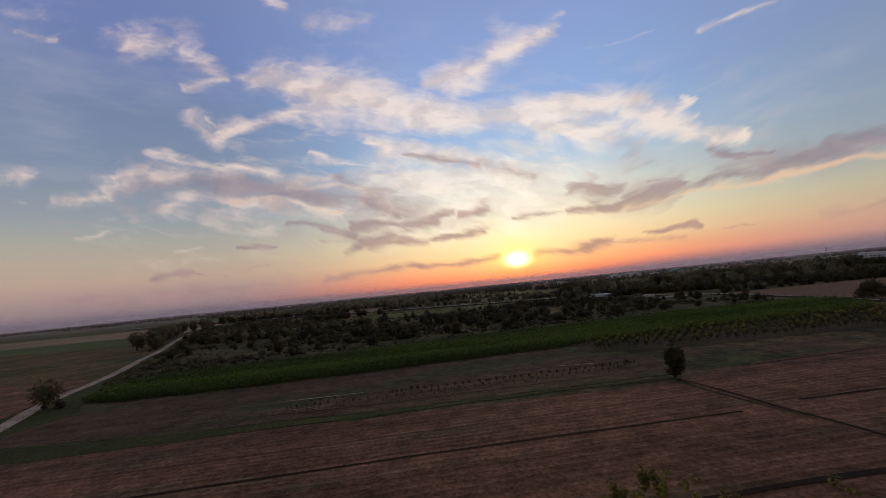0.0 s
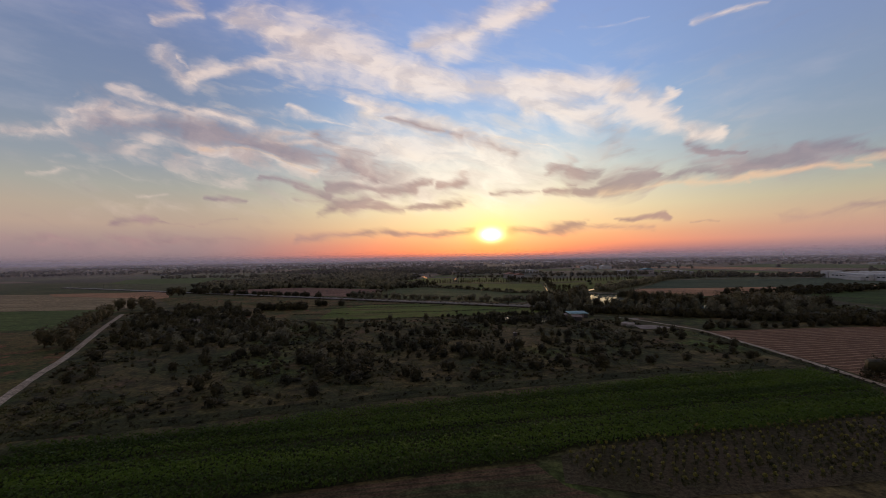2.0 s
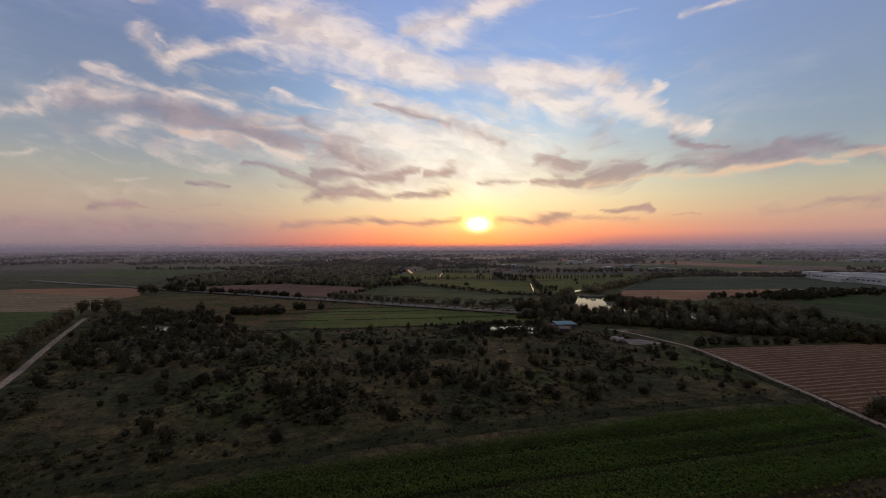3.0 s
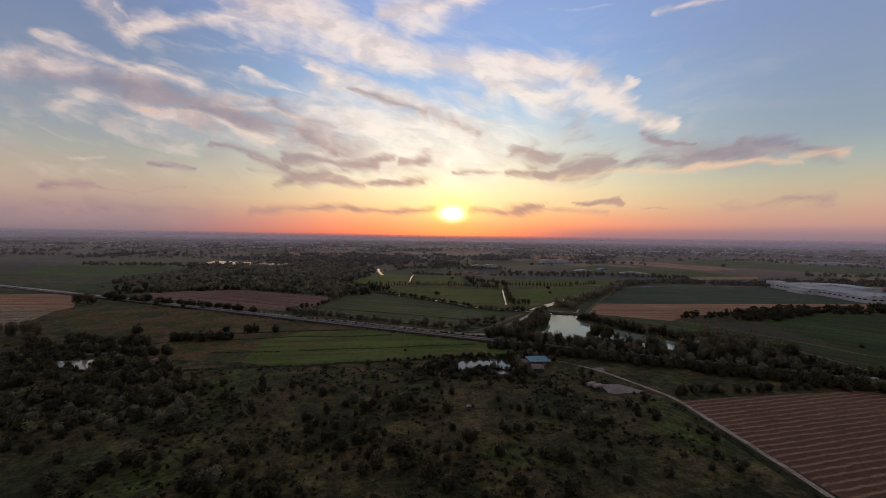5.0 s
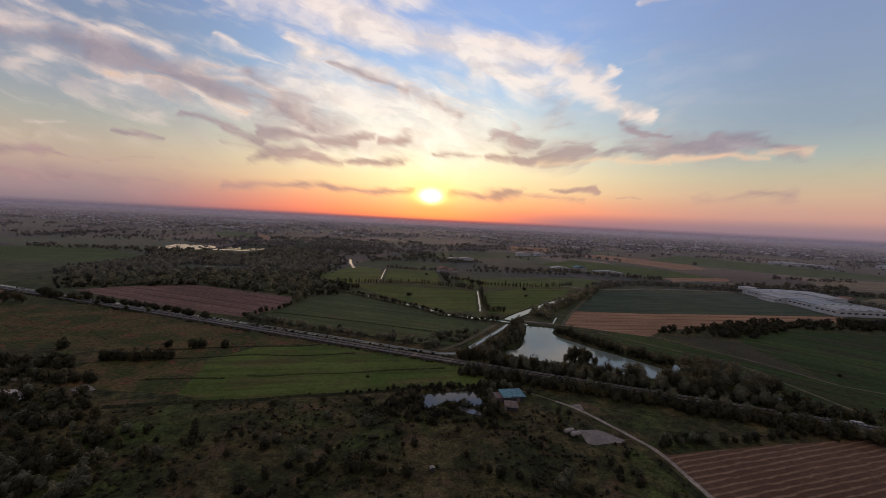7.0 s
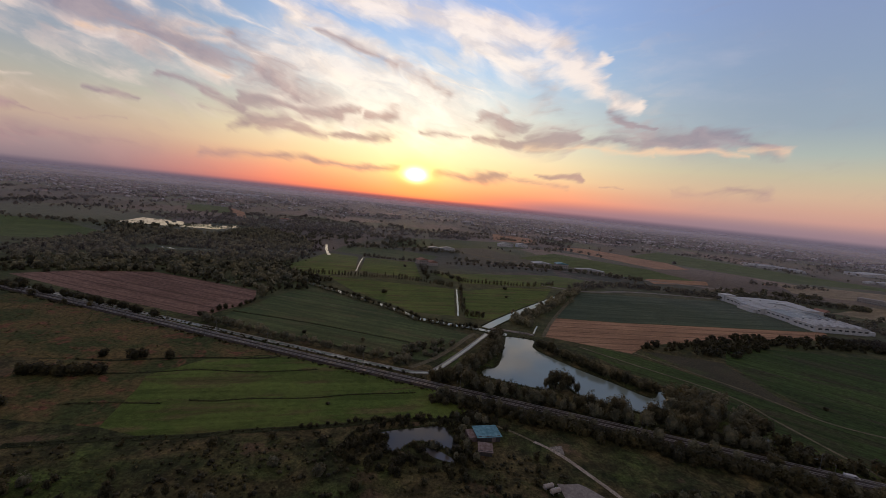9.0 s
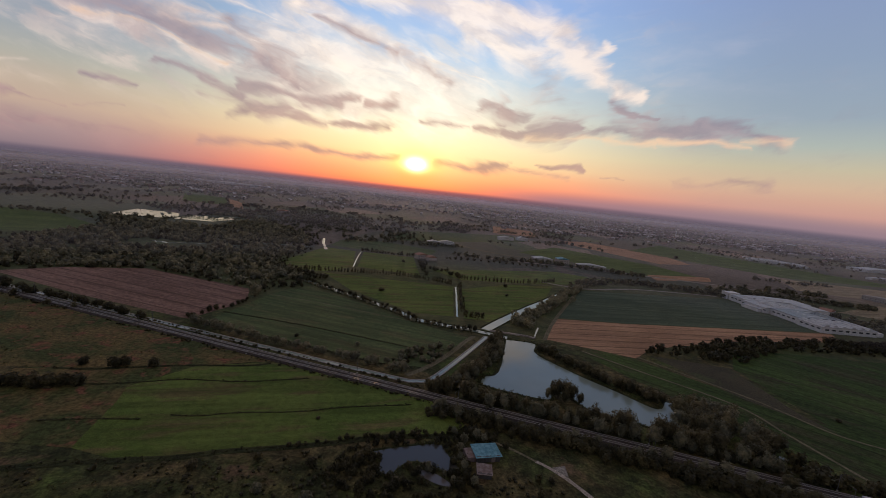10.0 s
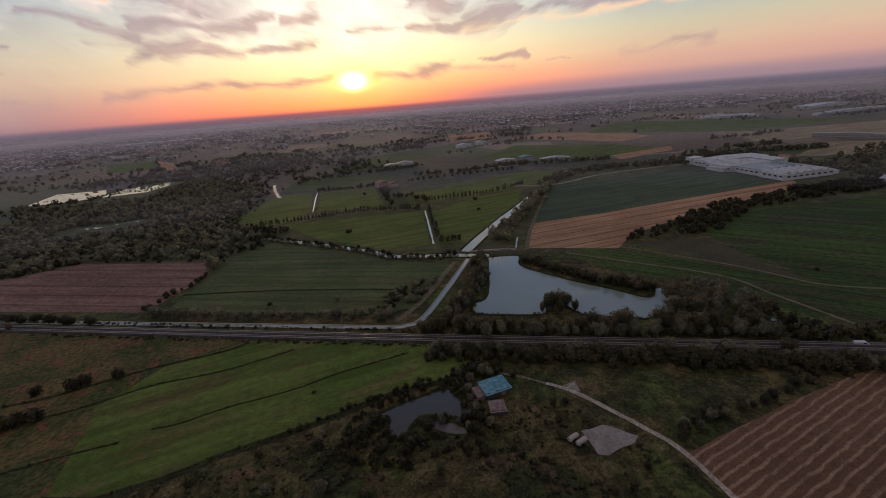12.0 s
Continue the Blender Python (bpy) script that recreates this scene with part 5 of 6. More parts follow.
# ---- buildings ----
def block(t, name, x0, y0, x1, y1, h, wall, roof, rise=0.8, eave=0.4):
    """A hall: walls and a low gabled roof as parts of the building."""
    cx, cy, w, d = (x0 + x1) / 2, (y0 + y1) / 2, x1 - x0, y1 - y0
    part(name, box((w, d, h), (cx, cy, h / 2), 0, 0.05), t, material=wall)
    bm = bmesh.new()
    lo = [bm.verts.new((cx + sx * (w / 2 + eave), cy + sy * (d / 2 + eave), h + 0.02)) for sx, sy in ((-1, -1), (1, -1), (1, 1), (-1, 1))]
    up = [bm.verts.new((cx + sx * (w / 2 + eave), cy + sy * (d / 2 + eave), h + 0.35)) for sx, sy in ((-1, -1), (1, -1), (1, 1), (-1, 1))]
    ridge = [bm.verts.new((cx, cy + sy * (d / 2 + eave), h + 0.35 + rise)) for sy in (-1, 1)]
    for a in range(4):
        bm.faces.new((lo[a], lo[(a + 1) % 4], up[(a + 1) % 4], up[a]))
    bm.faces.new(lo[::-1])
    bm.faces.new((up[0], up[1], ridge[0]))
    bm.faces.new((up[2], up[3], ridge[1]))
    bm.faces.new((up[1], up[2], ridge[1], ridge[0]))
    bm.faces.new((up[3], up[0], ridge[0], ridge[1]))
    return part("roof", bm, t, material=roof)


def factory():
    t = thing("factory", (455, 508, 0), "long white factory hall with grey metal roofs", "factory")
    block(t, "hall", 0, 0, 66, 30, 6.4, WHITE_WALL, ROOF_METAL, 1.0)
    block(t, "hall", 3, 30.5, 66, 68, 7, WHITE_WALL, ROOF_DARK, 1.0)
    block(t, "hall", -4, 68.5, 60, 104, 6.8, WHITE_WALL, ROOF_METAL, 1.2)
    block(t, "hall", 2, 104.5, 96, 134, 7.4, WHITE_WALL, ROOF_METAL, 1.2)
    block(t, "hall", 60.5, 69, 84, 100, 8.6, WHITE_WALL, ROOF_METAL, 0.6)
    block(t, "annex", -9, 72, -4.4, 98, 4, WHITE_WALL, ROOF_METAL, 0.3)
    for y in np.arange(4, 130, 6.5):
        x = -0.06 if y < 30 else 2.94 if y < 68 else -4.06 if y < 104 else 1.94
        if 70 < y < 100:
            continue
        w = part("window", box((0.12, 3.6, 1.4), (x, y, 4.2)), t, material=GLASS_DARK)
        part("sill", box((0.25, 3.8, 0.12), (x - 0.05, y, 3.42)), w, material=GALVANISED)
    for x in np.arange(4, 64, 8):
        part("window", box((4.4, 0.12, 1.6), (x + 2, -0.06, 3.8)), t, material=GLASS_DARK)
    for y in (38, 45, 52, 59):
        part("skylight", box((24, 1.2, 0.5), (34, y, 8.0)), t, material=WHITE_WALL)
    for x0, y0, n in ((8, 6, 4), (8, 74, 5), (12, 108, 4)):
        for k in range(n):
            part("skylight", box((44, 0.9, 0.4), (x0 + 22, y0 + 5.6 * k, 7.7 if y0 < 70 else 8.3), 0, 0.05), t, material=WHITE_WALL)
    for k in range(6):
        bm = tube([(2 + 10.4 * k, 1.5, 6.6), (2 + 10.4 * k, 28.5, 6.6)], [4.6, 4.6], 12)
        bmesh.ops.translate(bm, verts=bm.verts, vec=(4.9, 0, -2.4))
        part("barrel_roof", bm, t, material=ROOF_METAL)
    for k in range(9):
        part("solar_panel_row", box((26, 2.2, 0.3), (48, 33 + 3.9 * k, 8.1), 0, 0.04), t, material=ROOF_DARK)
    part("loading_bay", box((10, 24, 4.2), (71, 14, 2.1), 0, 0.1), t, material=WHITE_WALL)
    part("office", box((18, 12, 9.5), (10, 141, 4.75), 0, 0.1), t, material=WHITE_WALL)
    for x, y in ((20, 112), (40, 118), (60, 112), (30, 84)):
        part("roof_vent", box((2.2, 2.2, 1.6), (x, y, 8.6), 0, 0.1), t, material=GALVANISED)


factory()


def blue_shed():
    t = thing("shed", (48, 269.5, 0), "low dark shed with a worn blue sheet roof", "shed", turn=10)
    part("wall", box((10, 7.5, 2.6), (0, 0, 1.3), 0, 0.05), t, material=PLANK)
    for k in range(5):
        bm = box((2.3, 8.6, 0.08), (-4.5 + 2.25 * k, 0, 2.75 + 0.02 * (k % 2)), 0, 0.01)
        bmesh.ops.rotate(bm, verts=bm.verts, cent=(0, 0, 2.7), matrix=Matrix.Rotation(0.06, 3, "X"))
        part("roof_sheet", bm, t, material=BLUE_ROOF)
    part("lean_to", box((3.6, 6.5, 2.0), (-6.9, 0.3, 1.0), 0, 0.04), t, material=RUST)
    part("door", box((1.6, 0.1, 2.1), (2, -3.8, 1.05)), t, material=RUST)
    t = thing("shed", (45.5, 258.5, 0), "small rusty shed with a sagging sheet roof", "shed", turn=-6)
    part("wall", box((5.5, 5, 2.1), (0, 0, 1.05), 0, 0.05), t, material=PLANK)
    for k in range(3):
        bm = box((2.1, 6.0, 0.07), (-2 + 2.0 * k, 0, 2.25 + 0.03 * (k % 2)), 0, 0.01)
        bmesh.ops.rotate(bm, verts=bm.verts, cent=(0, 0, 2.2), matrix=Matrix.Rotation(0.1, 3, "X"))
        part("roof_sheet", bm, t, material=RUST)
    part("door", box((1.2, 0.08, 1.8), (0.5, -2.54, 0.9)), t, material=PLANK)


blue_shed()


def tank(place, turn):
    t = thing("storage_tank", place, "dusty horizontal cylindrical tank on cradles", "tank", "tanks beside the gravel yard", turn)
    part("body", tube([(-2.1, 0, 1.15), (-1.9, 0, 1.15), (1.9, 0, 1.15), (2.1, 0, 1.15)], [0.6, 0.85, 0.85, 0.6], 14), t, material=TANK)
    for x in (-1.2, 1.2):
        part("cradle", box((0.3, 1.5, 0.5), (x, 0, 0.25), 0, 0.03), t, material=CONCRETE)
    part("hatch", tube([(0, 0, 1.95), (0, 0, 2.2)], [0.25, 0.25], 10), t, material=GALVANISED)


tank((65.5, 238.6, 0), 20)
tank((67.3, 236.4, 0), 20)


def van(place, turn):
    t = thing("van", place, "small white van parked beside the railway", "van", turn=turn)
    part("body", box((4.6, 1.9, 1.5), (0, 0, 1.15), 0, 0.18), t, material=WHITE_WALL)
    part("bonnet", box((1.2, 1.8, 0.7), (2.7, 0, 0.8), 0, 0.15), t, material=WHITE_WALL)
    part("windscreen", box((0.08, 1.6, 0.6), (2.32, 0, 1.5)), t, material=GLASS_DARK)
    for side in (0.96, -0.96):
        part("side_window", box((1.1, 0.05, 0.5), (1.3, side, 1.5)), t, material=GLASS_DARK)
        for x in (-1.5, 2.2):
            bm = tube([(x, side - 0.1, 0.34), (x, side + 0.1, 0.34)], [0.34, 0.34], 12)
            part("wheel", bm, t, "black rubber wheel", MAST_STEEL)


van((203.9, 253.7, 0.02), -20)


def hide(place, turn):
    t = thing("hut", place, "tiny weathered grey hut standing in rough pasture", "hut", turn=turn)
    part("wall", box((1.5, 1.3, 1.5), (0, 0, 0.75), 0, 0.04), t, material=PLANK)
    for side in (1, -1):
        bm = box((0.95, 1.6, 0.06), (side * 0.42, 0, 1.62), 0, 0.01)
        bmesh.ops.rotate(bm, verts=bm.verts, cent=(side * 0.42, 0, 1.62), matrix=Matrix.Rotation(side * 0.35, 3, "Y"))
        part("roof_sheet", bm, t, material=CONCRETE)


hide((9.3, 210.4, 0), 15)


def house(place, turn, w, d, h, text, category="house", wall=PLASTER, roof=ROOF_TILE, group=""):
    t = thing("house", place, text, category, group, turn)
    block(t, "wall", -w / 2, -d / 2, w / 2, d / 2, h, wall, roof, min(w * 0.2, 2.6))
    for x in np.arange(-w / 2 + 2, w / 2 - 1, 3.2):
        for z in np.arange(1.5, h - 0.8, 3.0):
            part("window", box((1.1, 0.12, 1.3), (x, -d / 2 - 0.03, z)), t, material=GLASS_DARK)
    return t


for x, y, w, d, h, turn, wall, roof, text in (
    (250, 832, 34, 16, 5, 5, PLASTER, ROOF_METAL, "pale flat industrial building beside the road"), (285, 826, 22, 14, 8, 5, PLASTER, BLUE_ROOF, "pale building with a bluish roof"),
    (330, 806, 50, 12, 4, -10, PLASTER, ROOF_METAL, "long low white warehouse"), (57, 917, 24, 12, 5, 10, PLASTER, ROOF_METAL, "white farm building with a metal roof"),
    (84, 930, 30, 12, 5, 6, WHITE_WALL, ROOF_METAL, "long white farm shed"), (30, 735, 18, 12, 6, 30, PLASTER, ROOF_TILE, "old farmhouse with a clay tile roof"),
    (45, 725, 14, 10, 5, 20, PLASTER, ROOF_TILE, "small farmhouse with a clay tile roof"), (250, 1130, 40, 14, 7, 20, WHITE_WALL, ROOF_METAL, "white hangar beside the airfield"),
    (300, 1160, 30, 14, 7, 20, WHITE_WALL, ROOF_METAL, "white hangar beside the airfield"), (560, 600, 30, 12, 6, 30, PLASTER, ROOF_TILE, "farmhouse with a red tile roof behind the factory"),
    (520, 455, 16, 10, 5, 10, PLASTER, ROOF_METAL, "white house beside the hedge"), (545, 440, 14, 10, 5, -20, WHITE_WALL, ROOF_METAL, "white house beside the hedge"),
    (-1095, 2755, 425, 40, 10, 7, WHITE_WALL, WHITE_WALL, "very long white greenhouse on the plain"), (1731, 1840, 46, 30, 34, 30, PLASTER, ROOF_METAL, "pale block of flats over the town"),
    (1077, 1221, 150, 11, 4.5, -35, WHITE_WALL, ROOF_METAL, "long white greenhouse on the plain"), (1090, 1240, 150, 11, 4.5, -35, WHITE_WALL, ROOF_METAL, "long white greenhouse on the plain"), (1102, 1258, 150, 11, 4.5, -35, WHITE_WALL, ROOF_METAL, "long white greenhouse on the plain"), (1115, 1276, 150, 11, 4.5, -35, WHITE_WALL, ROOF_METAL, "long white greenhouse on the plain"),  (1330, 1090, 280, 14, 5, 8, WHITE_WALL, ROOF_METAL, "long white greenhouse on the plain"),
    (1500, 1300, 200, 50, 8, 10, WHITE_WALL, ROOF_METAL, "long pale warehouse on the plain"), (-330, 1240, 30, 16, 6, 0, PLASTER, ROOF_TILE, "farm building at the wood's edge"),
    (820, 705, 110, 14, 7, -70, CONCRETE, CONCRETE, "pale concrete viaduct on the plain"),
):
    house((x, y, 0), turn, w, d, h, text, "building" if w > 20 else "house", wall, roof)
t = thing("water_tower", (1255, 1959, 0), "tall pale concrete tower over the town", "tower")
part("shaft", tube([(0, 0, 0), (0, 0, 31)], [2.6, 2.2], 10), t, material=WHITE_WALL)
part("tank", tube([(0, 0, 30), (0, 0, 32), (0, 0, 36), (0, 0, 37.5)], [2.2, 3.4, 3.4, 0.8], 12), t, material=WHITE_WALL)


def far_houses(spots, rng):
    """Towns on the plain: too many small gabled houses to count."""
    n = len(spots)
    w, d, h = rng.uniform(8, 18, n), rng.uniform(7, 13, n), rng.uniform(3.5, 7, n)
    big = rng.random(n) < 0.06
    w[big] *= 3.5
    a = rng.uniform(0, math.tau, n)
    base = np.array([(-1, -1, 0), (1, -1, 0), (1, 1, 0), (-1, 1, 0), (-1, -1, 1), (1, -1, 1), (1, 1, 1), (-1, 1, 1)]) * [0.5, 0.5, 1]
    v = base[None] * np.stack([w, d, h], 1)[:, None]
    top = np.array([(-0.54, -0.54, 1), (0.54, -0.54, 1), (0.54, 0.54, 1), (-0.54, 0.54, 1), (-0.54, 0, 1.35), (0.54, 0, 1.35)])
    r = top[None] * np.stack([w, d, h], 1)[:, None]

    def place(v):
        c, s = np.cos(a)[:, None], np.sin(a)[:, None]
        return np.stack([v[..., 0] * c - v[..., 1] * s + spots[:, :1], v[..., 0] * s + v[..., 1] * c + spots[:, 1:], v[..., 2]], -1)

    quads = np.array([(0, 1, 5, 4), (1, 2, 6, 5), (2, 3, 7, 6), (3, 0, 4, 7)])
    wf = (quads[None] + 8 * np.arange(n)[:, None, None]).reshape(-1, 4)
    rq = np.array([(0, 1, 5, 4), (2, 3, 4, 5), (1, 2, 5, 5), (3, 0, 4, 4)])[:2]
    rf = (rq[None] + 6 * np.arange(n)[:, None, None]).reshape(-1, 4)
    t = tagged(new("distant_town"), "distant town of small pale houses with tiled roofs", "town", kind="stuff")
    part("walls", mesh_of("walls", place(v).reshape(-1, 3), wf, PLASTER), t)
    part("roofs", mesh_of("roofs", place(r).reshape(-1, 3), rf, ROOF_FAR), t)


ROOF_FAR, nt, bsdf, co = shader("mixed_roofs", 0.7, 0.3)
isl = nt.nodes.new("ShaderNodeNewGeometry").outputs["Random Per Island"]
nt.links.new(mix(nt, span(nt, isl, 0.4, 0.6), (0.16, 0.09, 0.07), (0.42, 0.41, 0.4)), bsdf.inputs["Base Color"])
towns = []
for cx, cy, sx, sy, n in ((-1500, 2300, 420, 330, 330), (-900, 1800, 260, 120, 110), (-700, 2500, 300, 200, 110), (1150, 2000, 330, 130, 330), (700, 2150, 250, 130, 130), (1900, 1900, 380, 160, 220),
                          (300, 2700, 350, 300, 60), (1500, 2700, 600, 350, 300), (-1800, 3200, 600, 350, 260), (600, 3600, 900, 400, 240), (-900, 3900, 900, 350, 240), (2400, 3300, 600, 400, 240), (-250, 1900, 120, 60, 40), (560, 1560, 160, 50, 40)):
    towns.append(rng.normal((cx, cy), (sx, sy), (n, 2)))
towns = np.concatenate(towns)
towns = towns[towns[:, 1] > 1150]
far_houses(towns, rng)


# ---- trees and shrubs ----
def row(kind, line, step, low, high, group, wander=0.8, stretch=1.0):
    for x, y in along(line, step, rng, wander):
        plant(kind, x, y, rng.uniform(low, high), group, stretch * rng.uniform(0.9, 1.12))


def grove(kinds, corners, count, low, high, group, avoid=()):
    for x, y in scatter(corners, count, rng, avoid):
        plant(kinds[int(rng.integers(len(kinds)))], x, y, rng.uniform(low, high), group, rng.uniform(0.85, 1.15))


# round the lake
row("broadleaf", [(26, 321), (54, 317), (77, 308), (108, 297), (145, 286), (176, 276)], 4.4, 0.6, 1.12, "trees on the lake shore", 1.8, 1.22)
row("willow", [(52, 312), (77, 304), (108, 292), (145, 280), (178, 269)], 5.0, 0.55, 1.0, "trees on the lake shore", 1.6, 1.2)
row("broadleaf", [(47, 337), (58, 353), (70, 374), (78, 394), (82, 406)], 3.6, 0.7, 1.1, "trees between canal and lake", 1.6, 1.2)
row("willow", [(44, 332), (58, 346), (70, 364), (79, 385)], 5.0, 0.6, 0.95, "trees between canal and lake", 1.6, 1.15)
row("broadleaf", [(110, 392), (127, 362), (144, 340), (159, 325)], 4.0, 0.6, 0.95, "trees on the far lake shore", 1.2)
grove(("broadleaf", "broadleaf", "willow"), [(152, 298), (165, 324), (180, 322), (199, 292), (192, 280), (172, 282)], 46, 0.8, 1.35, "trees at the lake's end")
for x, y, s in ((95, 324, 0.8), (98, 323, 1.05), (102, 322.5, 1.0), (105.5, 322, 0.85), (100, 319, 0.7), (92, 323, 0.5), (108, 318, 0.6)):
    plant("broadleaf", x, y, s, "trees on the islet", 1.35)
row("willow", [(28, 304), (60, 294), (100, 280), (140, 266), (180, 250)], 7.5, 0.55, 0.9, "trees below the railway", 2.0)
row("shrub", [(28, 302), (60, 291), (100, 277), (140, 263), (176, 249)], 5.0, 0.8, 1.5, "bushes below the railway", 2.6)
grove(("broadleaf", "willow"), [(172, 260), (198, 246), (200, 232), (184, 238), (168, 248)], 16, 0.55, 0.9, "trees at the field corner")
row("shrub", [(98, 230), (112, 236), (128, 236), (150, 239), (172, 243)], 4.5, 0.7, 1.2, "bushes along the ploughed field", 1.2)
row("willow", [(104, 233), (120, 236)], 5, 0.4, 0.6, "bushes along the ploughed field", 1.0)
shore = np.concatenate([along(l, 1.5, rng, w) for l, w in (([(28, 316), (54, 309), (77, 300), (108, 287), (145, 276), (180, 264)], 1.8), ([(28, 322), (54, 314), (77, 304), (108, 291), (145, 280), (180, 268)], 3.2), ([(44, 333), (57, 351), (69, 372), (79, 397)], 2.2),
                                                        ([(112, 394), (129, 363), (147, 340), (162, 327)], 1.8), ([(30, 303), (60, 291), (100, 277), (140, 263), (182, 246)], 2.4), ([(36, 299), (62, 288), (102, 273), (142, 259), (184, 243)], 1.8), ([(50, 296), (90, 281), (130, 266), (180, 248)], 2.0))])
shore = shore[~inside(shore[:, 0], shore[:, 1], LAKE)]
line = np.array([(p.x, p.y) for p in smooth_line(RAIL, 2)])
shore = shore[np.min(np.linalg.norm(shore[:, None] - line[None], axis=2), axis=1) > 6.5]
wood("shore_thicket", shore, rng.uniform(2.4, 6.4, len(shore)), rng, LEAF_DARK, "dense dark undergrowth along lake and railway", "thicket", 46, 0.085, 0.42, "dome")
spots = np.concatenate([along([(184, 266), (240, 247), (300, 226), (390, 195)], 1.5, rng, 2.6), along([(186, 272), (250, 250), (320, 226)], 2.4, rng, 3.4), along([(184, 246), (250, 222), (330, 194), (390, 172)], 2.0, rng, 2.0)])
spots = spots[np.min(np.linalg.norm(spots[:, None] - line[None], axis=2), axis=1) > 6.0]
wood("rail_thicket", spots, rng.uniform(2.5, 7.5, len(spots)), rng, LEAF_DARK, "dense dark trees and bushes along the railway", "thicket", 48, 0.09, 0.42, "dome")
weeds = np.concatenate([along(RAIL, 1.1, rng, 0.0) + rng.normal(0, 0.9, (1, 2)) for k in range(1)])
side = np.where(rng.random(len(weeds)) < 0.5, 1, -1)[:, None] * rng.uniform(5.2, 8.0, (len(weeds), 1))
weeds = weeds + side * np.array([[0.34, 0.94]])
weeds = weeds[(weeds[:, 0] > -380) & (weeds[:, 0] < 300)]
wood("rail_weeds", weeds, rng.uniform(0.5, 1.9, len(weeds)), rng, LEAF_DARK, "dark weeds and brambles along the railway bed", "herbs", 8, 0.16, 0.7, "dome")
# sheds and pond
POND_SIDE = [(-10, 268), (-2, 278), (12, 283), (34, 286), (44, 292), (58, 284), (50, 277), (41, 277), (41, 262), (43, 250), (38, 238), (0, 242), (-14, 252)]
spots = scatter(POND_SIDE, 330, rng, [POND_A, POND_B, [(42, 262), (44, 272), (56, 278), (60, 268), (56, 252), (42, 252)]])
wood("pond_thicket", spots, rng.uniform(1.0, 3.2, len(spots)), rng, LEAF_DARK, "dense thicket of bushes round the pond", "thicket", 44, 0.1, 0.55, "bush")
row("shrub", [(-30, 269), (-13, 274), (4, 279), (18, 280), (33, 283)], 3.0, 0.4, 0.8, "bushes along the pond's bank", 0.6)
for x, y, s in ((24, 258.5, 0.55), (38, 272, 0.5), (40, 277, 0.6), (46, 281, 0.6), (49, 279, 0.5), (37, 266, 0.45), (38, 261, 0.5), (41, 252, 0.5), (30, 256, 0.35), (36, 283, 0.5), (33, 253, 0.4)):
    plant("willow", x, y, s, "trees round the pond", 1.1)
for x, y, s in ((0, 266, 1.3), (-3, 262, 1.2), (3, 252, 1.0), (12, 251, 1.0), (35, 251, 1.0), (43, 284, 1.1), (34, 264, 0.9), (38, 256, 0.9), (58, 276, 0.8)):
    plant("shrub", x, y, s, "bushes round the pond")
# beside canal, meadows and red field
row("roadside", [(-129, 393), (-82, 374), (-42, 361), (-4, 348), (11, 343)], 6.2, 0.95, 1.55, "small trees along the canal", 0.7)
row("shrub", [(-138, 404), (-131, 421), (-122, 437), (-118, 453)], 4.0, 0.6, 1.3, "bushes between the fields", 1.0)
plant("willow", -116, 464, 1.6, "trees between the fields")
plant("willow", -18, 375, 0.5, "", 0.9)
row("shrub", RIVER[1:-1], 4.2, 0.7, 1.25, "bushes along the river", 2.0)
spots = along([(x - 2.4, y - 4.0) for x, y in RIVER[1:-1]], 1.9, rng, 1.2)
wood("river_bushes", spots, rng.uniform(1.0, 3.6, len(spots)), rng, LEAF_PALE, "low grey-green bushes along the river bank", "shrubs", 40, 0.1, 0.5, "dome")
row("shrub", [(-270, 432), (-235, 421), (-205, 411), (-175, 400), (-160, 394)], 4.5, 0.9, 1.6, "bushes along the railway", 1.5)
row("shrub", [(-340, 452), (-310, 442), (-285, 436)], 4.0, 1.2, 2.2, "bushes along the railway", 2.0)
grove(("shrub", "roadside"), [(-1, 355), (18, 381), (48, 390), (40, 368), (28, 354), (10, 346)], 55, 0.4, 0.95, "young thicket in the meadow")
for x, y, s in ((-15, 520, 1.3), (-13, 523, 1.0), (120, 545, 1.0), (128, 590, 1.4), (4, 690, 1.4), (210, 352, 0.0), (262, 318, 0.8), (-59, 383, 0.9), (26, 297, 0.9), (-24, 289, 0.5)):
    if s:
        plant("shrub", x, y, s, "", 0.8)
# slim trees in rows
spots = np.concatenate([along([(-106, 582), (-50, 588), (5, 594), (60, 574)], 3.2, rng, 0.5), along([(73, 610), (141, 612), (205, 638)], 4.2, rng, 0.5), along([(70, 568), (66, 520), (62, 470)], 6, rng, 0.8),
                        along([(62, 455), (78, 453)], 2.2, rng, 0.4)])
wood("slim_tree_rows", spots, rng.uniform(5.5, 9, len(spots)), rng, LEAF_DARK, "rows of slim upright dark trees between meadows", "trees", 40, 0.06, 0.17, "cone")
spots = np.concatenate([along([(71, 750), (138, 758), (235, 761)], 9.0, rng, 0.5), along([(-61, 752), (-16, 741), (21, 750)], 4.0, rng, 1.0), along([(30, 700), (31, 650), (36, 612)], 5.0, rng, 2), along([(41, 655), (60, 640), (77, 612)], 6, rng, 2)])
wood("field_trees", spots, rng.uniform(4, 7, len(spots)), rng, LEAF_DARK, "small dark trees along meadow edges", "trees", 36, 0.11, 0.45)
spots = np.concatenate([along([(105, 446), (118, 470), (150, 505), (178, 548), (229, 612)], 2.6, rng, 3.2), along([(112, 440), (140, 488), (186, 552)], 4, rng, 3)])
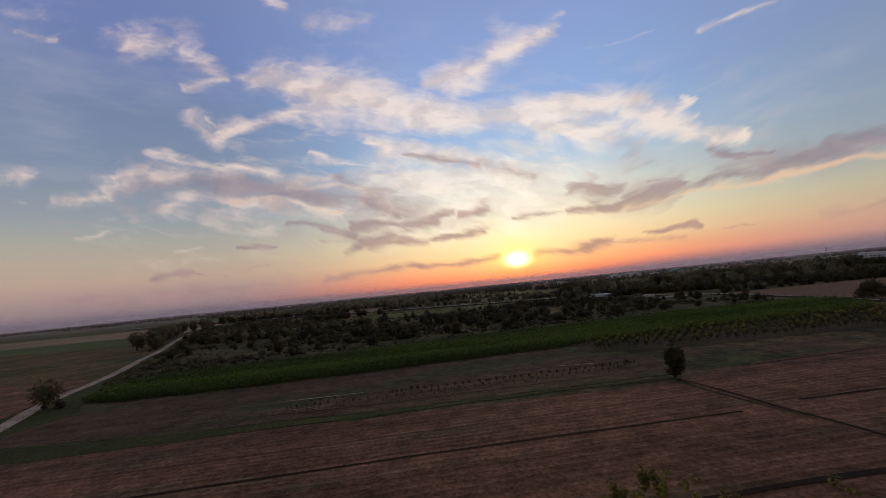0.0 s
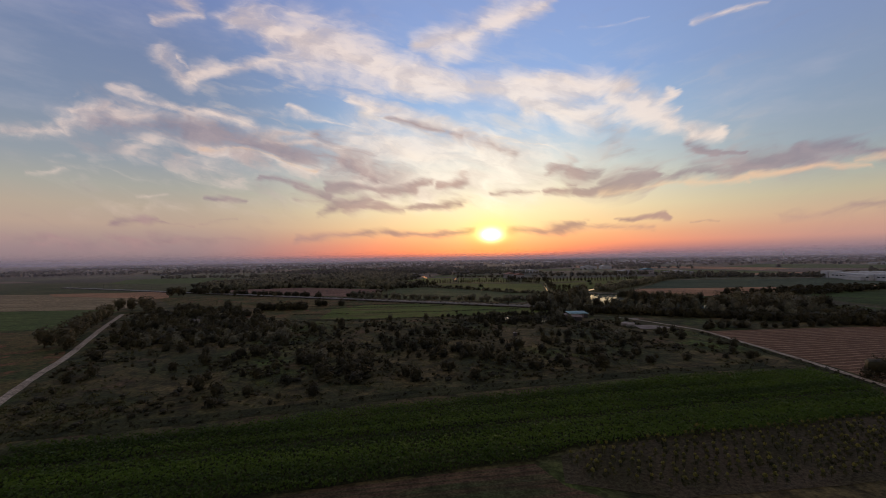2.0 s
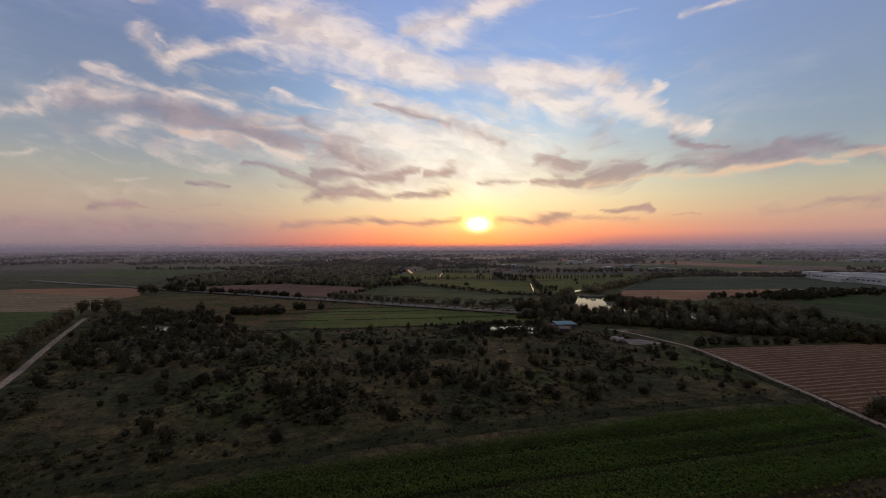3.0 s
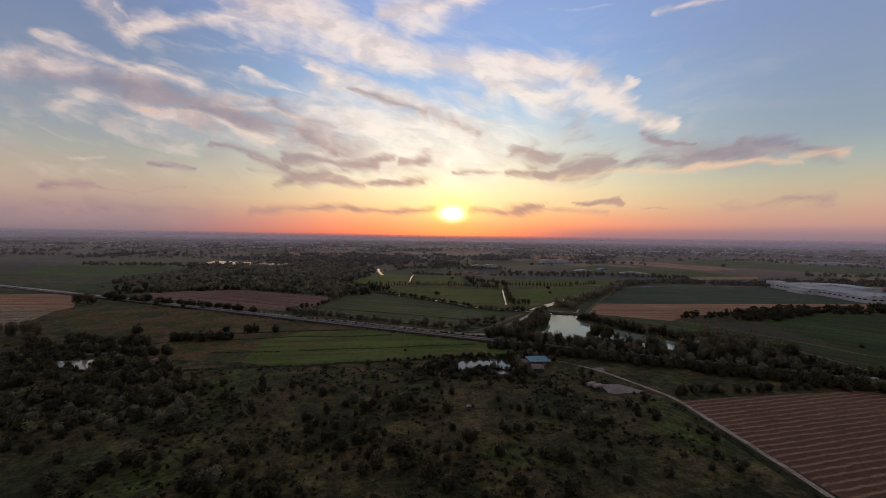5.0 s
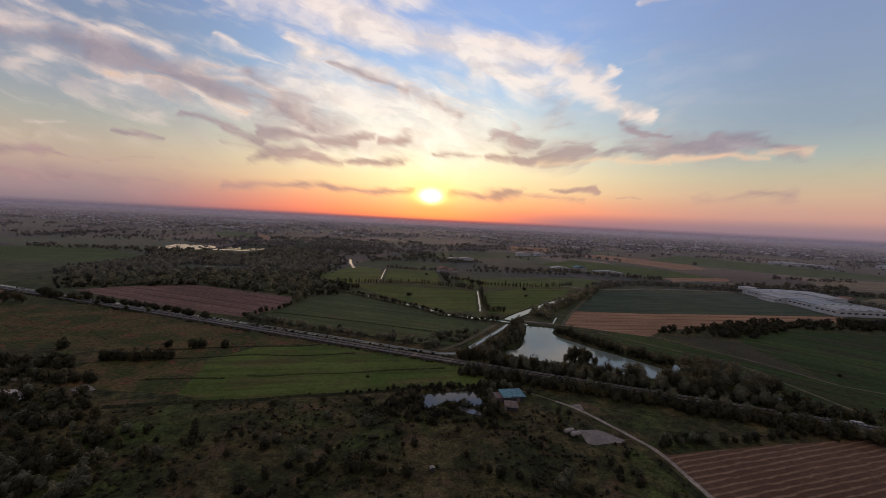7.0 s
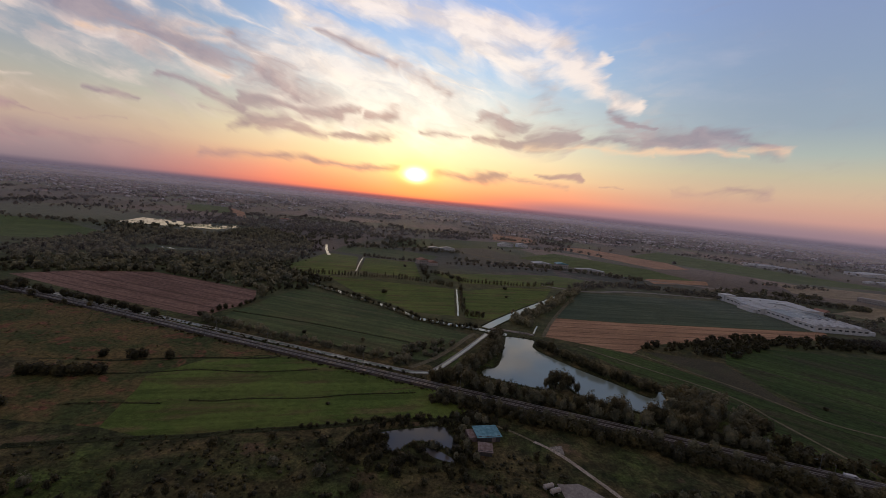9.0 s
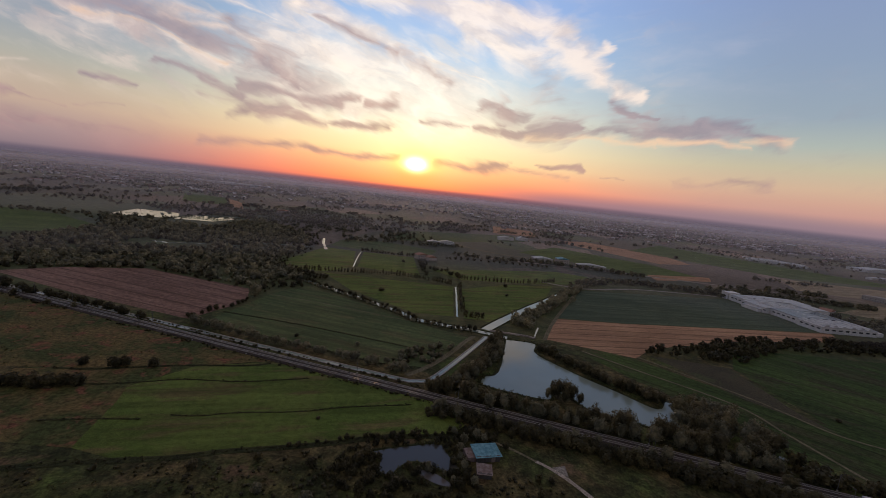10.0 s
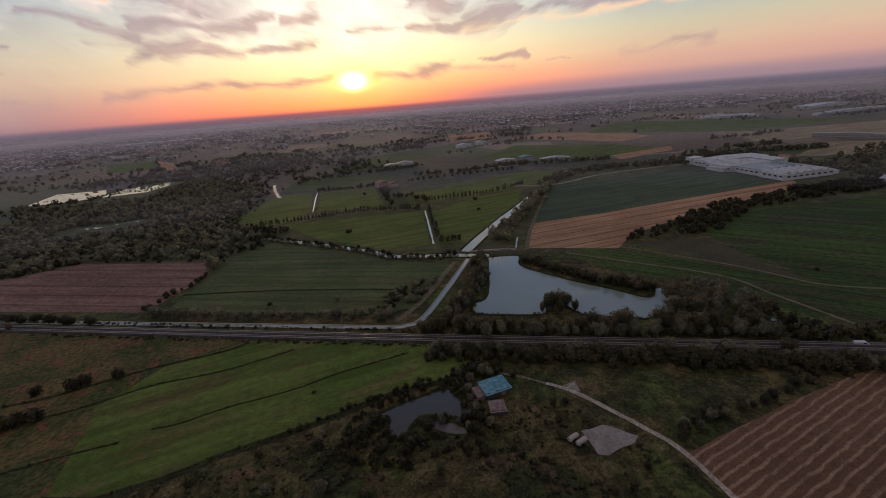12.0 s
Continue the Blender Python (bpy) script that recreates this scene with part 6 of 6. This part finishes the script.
wood("canal_trees", spots, rng.uniform(4, 9, len(spots)), rng, LEAF, "leafy trees crowding the straight canal", "trees", 44, 0.1, 0.45)

# near field: saplings, lone bushes
plant("lone_bush", 19.8, 63.6, 1.0)
plant("round_bush", 107.5, 152, 1.0)
plant("broadleaf", -91.2, 65, 0.74, "", 0.95, "small dark round-crowned tree beside the track")
plant("shrub", -88.6, 66, 0.5)
for x, y, s in ((3.1, 14.0, 1.000), (2.4, 13.1, 1.000), (2.0, 13.0, 1.000), (3.3, 13.0, 1.000), (3.9, 12.9, 1.000), (4.2, 12.5, 1.000), (4.7, 12.4, 1.000), (7.5, 12.5, 1.000), (8.0, 12.3, 1.000)):
    plant("shoot", x, y, s, "leafy tree tops")


def sapling(x, y, s, first=[]):
    if not first:
        own = np.random.default_rng(3)
        t = thing("sapling", (x, y, 0.04), "young dark sapling in a planted row", "sapling", "saplings in a row")
        part("stem", tube([(0, 0, 0), (0, 0, 0.9)], [0.03, 0.015], 5), t, material=BARK)
        p, out = crown_points(own, 0.3, 0.15, 1.1, 14, 4, 0.08)
        v, f = leaves(p, 0.1, own, out)
        part("leaves", mesh_of("leaves", v, f, LEAF_DARK), t)
        first.append(t)
    else:
        t = copy_thing(first[0], Matrix.Identity(4))
    t.matrix_basis = pose(x, y, 0.04, 0, 0, x * 77) @ Matrix.Diagonal((s, s, s, 1))


for line, step, low, high in (([(-22, 63), (-8, 67), (17, 74.4)], 1.0, 0.55, 0.95), ([(-36, 57.4), (-14, 63.2), (15, 71.8)], 1.1, 0.35, 0.65), ([(-34, 60.6), (-12, 66.8), (14, 75.4)], 1.3, 0.25, 0.5), ([(-44, 53.4), (-20, 59.8), (12, 69.2)], 1.5, 0.2, 0.4)):
    for x, y in along(line, step, rng, 0.12):
        sapling(x, y, rng.uniform(low, high))


def crop_plant(x, y, s, first=[]):
    which = int(rng.integers(3))
    if len(first) <= which:
        own = np.random.default_rng(30 + len(first))
        t = thing("crop_plant", (x, y, 0.06), "tall leafy crop plant with pale drooping top", "plant", "plants of the weedy plot")
        part("stem", tube([(0, 0, 0), (0.05, 0, 0.8), (0.1, 0.05, 1.5)], [0.03, 0.025, 0.015], 5), t, material=LEAF_HERB)
        p, out = crown_points(own, 0.5, 0.5, 1.35, 9, 4, 0.16)
        v, f = leaves(p, 0.16, own, out)
        part("leaves", mesh_of("leaves", v, f, LEAF_HERB), t)
        p, out = crown_points(own, 0.2, 1.3, 1.7, 8, 4, 0.1)
        v, f = leaves(p, 0.15, own, out)
        part("top", mesh_of("top", v, f, LEAF_YELLOW), t, "pale yellow-green top leaves")
        first.append(t)
    else:
        t = copy_thing(first[which], Matrix.Identity(4))
    t.matrix_basis = pose(x, y, 0.06, 0, 0, x * 91 + y * 13) @ Matrix.Diagonal((s, s, s, 1))


# in rows that run with the maize
u, v = [g.ravel() for g in np.meshgrid(np.arange(0, 110, 2.05), np.arange(-30, 30, 2.3))]
u, v = u + rng.normal(0, 0.25, len(u)), v + rng.normal(0, 0.12, len(v))
px, py = 8 + u * math.cos(0.3) - v * math.sin(0.3), 90 + u * math.sin(0.3) + v * math.cos(0.3)
plot = [(0.97 * a + 1.8, 0.94 * b + 6.2) for a, b in VINES]
keep = inside(px, py, plot) & (rng.random(len(px)) < 0.92)
for x, y in list(zip(px[keep], py[keep]))[:330]:
    crop_plant(x, y, rng.uniform(0.85, 1.3))

# rough pasture: the larger bushes one by one
SHRUBS = [(-146, 158), (-123, 172), (-106, 147), (-100, 154), (-82, 128), (-66, 125), (-60, 135), (-48, 126), (-86, 168), (-67, 158), (-63, 166), (-52, 143), (-128, 132), (-90, 168), (-93, 164), (-174, 206), (-159, 194),
          (-48, 126), (-50, 141), (-44, 147), (-27, 145), (-14, 152), (-6, 144), (-23, 140), (23, 159), (8, 167), (2, 161), (34, 160), (50, 177), (45, 174), (64, 170), (56, 198), (78, 205), (51, 165), (86, 173),
          (-50, 221), (-30, 208), (-16, 209), (8, 186), (25, 195), (30, 195), (10, 189), (60, 202), (32, 209), (22, 192), (-28, 213), (-14, 218), (-72, 150), (-110, 168), (-134, 178)]
SAGE = [(-113, 199), (-112, 188), (-106, 197), (-98, 193), (-97, 201), (-110, 222), (-88, 213), (-83, 213), (-52, 225), (-47, 225), (-138, 214), (-104, 229), (-148, 182), (-143, 192), (-118, 192), (-114, 197), (-95, 195), (-60, 160), (-146, 232), (-34, 244), (-17, 240), (-48, 225), (54, 207), (51, 203), (-36, 216)]
POINTED = [(-77, 225), (-65, 226), (-75, 220), (-86, 212), (-61, 227), (-70, 201), (-81, 233), (73, 210), (-3, 164), (20, 193)]
for x, y in SHRUBS:
    plant("shrub", x, y, rng.uniform(0.75, 1.35), "bushes in the rough pasture", rng.uniform(0.9, 1.2))
for x, y in SAGE:
    plant("sage", x, y, rng.uniform(0.9, 1.5), "silvery bushes in the rough pasture")
for x, y in POINTED:
    plant("conifer", x, y, rng.uniform(0.9, 1.4), "dark pointed bushes")
for x, y, s in ((-182, 177, 1.15), (-176, 173, 0.9), (-189, 186, 1.2), (-196, 194, 1.05), (-204, 203, 1.2), (-212, 213, 1.1), (-190, 176, 1.1), (-222, 226, 1.15), (-228, 235, 1.0), (-236, 246, 1.1), (-243, 256, 1.15), (-250, 264, 1.0),
                (-275, 296, 1.2), (-268, 300, 1.15), (-258, 300, 1.3), (-250, 297, 1.1), (-244, 288, 0.9)):
    plant("broadleaf", x, y, s, "trees beside the dirt track", 1.0, "broad dark tree beside the dirt track")
road = np.array([(p.x, p.y) for p in smooth_line(TRACKS[0][0], 2)])


def off_road(p, far=4.0):
    return p[np.min(np.linalg.norm(p[:, None] - road[None], axis=2), axis=1) > far]


wet = [POND_A, POND_B, YARD, [(41, 252), (41, 266), (42, 277), (56, 279), (58, 268), (52, 252)], MUD, POOL_A, POOL_B, [(-153, 260), (-150, 269), (-142, 263), (-147, 258)]]
GROVE = [(-240, 284), (-186, 301), (-157, 274), (-128, 245), (-92, 214), (-90, 192), (-115, 185), (-140, 180), (-162, 180), (-180, 200), (-205, 232)]
spots = off_road(scatter(GROVE, 330, rng, wet))
wood("track_grove", spots, rng.uniform(2.2, 6.0, len(spots)), rng, LEAF_DARK, "grove of dark rounded bushes beside the dirt track", "shrubs", 60, 0.08, 0.42, "dome")
spots = off_road(scatter(GROVE, 90, rng, wet))
wood("pale_grove", spots, rng.uniform(2.0, 5.0, len(spots)), rng, LEAF_PALE, "silvery rounded bushes within the dark grove", "shrubs", 60, 0.075, 0.42, "dome")
for x, y in along([(-166, 300), (-150, 302), (-136, 304)], 3.0, rng, 0.9):
    plant("shrub", x, y, rng.uniform(1.3, 1.9), "hedge of dark bushes in the pasture")
for x, y in ((-228, 296), (-220, 293), (-212, 290), (-205, 288), (-198, 290), (-190, 291), (-183, 290), (-177, 291), (-215, 284), (-208, 281), (-164, 270), (-157, 271), (-151, 271), (-161, 253), (-166, 246), (-148, 325), (-133, 324), (-129, 327), (-116, 328), (-202, 315), (-291, 441), (-287, 438), (-295, 444)):
    plant("shrub", x, y, rng.uniform(1.2, 2.0), "bushes in the rough pasture")
for x, y, s in ((-334, 416, 1.2), (-327, 418, 1.3), (-321, 417, 1.0), (-329, 449, 1.0), (-287, 431, 0.8), (-264, 419, 0.7), (-230, 404, 0.6), (-212, 403, 0.6)):
    plant("broadleaf", x, y, s, "dark trees along the railway", 0.95, "dark round tree beside the railway")
SCRUB = [(-255, 285), (-205, 205), (-165, 158), (-140, 128), (-106, 96), (-76, 109), (-40, 125), (-27, 131), (32, 152), (91, 168), (93, 215), (69, 262), (38, 250), (0, 248), (-20, 266), (-50, 261), (-80, 254), (-127, 246), (-150, 256), (-200, 300)]
THICKET = [(-77, 175), (-55, 184), (-41, 198), (-18, 192), (3, 181), (2, 165), (-21, 166), (-43, 158), (-66, 156)]
THICKET_B = [(-62, 156), (-44, 162), (-38, 140), (-51, 137)]
spots = off_road(np.concatenate([scatter(THICKET, 105, rng), scatter(THICKET_B, 32, rng), scatter([(-31, 211), (-7, 218), (-7, 207), (-27, 206)], 22, rng), scatter(SCRUB, 230, rng, wet)]))
wood("scrub_bushes", spots, 1.2 + 3.6 * rng.random(len(spots)) ** 1.5, rng, LEAF_DARK, "dark rounded bushes scattered over rough pasture", "shrubs", 56, 0.08, 0.47, "dome")
spots = off_road(scatter(SCRUB, 4200, rng, wet))
keep = np.array([noise.noise((x * 0.03, y * 0.05, 5)) + 0.5 * noise.noise((x * 0.1, y * 0.16, 2)) > 0.02 for x, y in spots])
wood("low_shrubs", spots[keep], rng.uniform(0.6, 1.5, keep.sum()), rng, LEAF_DARK, "low dark brambles in patches over the pasture", "shrubs", 8, 0.16, 0.85, "dome")
spots = off_road(np.concatenate([scatter(SCRUB, 6000, rng, wet), scatter([(-140, 128), (-88, 69), (-100, 92), (-76, 108), (-110, 125)], 700, rng)]), 2.6)
keep = np.array([noise.noise((x * 0.045, y * 0.045, 3)) + 0.35 * noise.noise((x * 0.2, y * 0.2, 9)) > -0.12 for x, y in spots])
keep &= ~inside(spots[:, 0], spots[:, 1], CORN)
wood("scrub_herbs", spots[keep], rng.uniform(0.3, 1.0, keep.sum()), rng, LEAF_HERB, "tall weeds and grass of the rough pasture", "herbs", 6, 0.22, 0.7, "bush")
spots = scatter(OLIVE_W + [], 900, rng)
wood("pasture_tufts", spots, rng.uniform(0.3, 0.9, len(spots)), rng, LEAF_HERB, "dark tufts of coarse grass in the pasture", "herbs", 6, 0.22, 0.9, "bush")
small = np.concatenate([along(line, 0.5, rng, w * 0.9) for line, w in DITCHES[:5]])
wood("ditch_grass", small, rng.uniform(0.06, 0.16, len(small)), rng, LEAF_DARK, "low dark grass along the field ditches", "herbs", 5, 0.25, 0.8, "bush")
edge = np.concatenate([along(line, 0.8, rng, w * 0.9) for line, w in DITCHES[6:]])
wood("ditch_herbs", edge, rng.uniform(0.3, 1.0, len(edge)), rng, LEAF_DARK, "dark weeds along the ditches", "herbs", 7, 0.22, 0.7, "bush")
edge = np.concatenate([along([*LAKE, LAKE[0]], 1.2, rng, 0.8), along([*POND_A, POND_A[0]], 1.0, rng, 0.6), along(RIVER, 1.3, rng, 3.0)])
wet = [LAKE, POND_A, POND_B]
keep = ~np.any([inside(edge[:, 0], edge[:, 1], w) for w in wet], axis=0)
wood("shore_reeds", edge[keep], rng.uniform(0.8, 2.2, keep.sum()), rng, LEAF_HERB, "reeds and low growth on the banks", "reeds", 9, 0.16, 0.45, "bush")

# maize in rows
turn = math.radians(17.1)
u, v = np.meshgrid(np.arange(-130, 130, 0.55), np.arange(-60, 60, 0.8))
u, v = (u + rng.normal(0, 0.1, u.shape)).ravel(), (v + rng.normal(0, 0.05, v.shape)).ravel()
lane = (np.abs(v + 1.8) > 0.9) & (np.abs(v - 9.5) > 0.6)
u, v = u[lane], v[lane]
px, py = u * math.cos(turn) - v * math.sin(turn), u * math.sin(turn) + v * math.cos(turn) + 112
keep = inside(px, py, CORN) & (px + 6 * np.sin(py * 0.9) * (px < -70) > -94)
u, v = u[keep], v[keep]
spots = np.stack([px[keep], py[keep]], 1)
tall = np.array([1.55 + 0.22 * noise.noise((a * 0.02, b * 0.22, 1)) + 0.15 * noise.noise((a * 0.1, b * 0.1, 6)) for a, b in zip(u, v)])
wood("maize", spots, tall + rng.uniform(-0.12, 0.12, len(spots)), rng, LEAF_CORN, "dense rows of tall green maize", "maize", 4, 0.115, 0.2)

# woods, hedges and the far plain
waters = [LAGOON_A, LAGOON_B, SWAMP, GREEN_L_FAR, RED_FIELD]
WOOD_W = [(-343, 494), (-284, 508), (-241, 533), (-129, 494), (-95, 540), (-112, 580), (-152, 606), (-140, 720), (-160, 860), (-250, 960), (-335, 1060), (-420, 1060), (-430, 905), (-520, 885), (-470, 800), (-442, 755), (-440, 673), (-433, 590)]
spots = scatter(WOOD_W, 4600, rng, waters)
spots = spots[~inside(spots[:, 0], spots[:, 1], [(-540, 840), (-330, 850), (-320, 1030), (-560, 1030)])]
spots = spots[~inside(spots[:, 0], spots[:, 1], [(-345, 630), (-245, 640), (-250, 692), (-345, 690)])]
pools = np.concatenate([np.array([(p.x, p.y) for p in smooth_line(line, 4)]) for line in BACKWATERS])
spots = spots[np.min(np.linalg.norm(spots[:, None] - (pools - (0, 7))[None], axis=2), axis=1) > 10]
pale, dark = rng.random(len(spots)) < 0.34, rng.random(len(spots)) < 0.16
for name, which, leaf, text in (("woodland", ~pale & ~dark, LEAF, "dense mixed woodland of dark green trees"), ("woodland", pale, LEAF_PALE, "pale willows within the woodland"), ("woodland", dark & ~pale, LEAF_DARK, "darkest trees of the woodland")):
    wood(name, spots[which], 2 + 6.5 * rng.random(which.sum()) ** 1.4, rng, leaf, text, "woodland", 16, 0.15, 0.52, "dome")
edge = along([*WOOD_W, WOOD_W[0]], 2.6, rng, 9.0)
edge = edge[~np.any([inside(edge[:, 0], edge[:, 1], w) for w in waters], axis=0)]
wood("wood_edge", edge, rng.uniform(1.4, 5.0, len(edge)), rng, LEAF_DARK, "bushes straggling out from the woodland", "shrubs", 14, 0.16, 0.5, "dome")
spots = scatter([(-240, 968), (-160, 885), (-95, 990), (-110, 1280), (-300, 1480), (-430, 1190), (-335, 1072)], 750, rng)
wood("far_wood", spots, rng.uniform(3, 6.5, len(spots)), rng, LEAF, "wood of dark trees beyond the lagoons", "woodland", 14, 0.18, 0.55)
HEDGE_E = [(196, 404), (222, 420), (257, 432), (311, 458), (353, 462), (440, 476), (540, 470), (540, 440), (407, 440), (330, 432), (275, 398), (245, 400)]
spots = np.concatenate([scatter(HEDGE_E, 420, rng), along([(-92, 520), (-112, 500), (-120, 480)], 3, rng, 3), along([(-145, 600), (-110, 575), (-80, 545)], 3, rng, 5)])
wood("hedgerow", spots, rng.uniform(2.5, 7, len(spots)), rng, LEAF_DARK, "broad dark hedge of trees and bushes", "hedge", 34, 0.13, 0.5)
reeds = np.concatenate([along([(-535, 930), (-470, 935), (-440, 940)], 4, rng, 1.5), along([(-545, 985), (-500, 990), (-450, 985)], 6, rng, 6), along([(-428, 935), (-365, 945)], 3, rng, 1.5), along([(-432, 955), (-355, 965)], 3, rng, 2),
                        along([(-434, 975), (-350, 990)], 3, rng, 2), along([(-425, 1000), (-345, 1005)], 4, rng, 3), along([(-437, 905), (-432, 985)], 3, rng, 3)])
more = reeds[reeds[:, 0] > -437]
reeds = np.concatenate([reeds, more + rng.normal(0, 3, more.shape)])
wood("lagoon_reeds", reeds, rng.uniform(0.8, 2.0, len(reeds)), rng, LEAF_HERB, "rows of reeds standing in the lagoon", "reeds", 16, 0.2, 0.8, "bush")
belts = [along(l, s, rng, w) for l, s, w in (
    ([(235, 640), (343, 690), (450, 668), (560, 690), (700, 660)], 2.2, 6), ([(95, 800), (150, 790), (240, 800), (400, 760)], 3, 4), ([(450, 668), (560, 720), (700, 740)], 3, 12), ([(540, 480), (640, 560), (760, 600)], 2.0, 16),
    ([(555, 520), (560, 600), (565, 690)], 2.5, 8), ([(-110, 860), (-30, 900), (10, 960), (-60, 1100), (-200, 1200)], 2.5, 22), ([(-560, 1090), (-300, 1120), (-180, 1060)], 3, 14), ([(120, 1200), (200, 1330), (420, 1320)], 4, 20),
    ([(30, 880), (60, 892), (110, 905)], 4, 5), ([(330, 1110), (400, 1160)], 3, 18), ([(680, 860), (760, 850), (850, 860)], 6, 5), ([(-700, 840), (-560, 850), (-440, 880)], 3.5, 10))]
spots = np.concatenate(belts)
wood("tree_belts", spots, rng.uniform(4, 9, len(spots)), rng, LEAF, "belts of dark trees between fields", "trees", 22, 0.16, 0.44)
far = []
for k in range(520):
    cx, cy = rng.uniform(-1, 1), rng.uniform(0, 1)
    cy = 1050 + 6500 * cy ** 1.35
    cx *= 0.8 * cy + 900
    a, ln = rng.choice([0.3, 0.45, 1.9, 2.0]) + rng.normal(0, 0.12), rng.uniform(80, 420)
    ln *= 1 + (cy > 3000) + (cy > 5000)
    n = int(ln / (7 if cy < 2500 else 16))
    s = rng.uniform(-0.5, 0.5, n) * ln
    q = np.stack([cx + s * math.cos(a), cy + s * math.sin(a)], 1) + rng.normal(0, rng.choice([3, 8, 30]), (n, 2))
    far.append(q)
far.append(towns[rng.integers(len(towns), size=3200)] + rng.normal(0, 28, (3200, 2)))
spots = np.concatenate(far)
blocked = np.any([inside(spots[:, 0], spots[:, 1], c) for c in [RUNWAY, *[c for c, _ in FAR_FIELDS]]], axis=0)
spots = spots[~blocked & (spots[:, 1] > 1000)]
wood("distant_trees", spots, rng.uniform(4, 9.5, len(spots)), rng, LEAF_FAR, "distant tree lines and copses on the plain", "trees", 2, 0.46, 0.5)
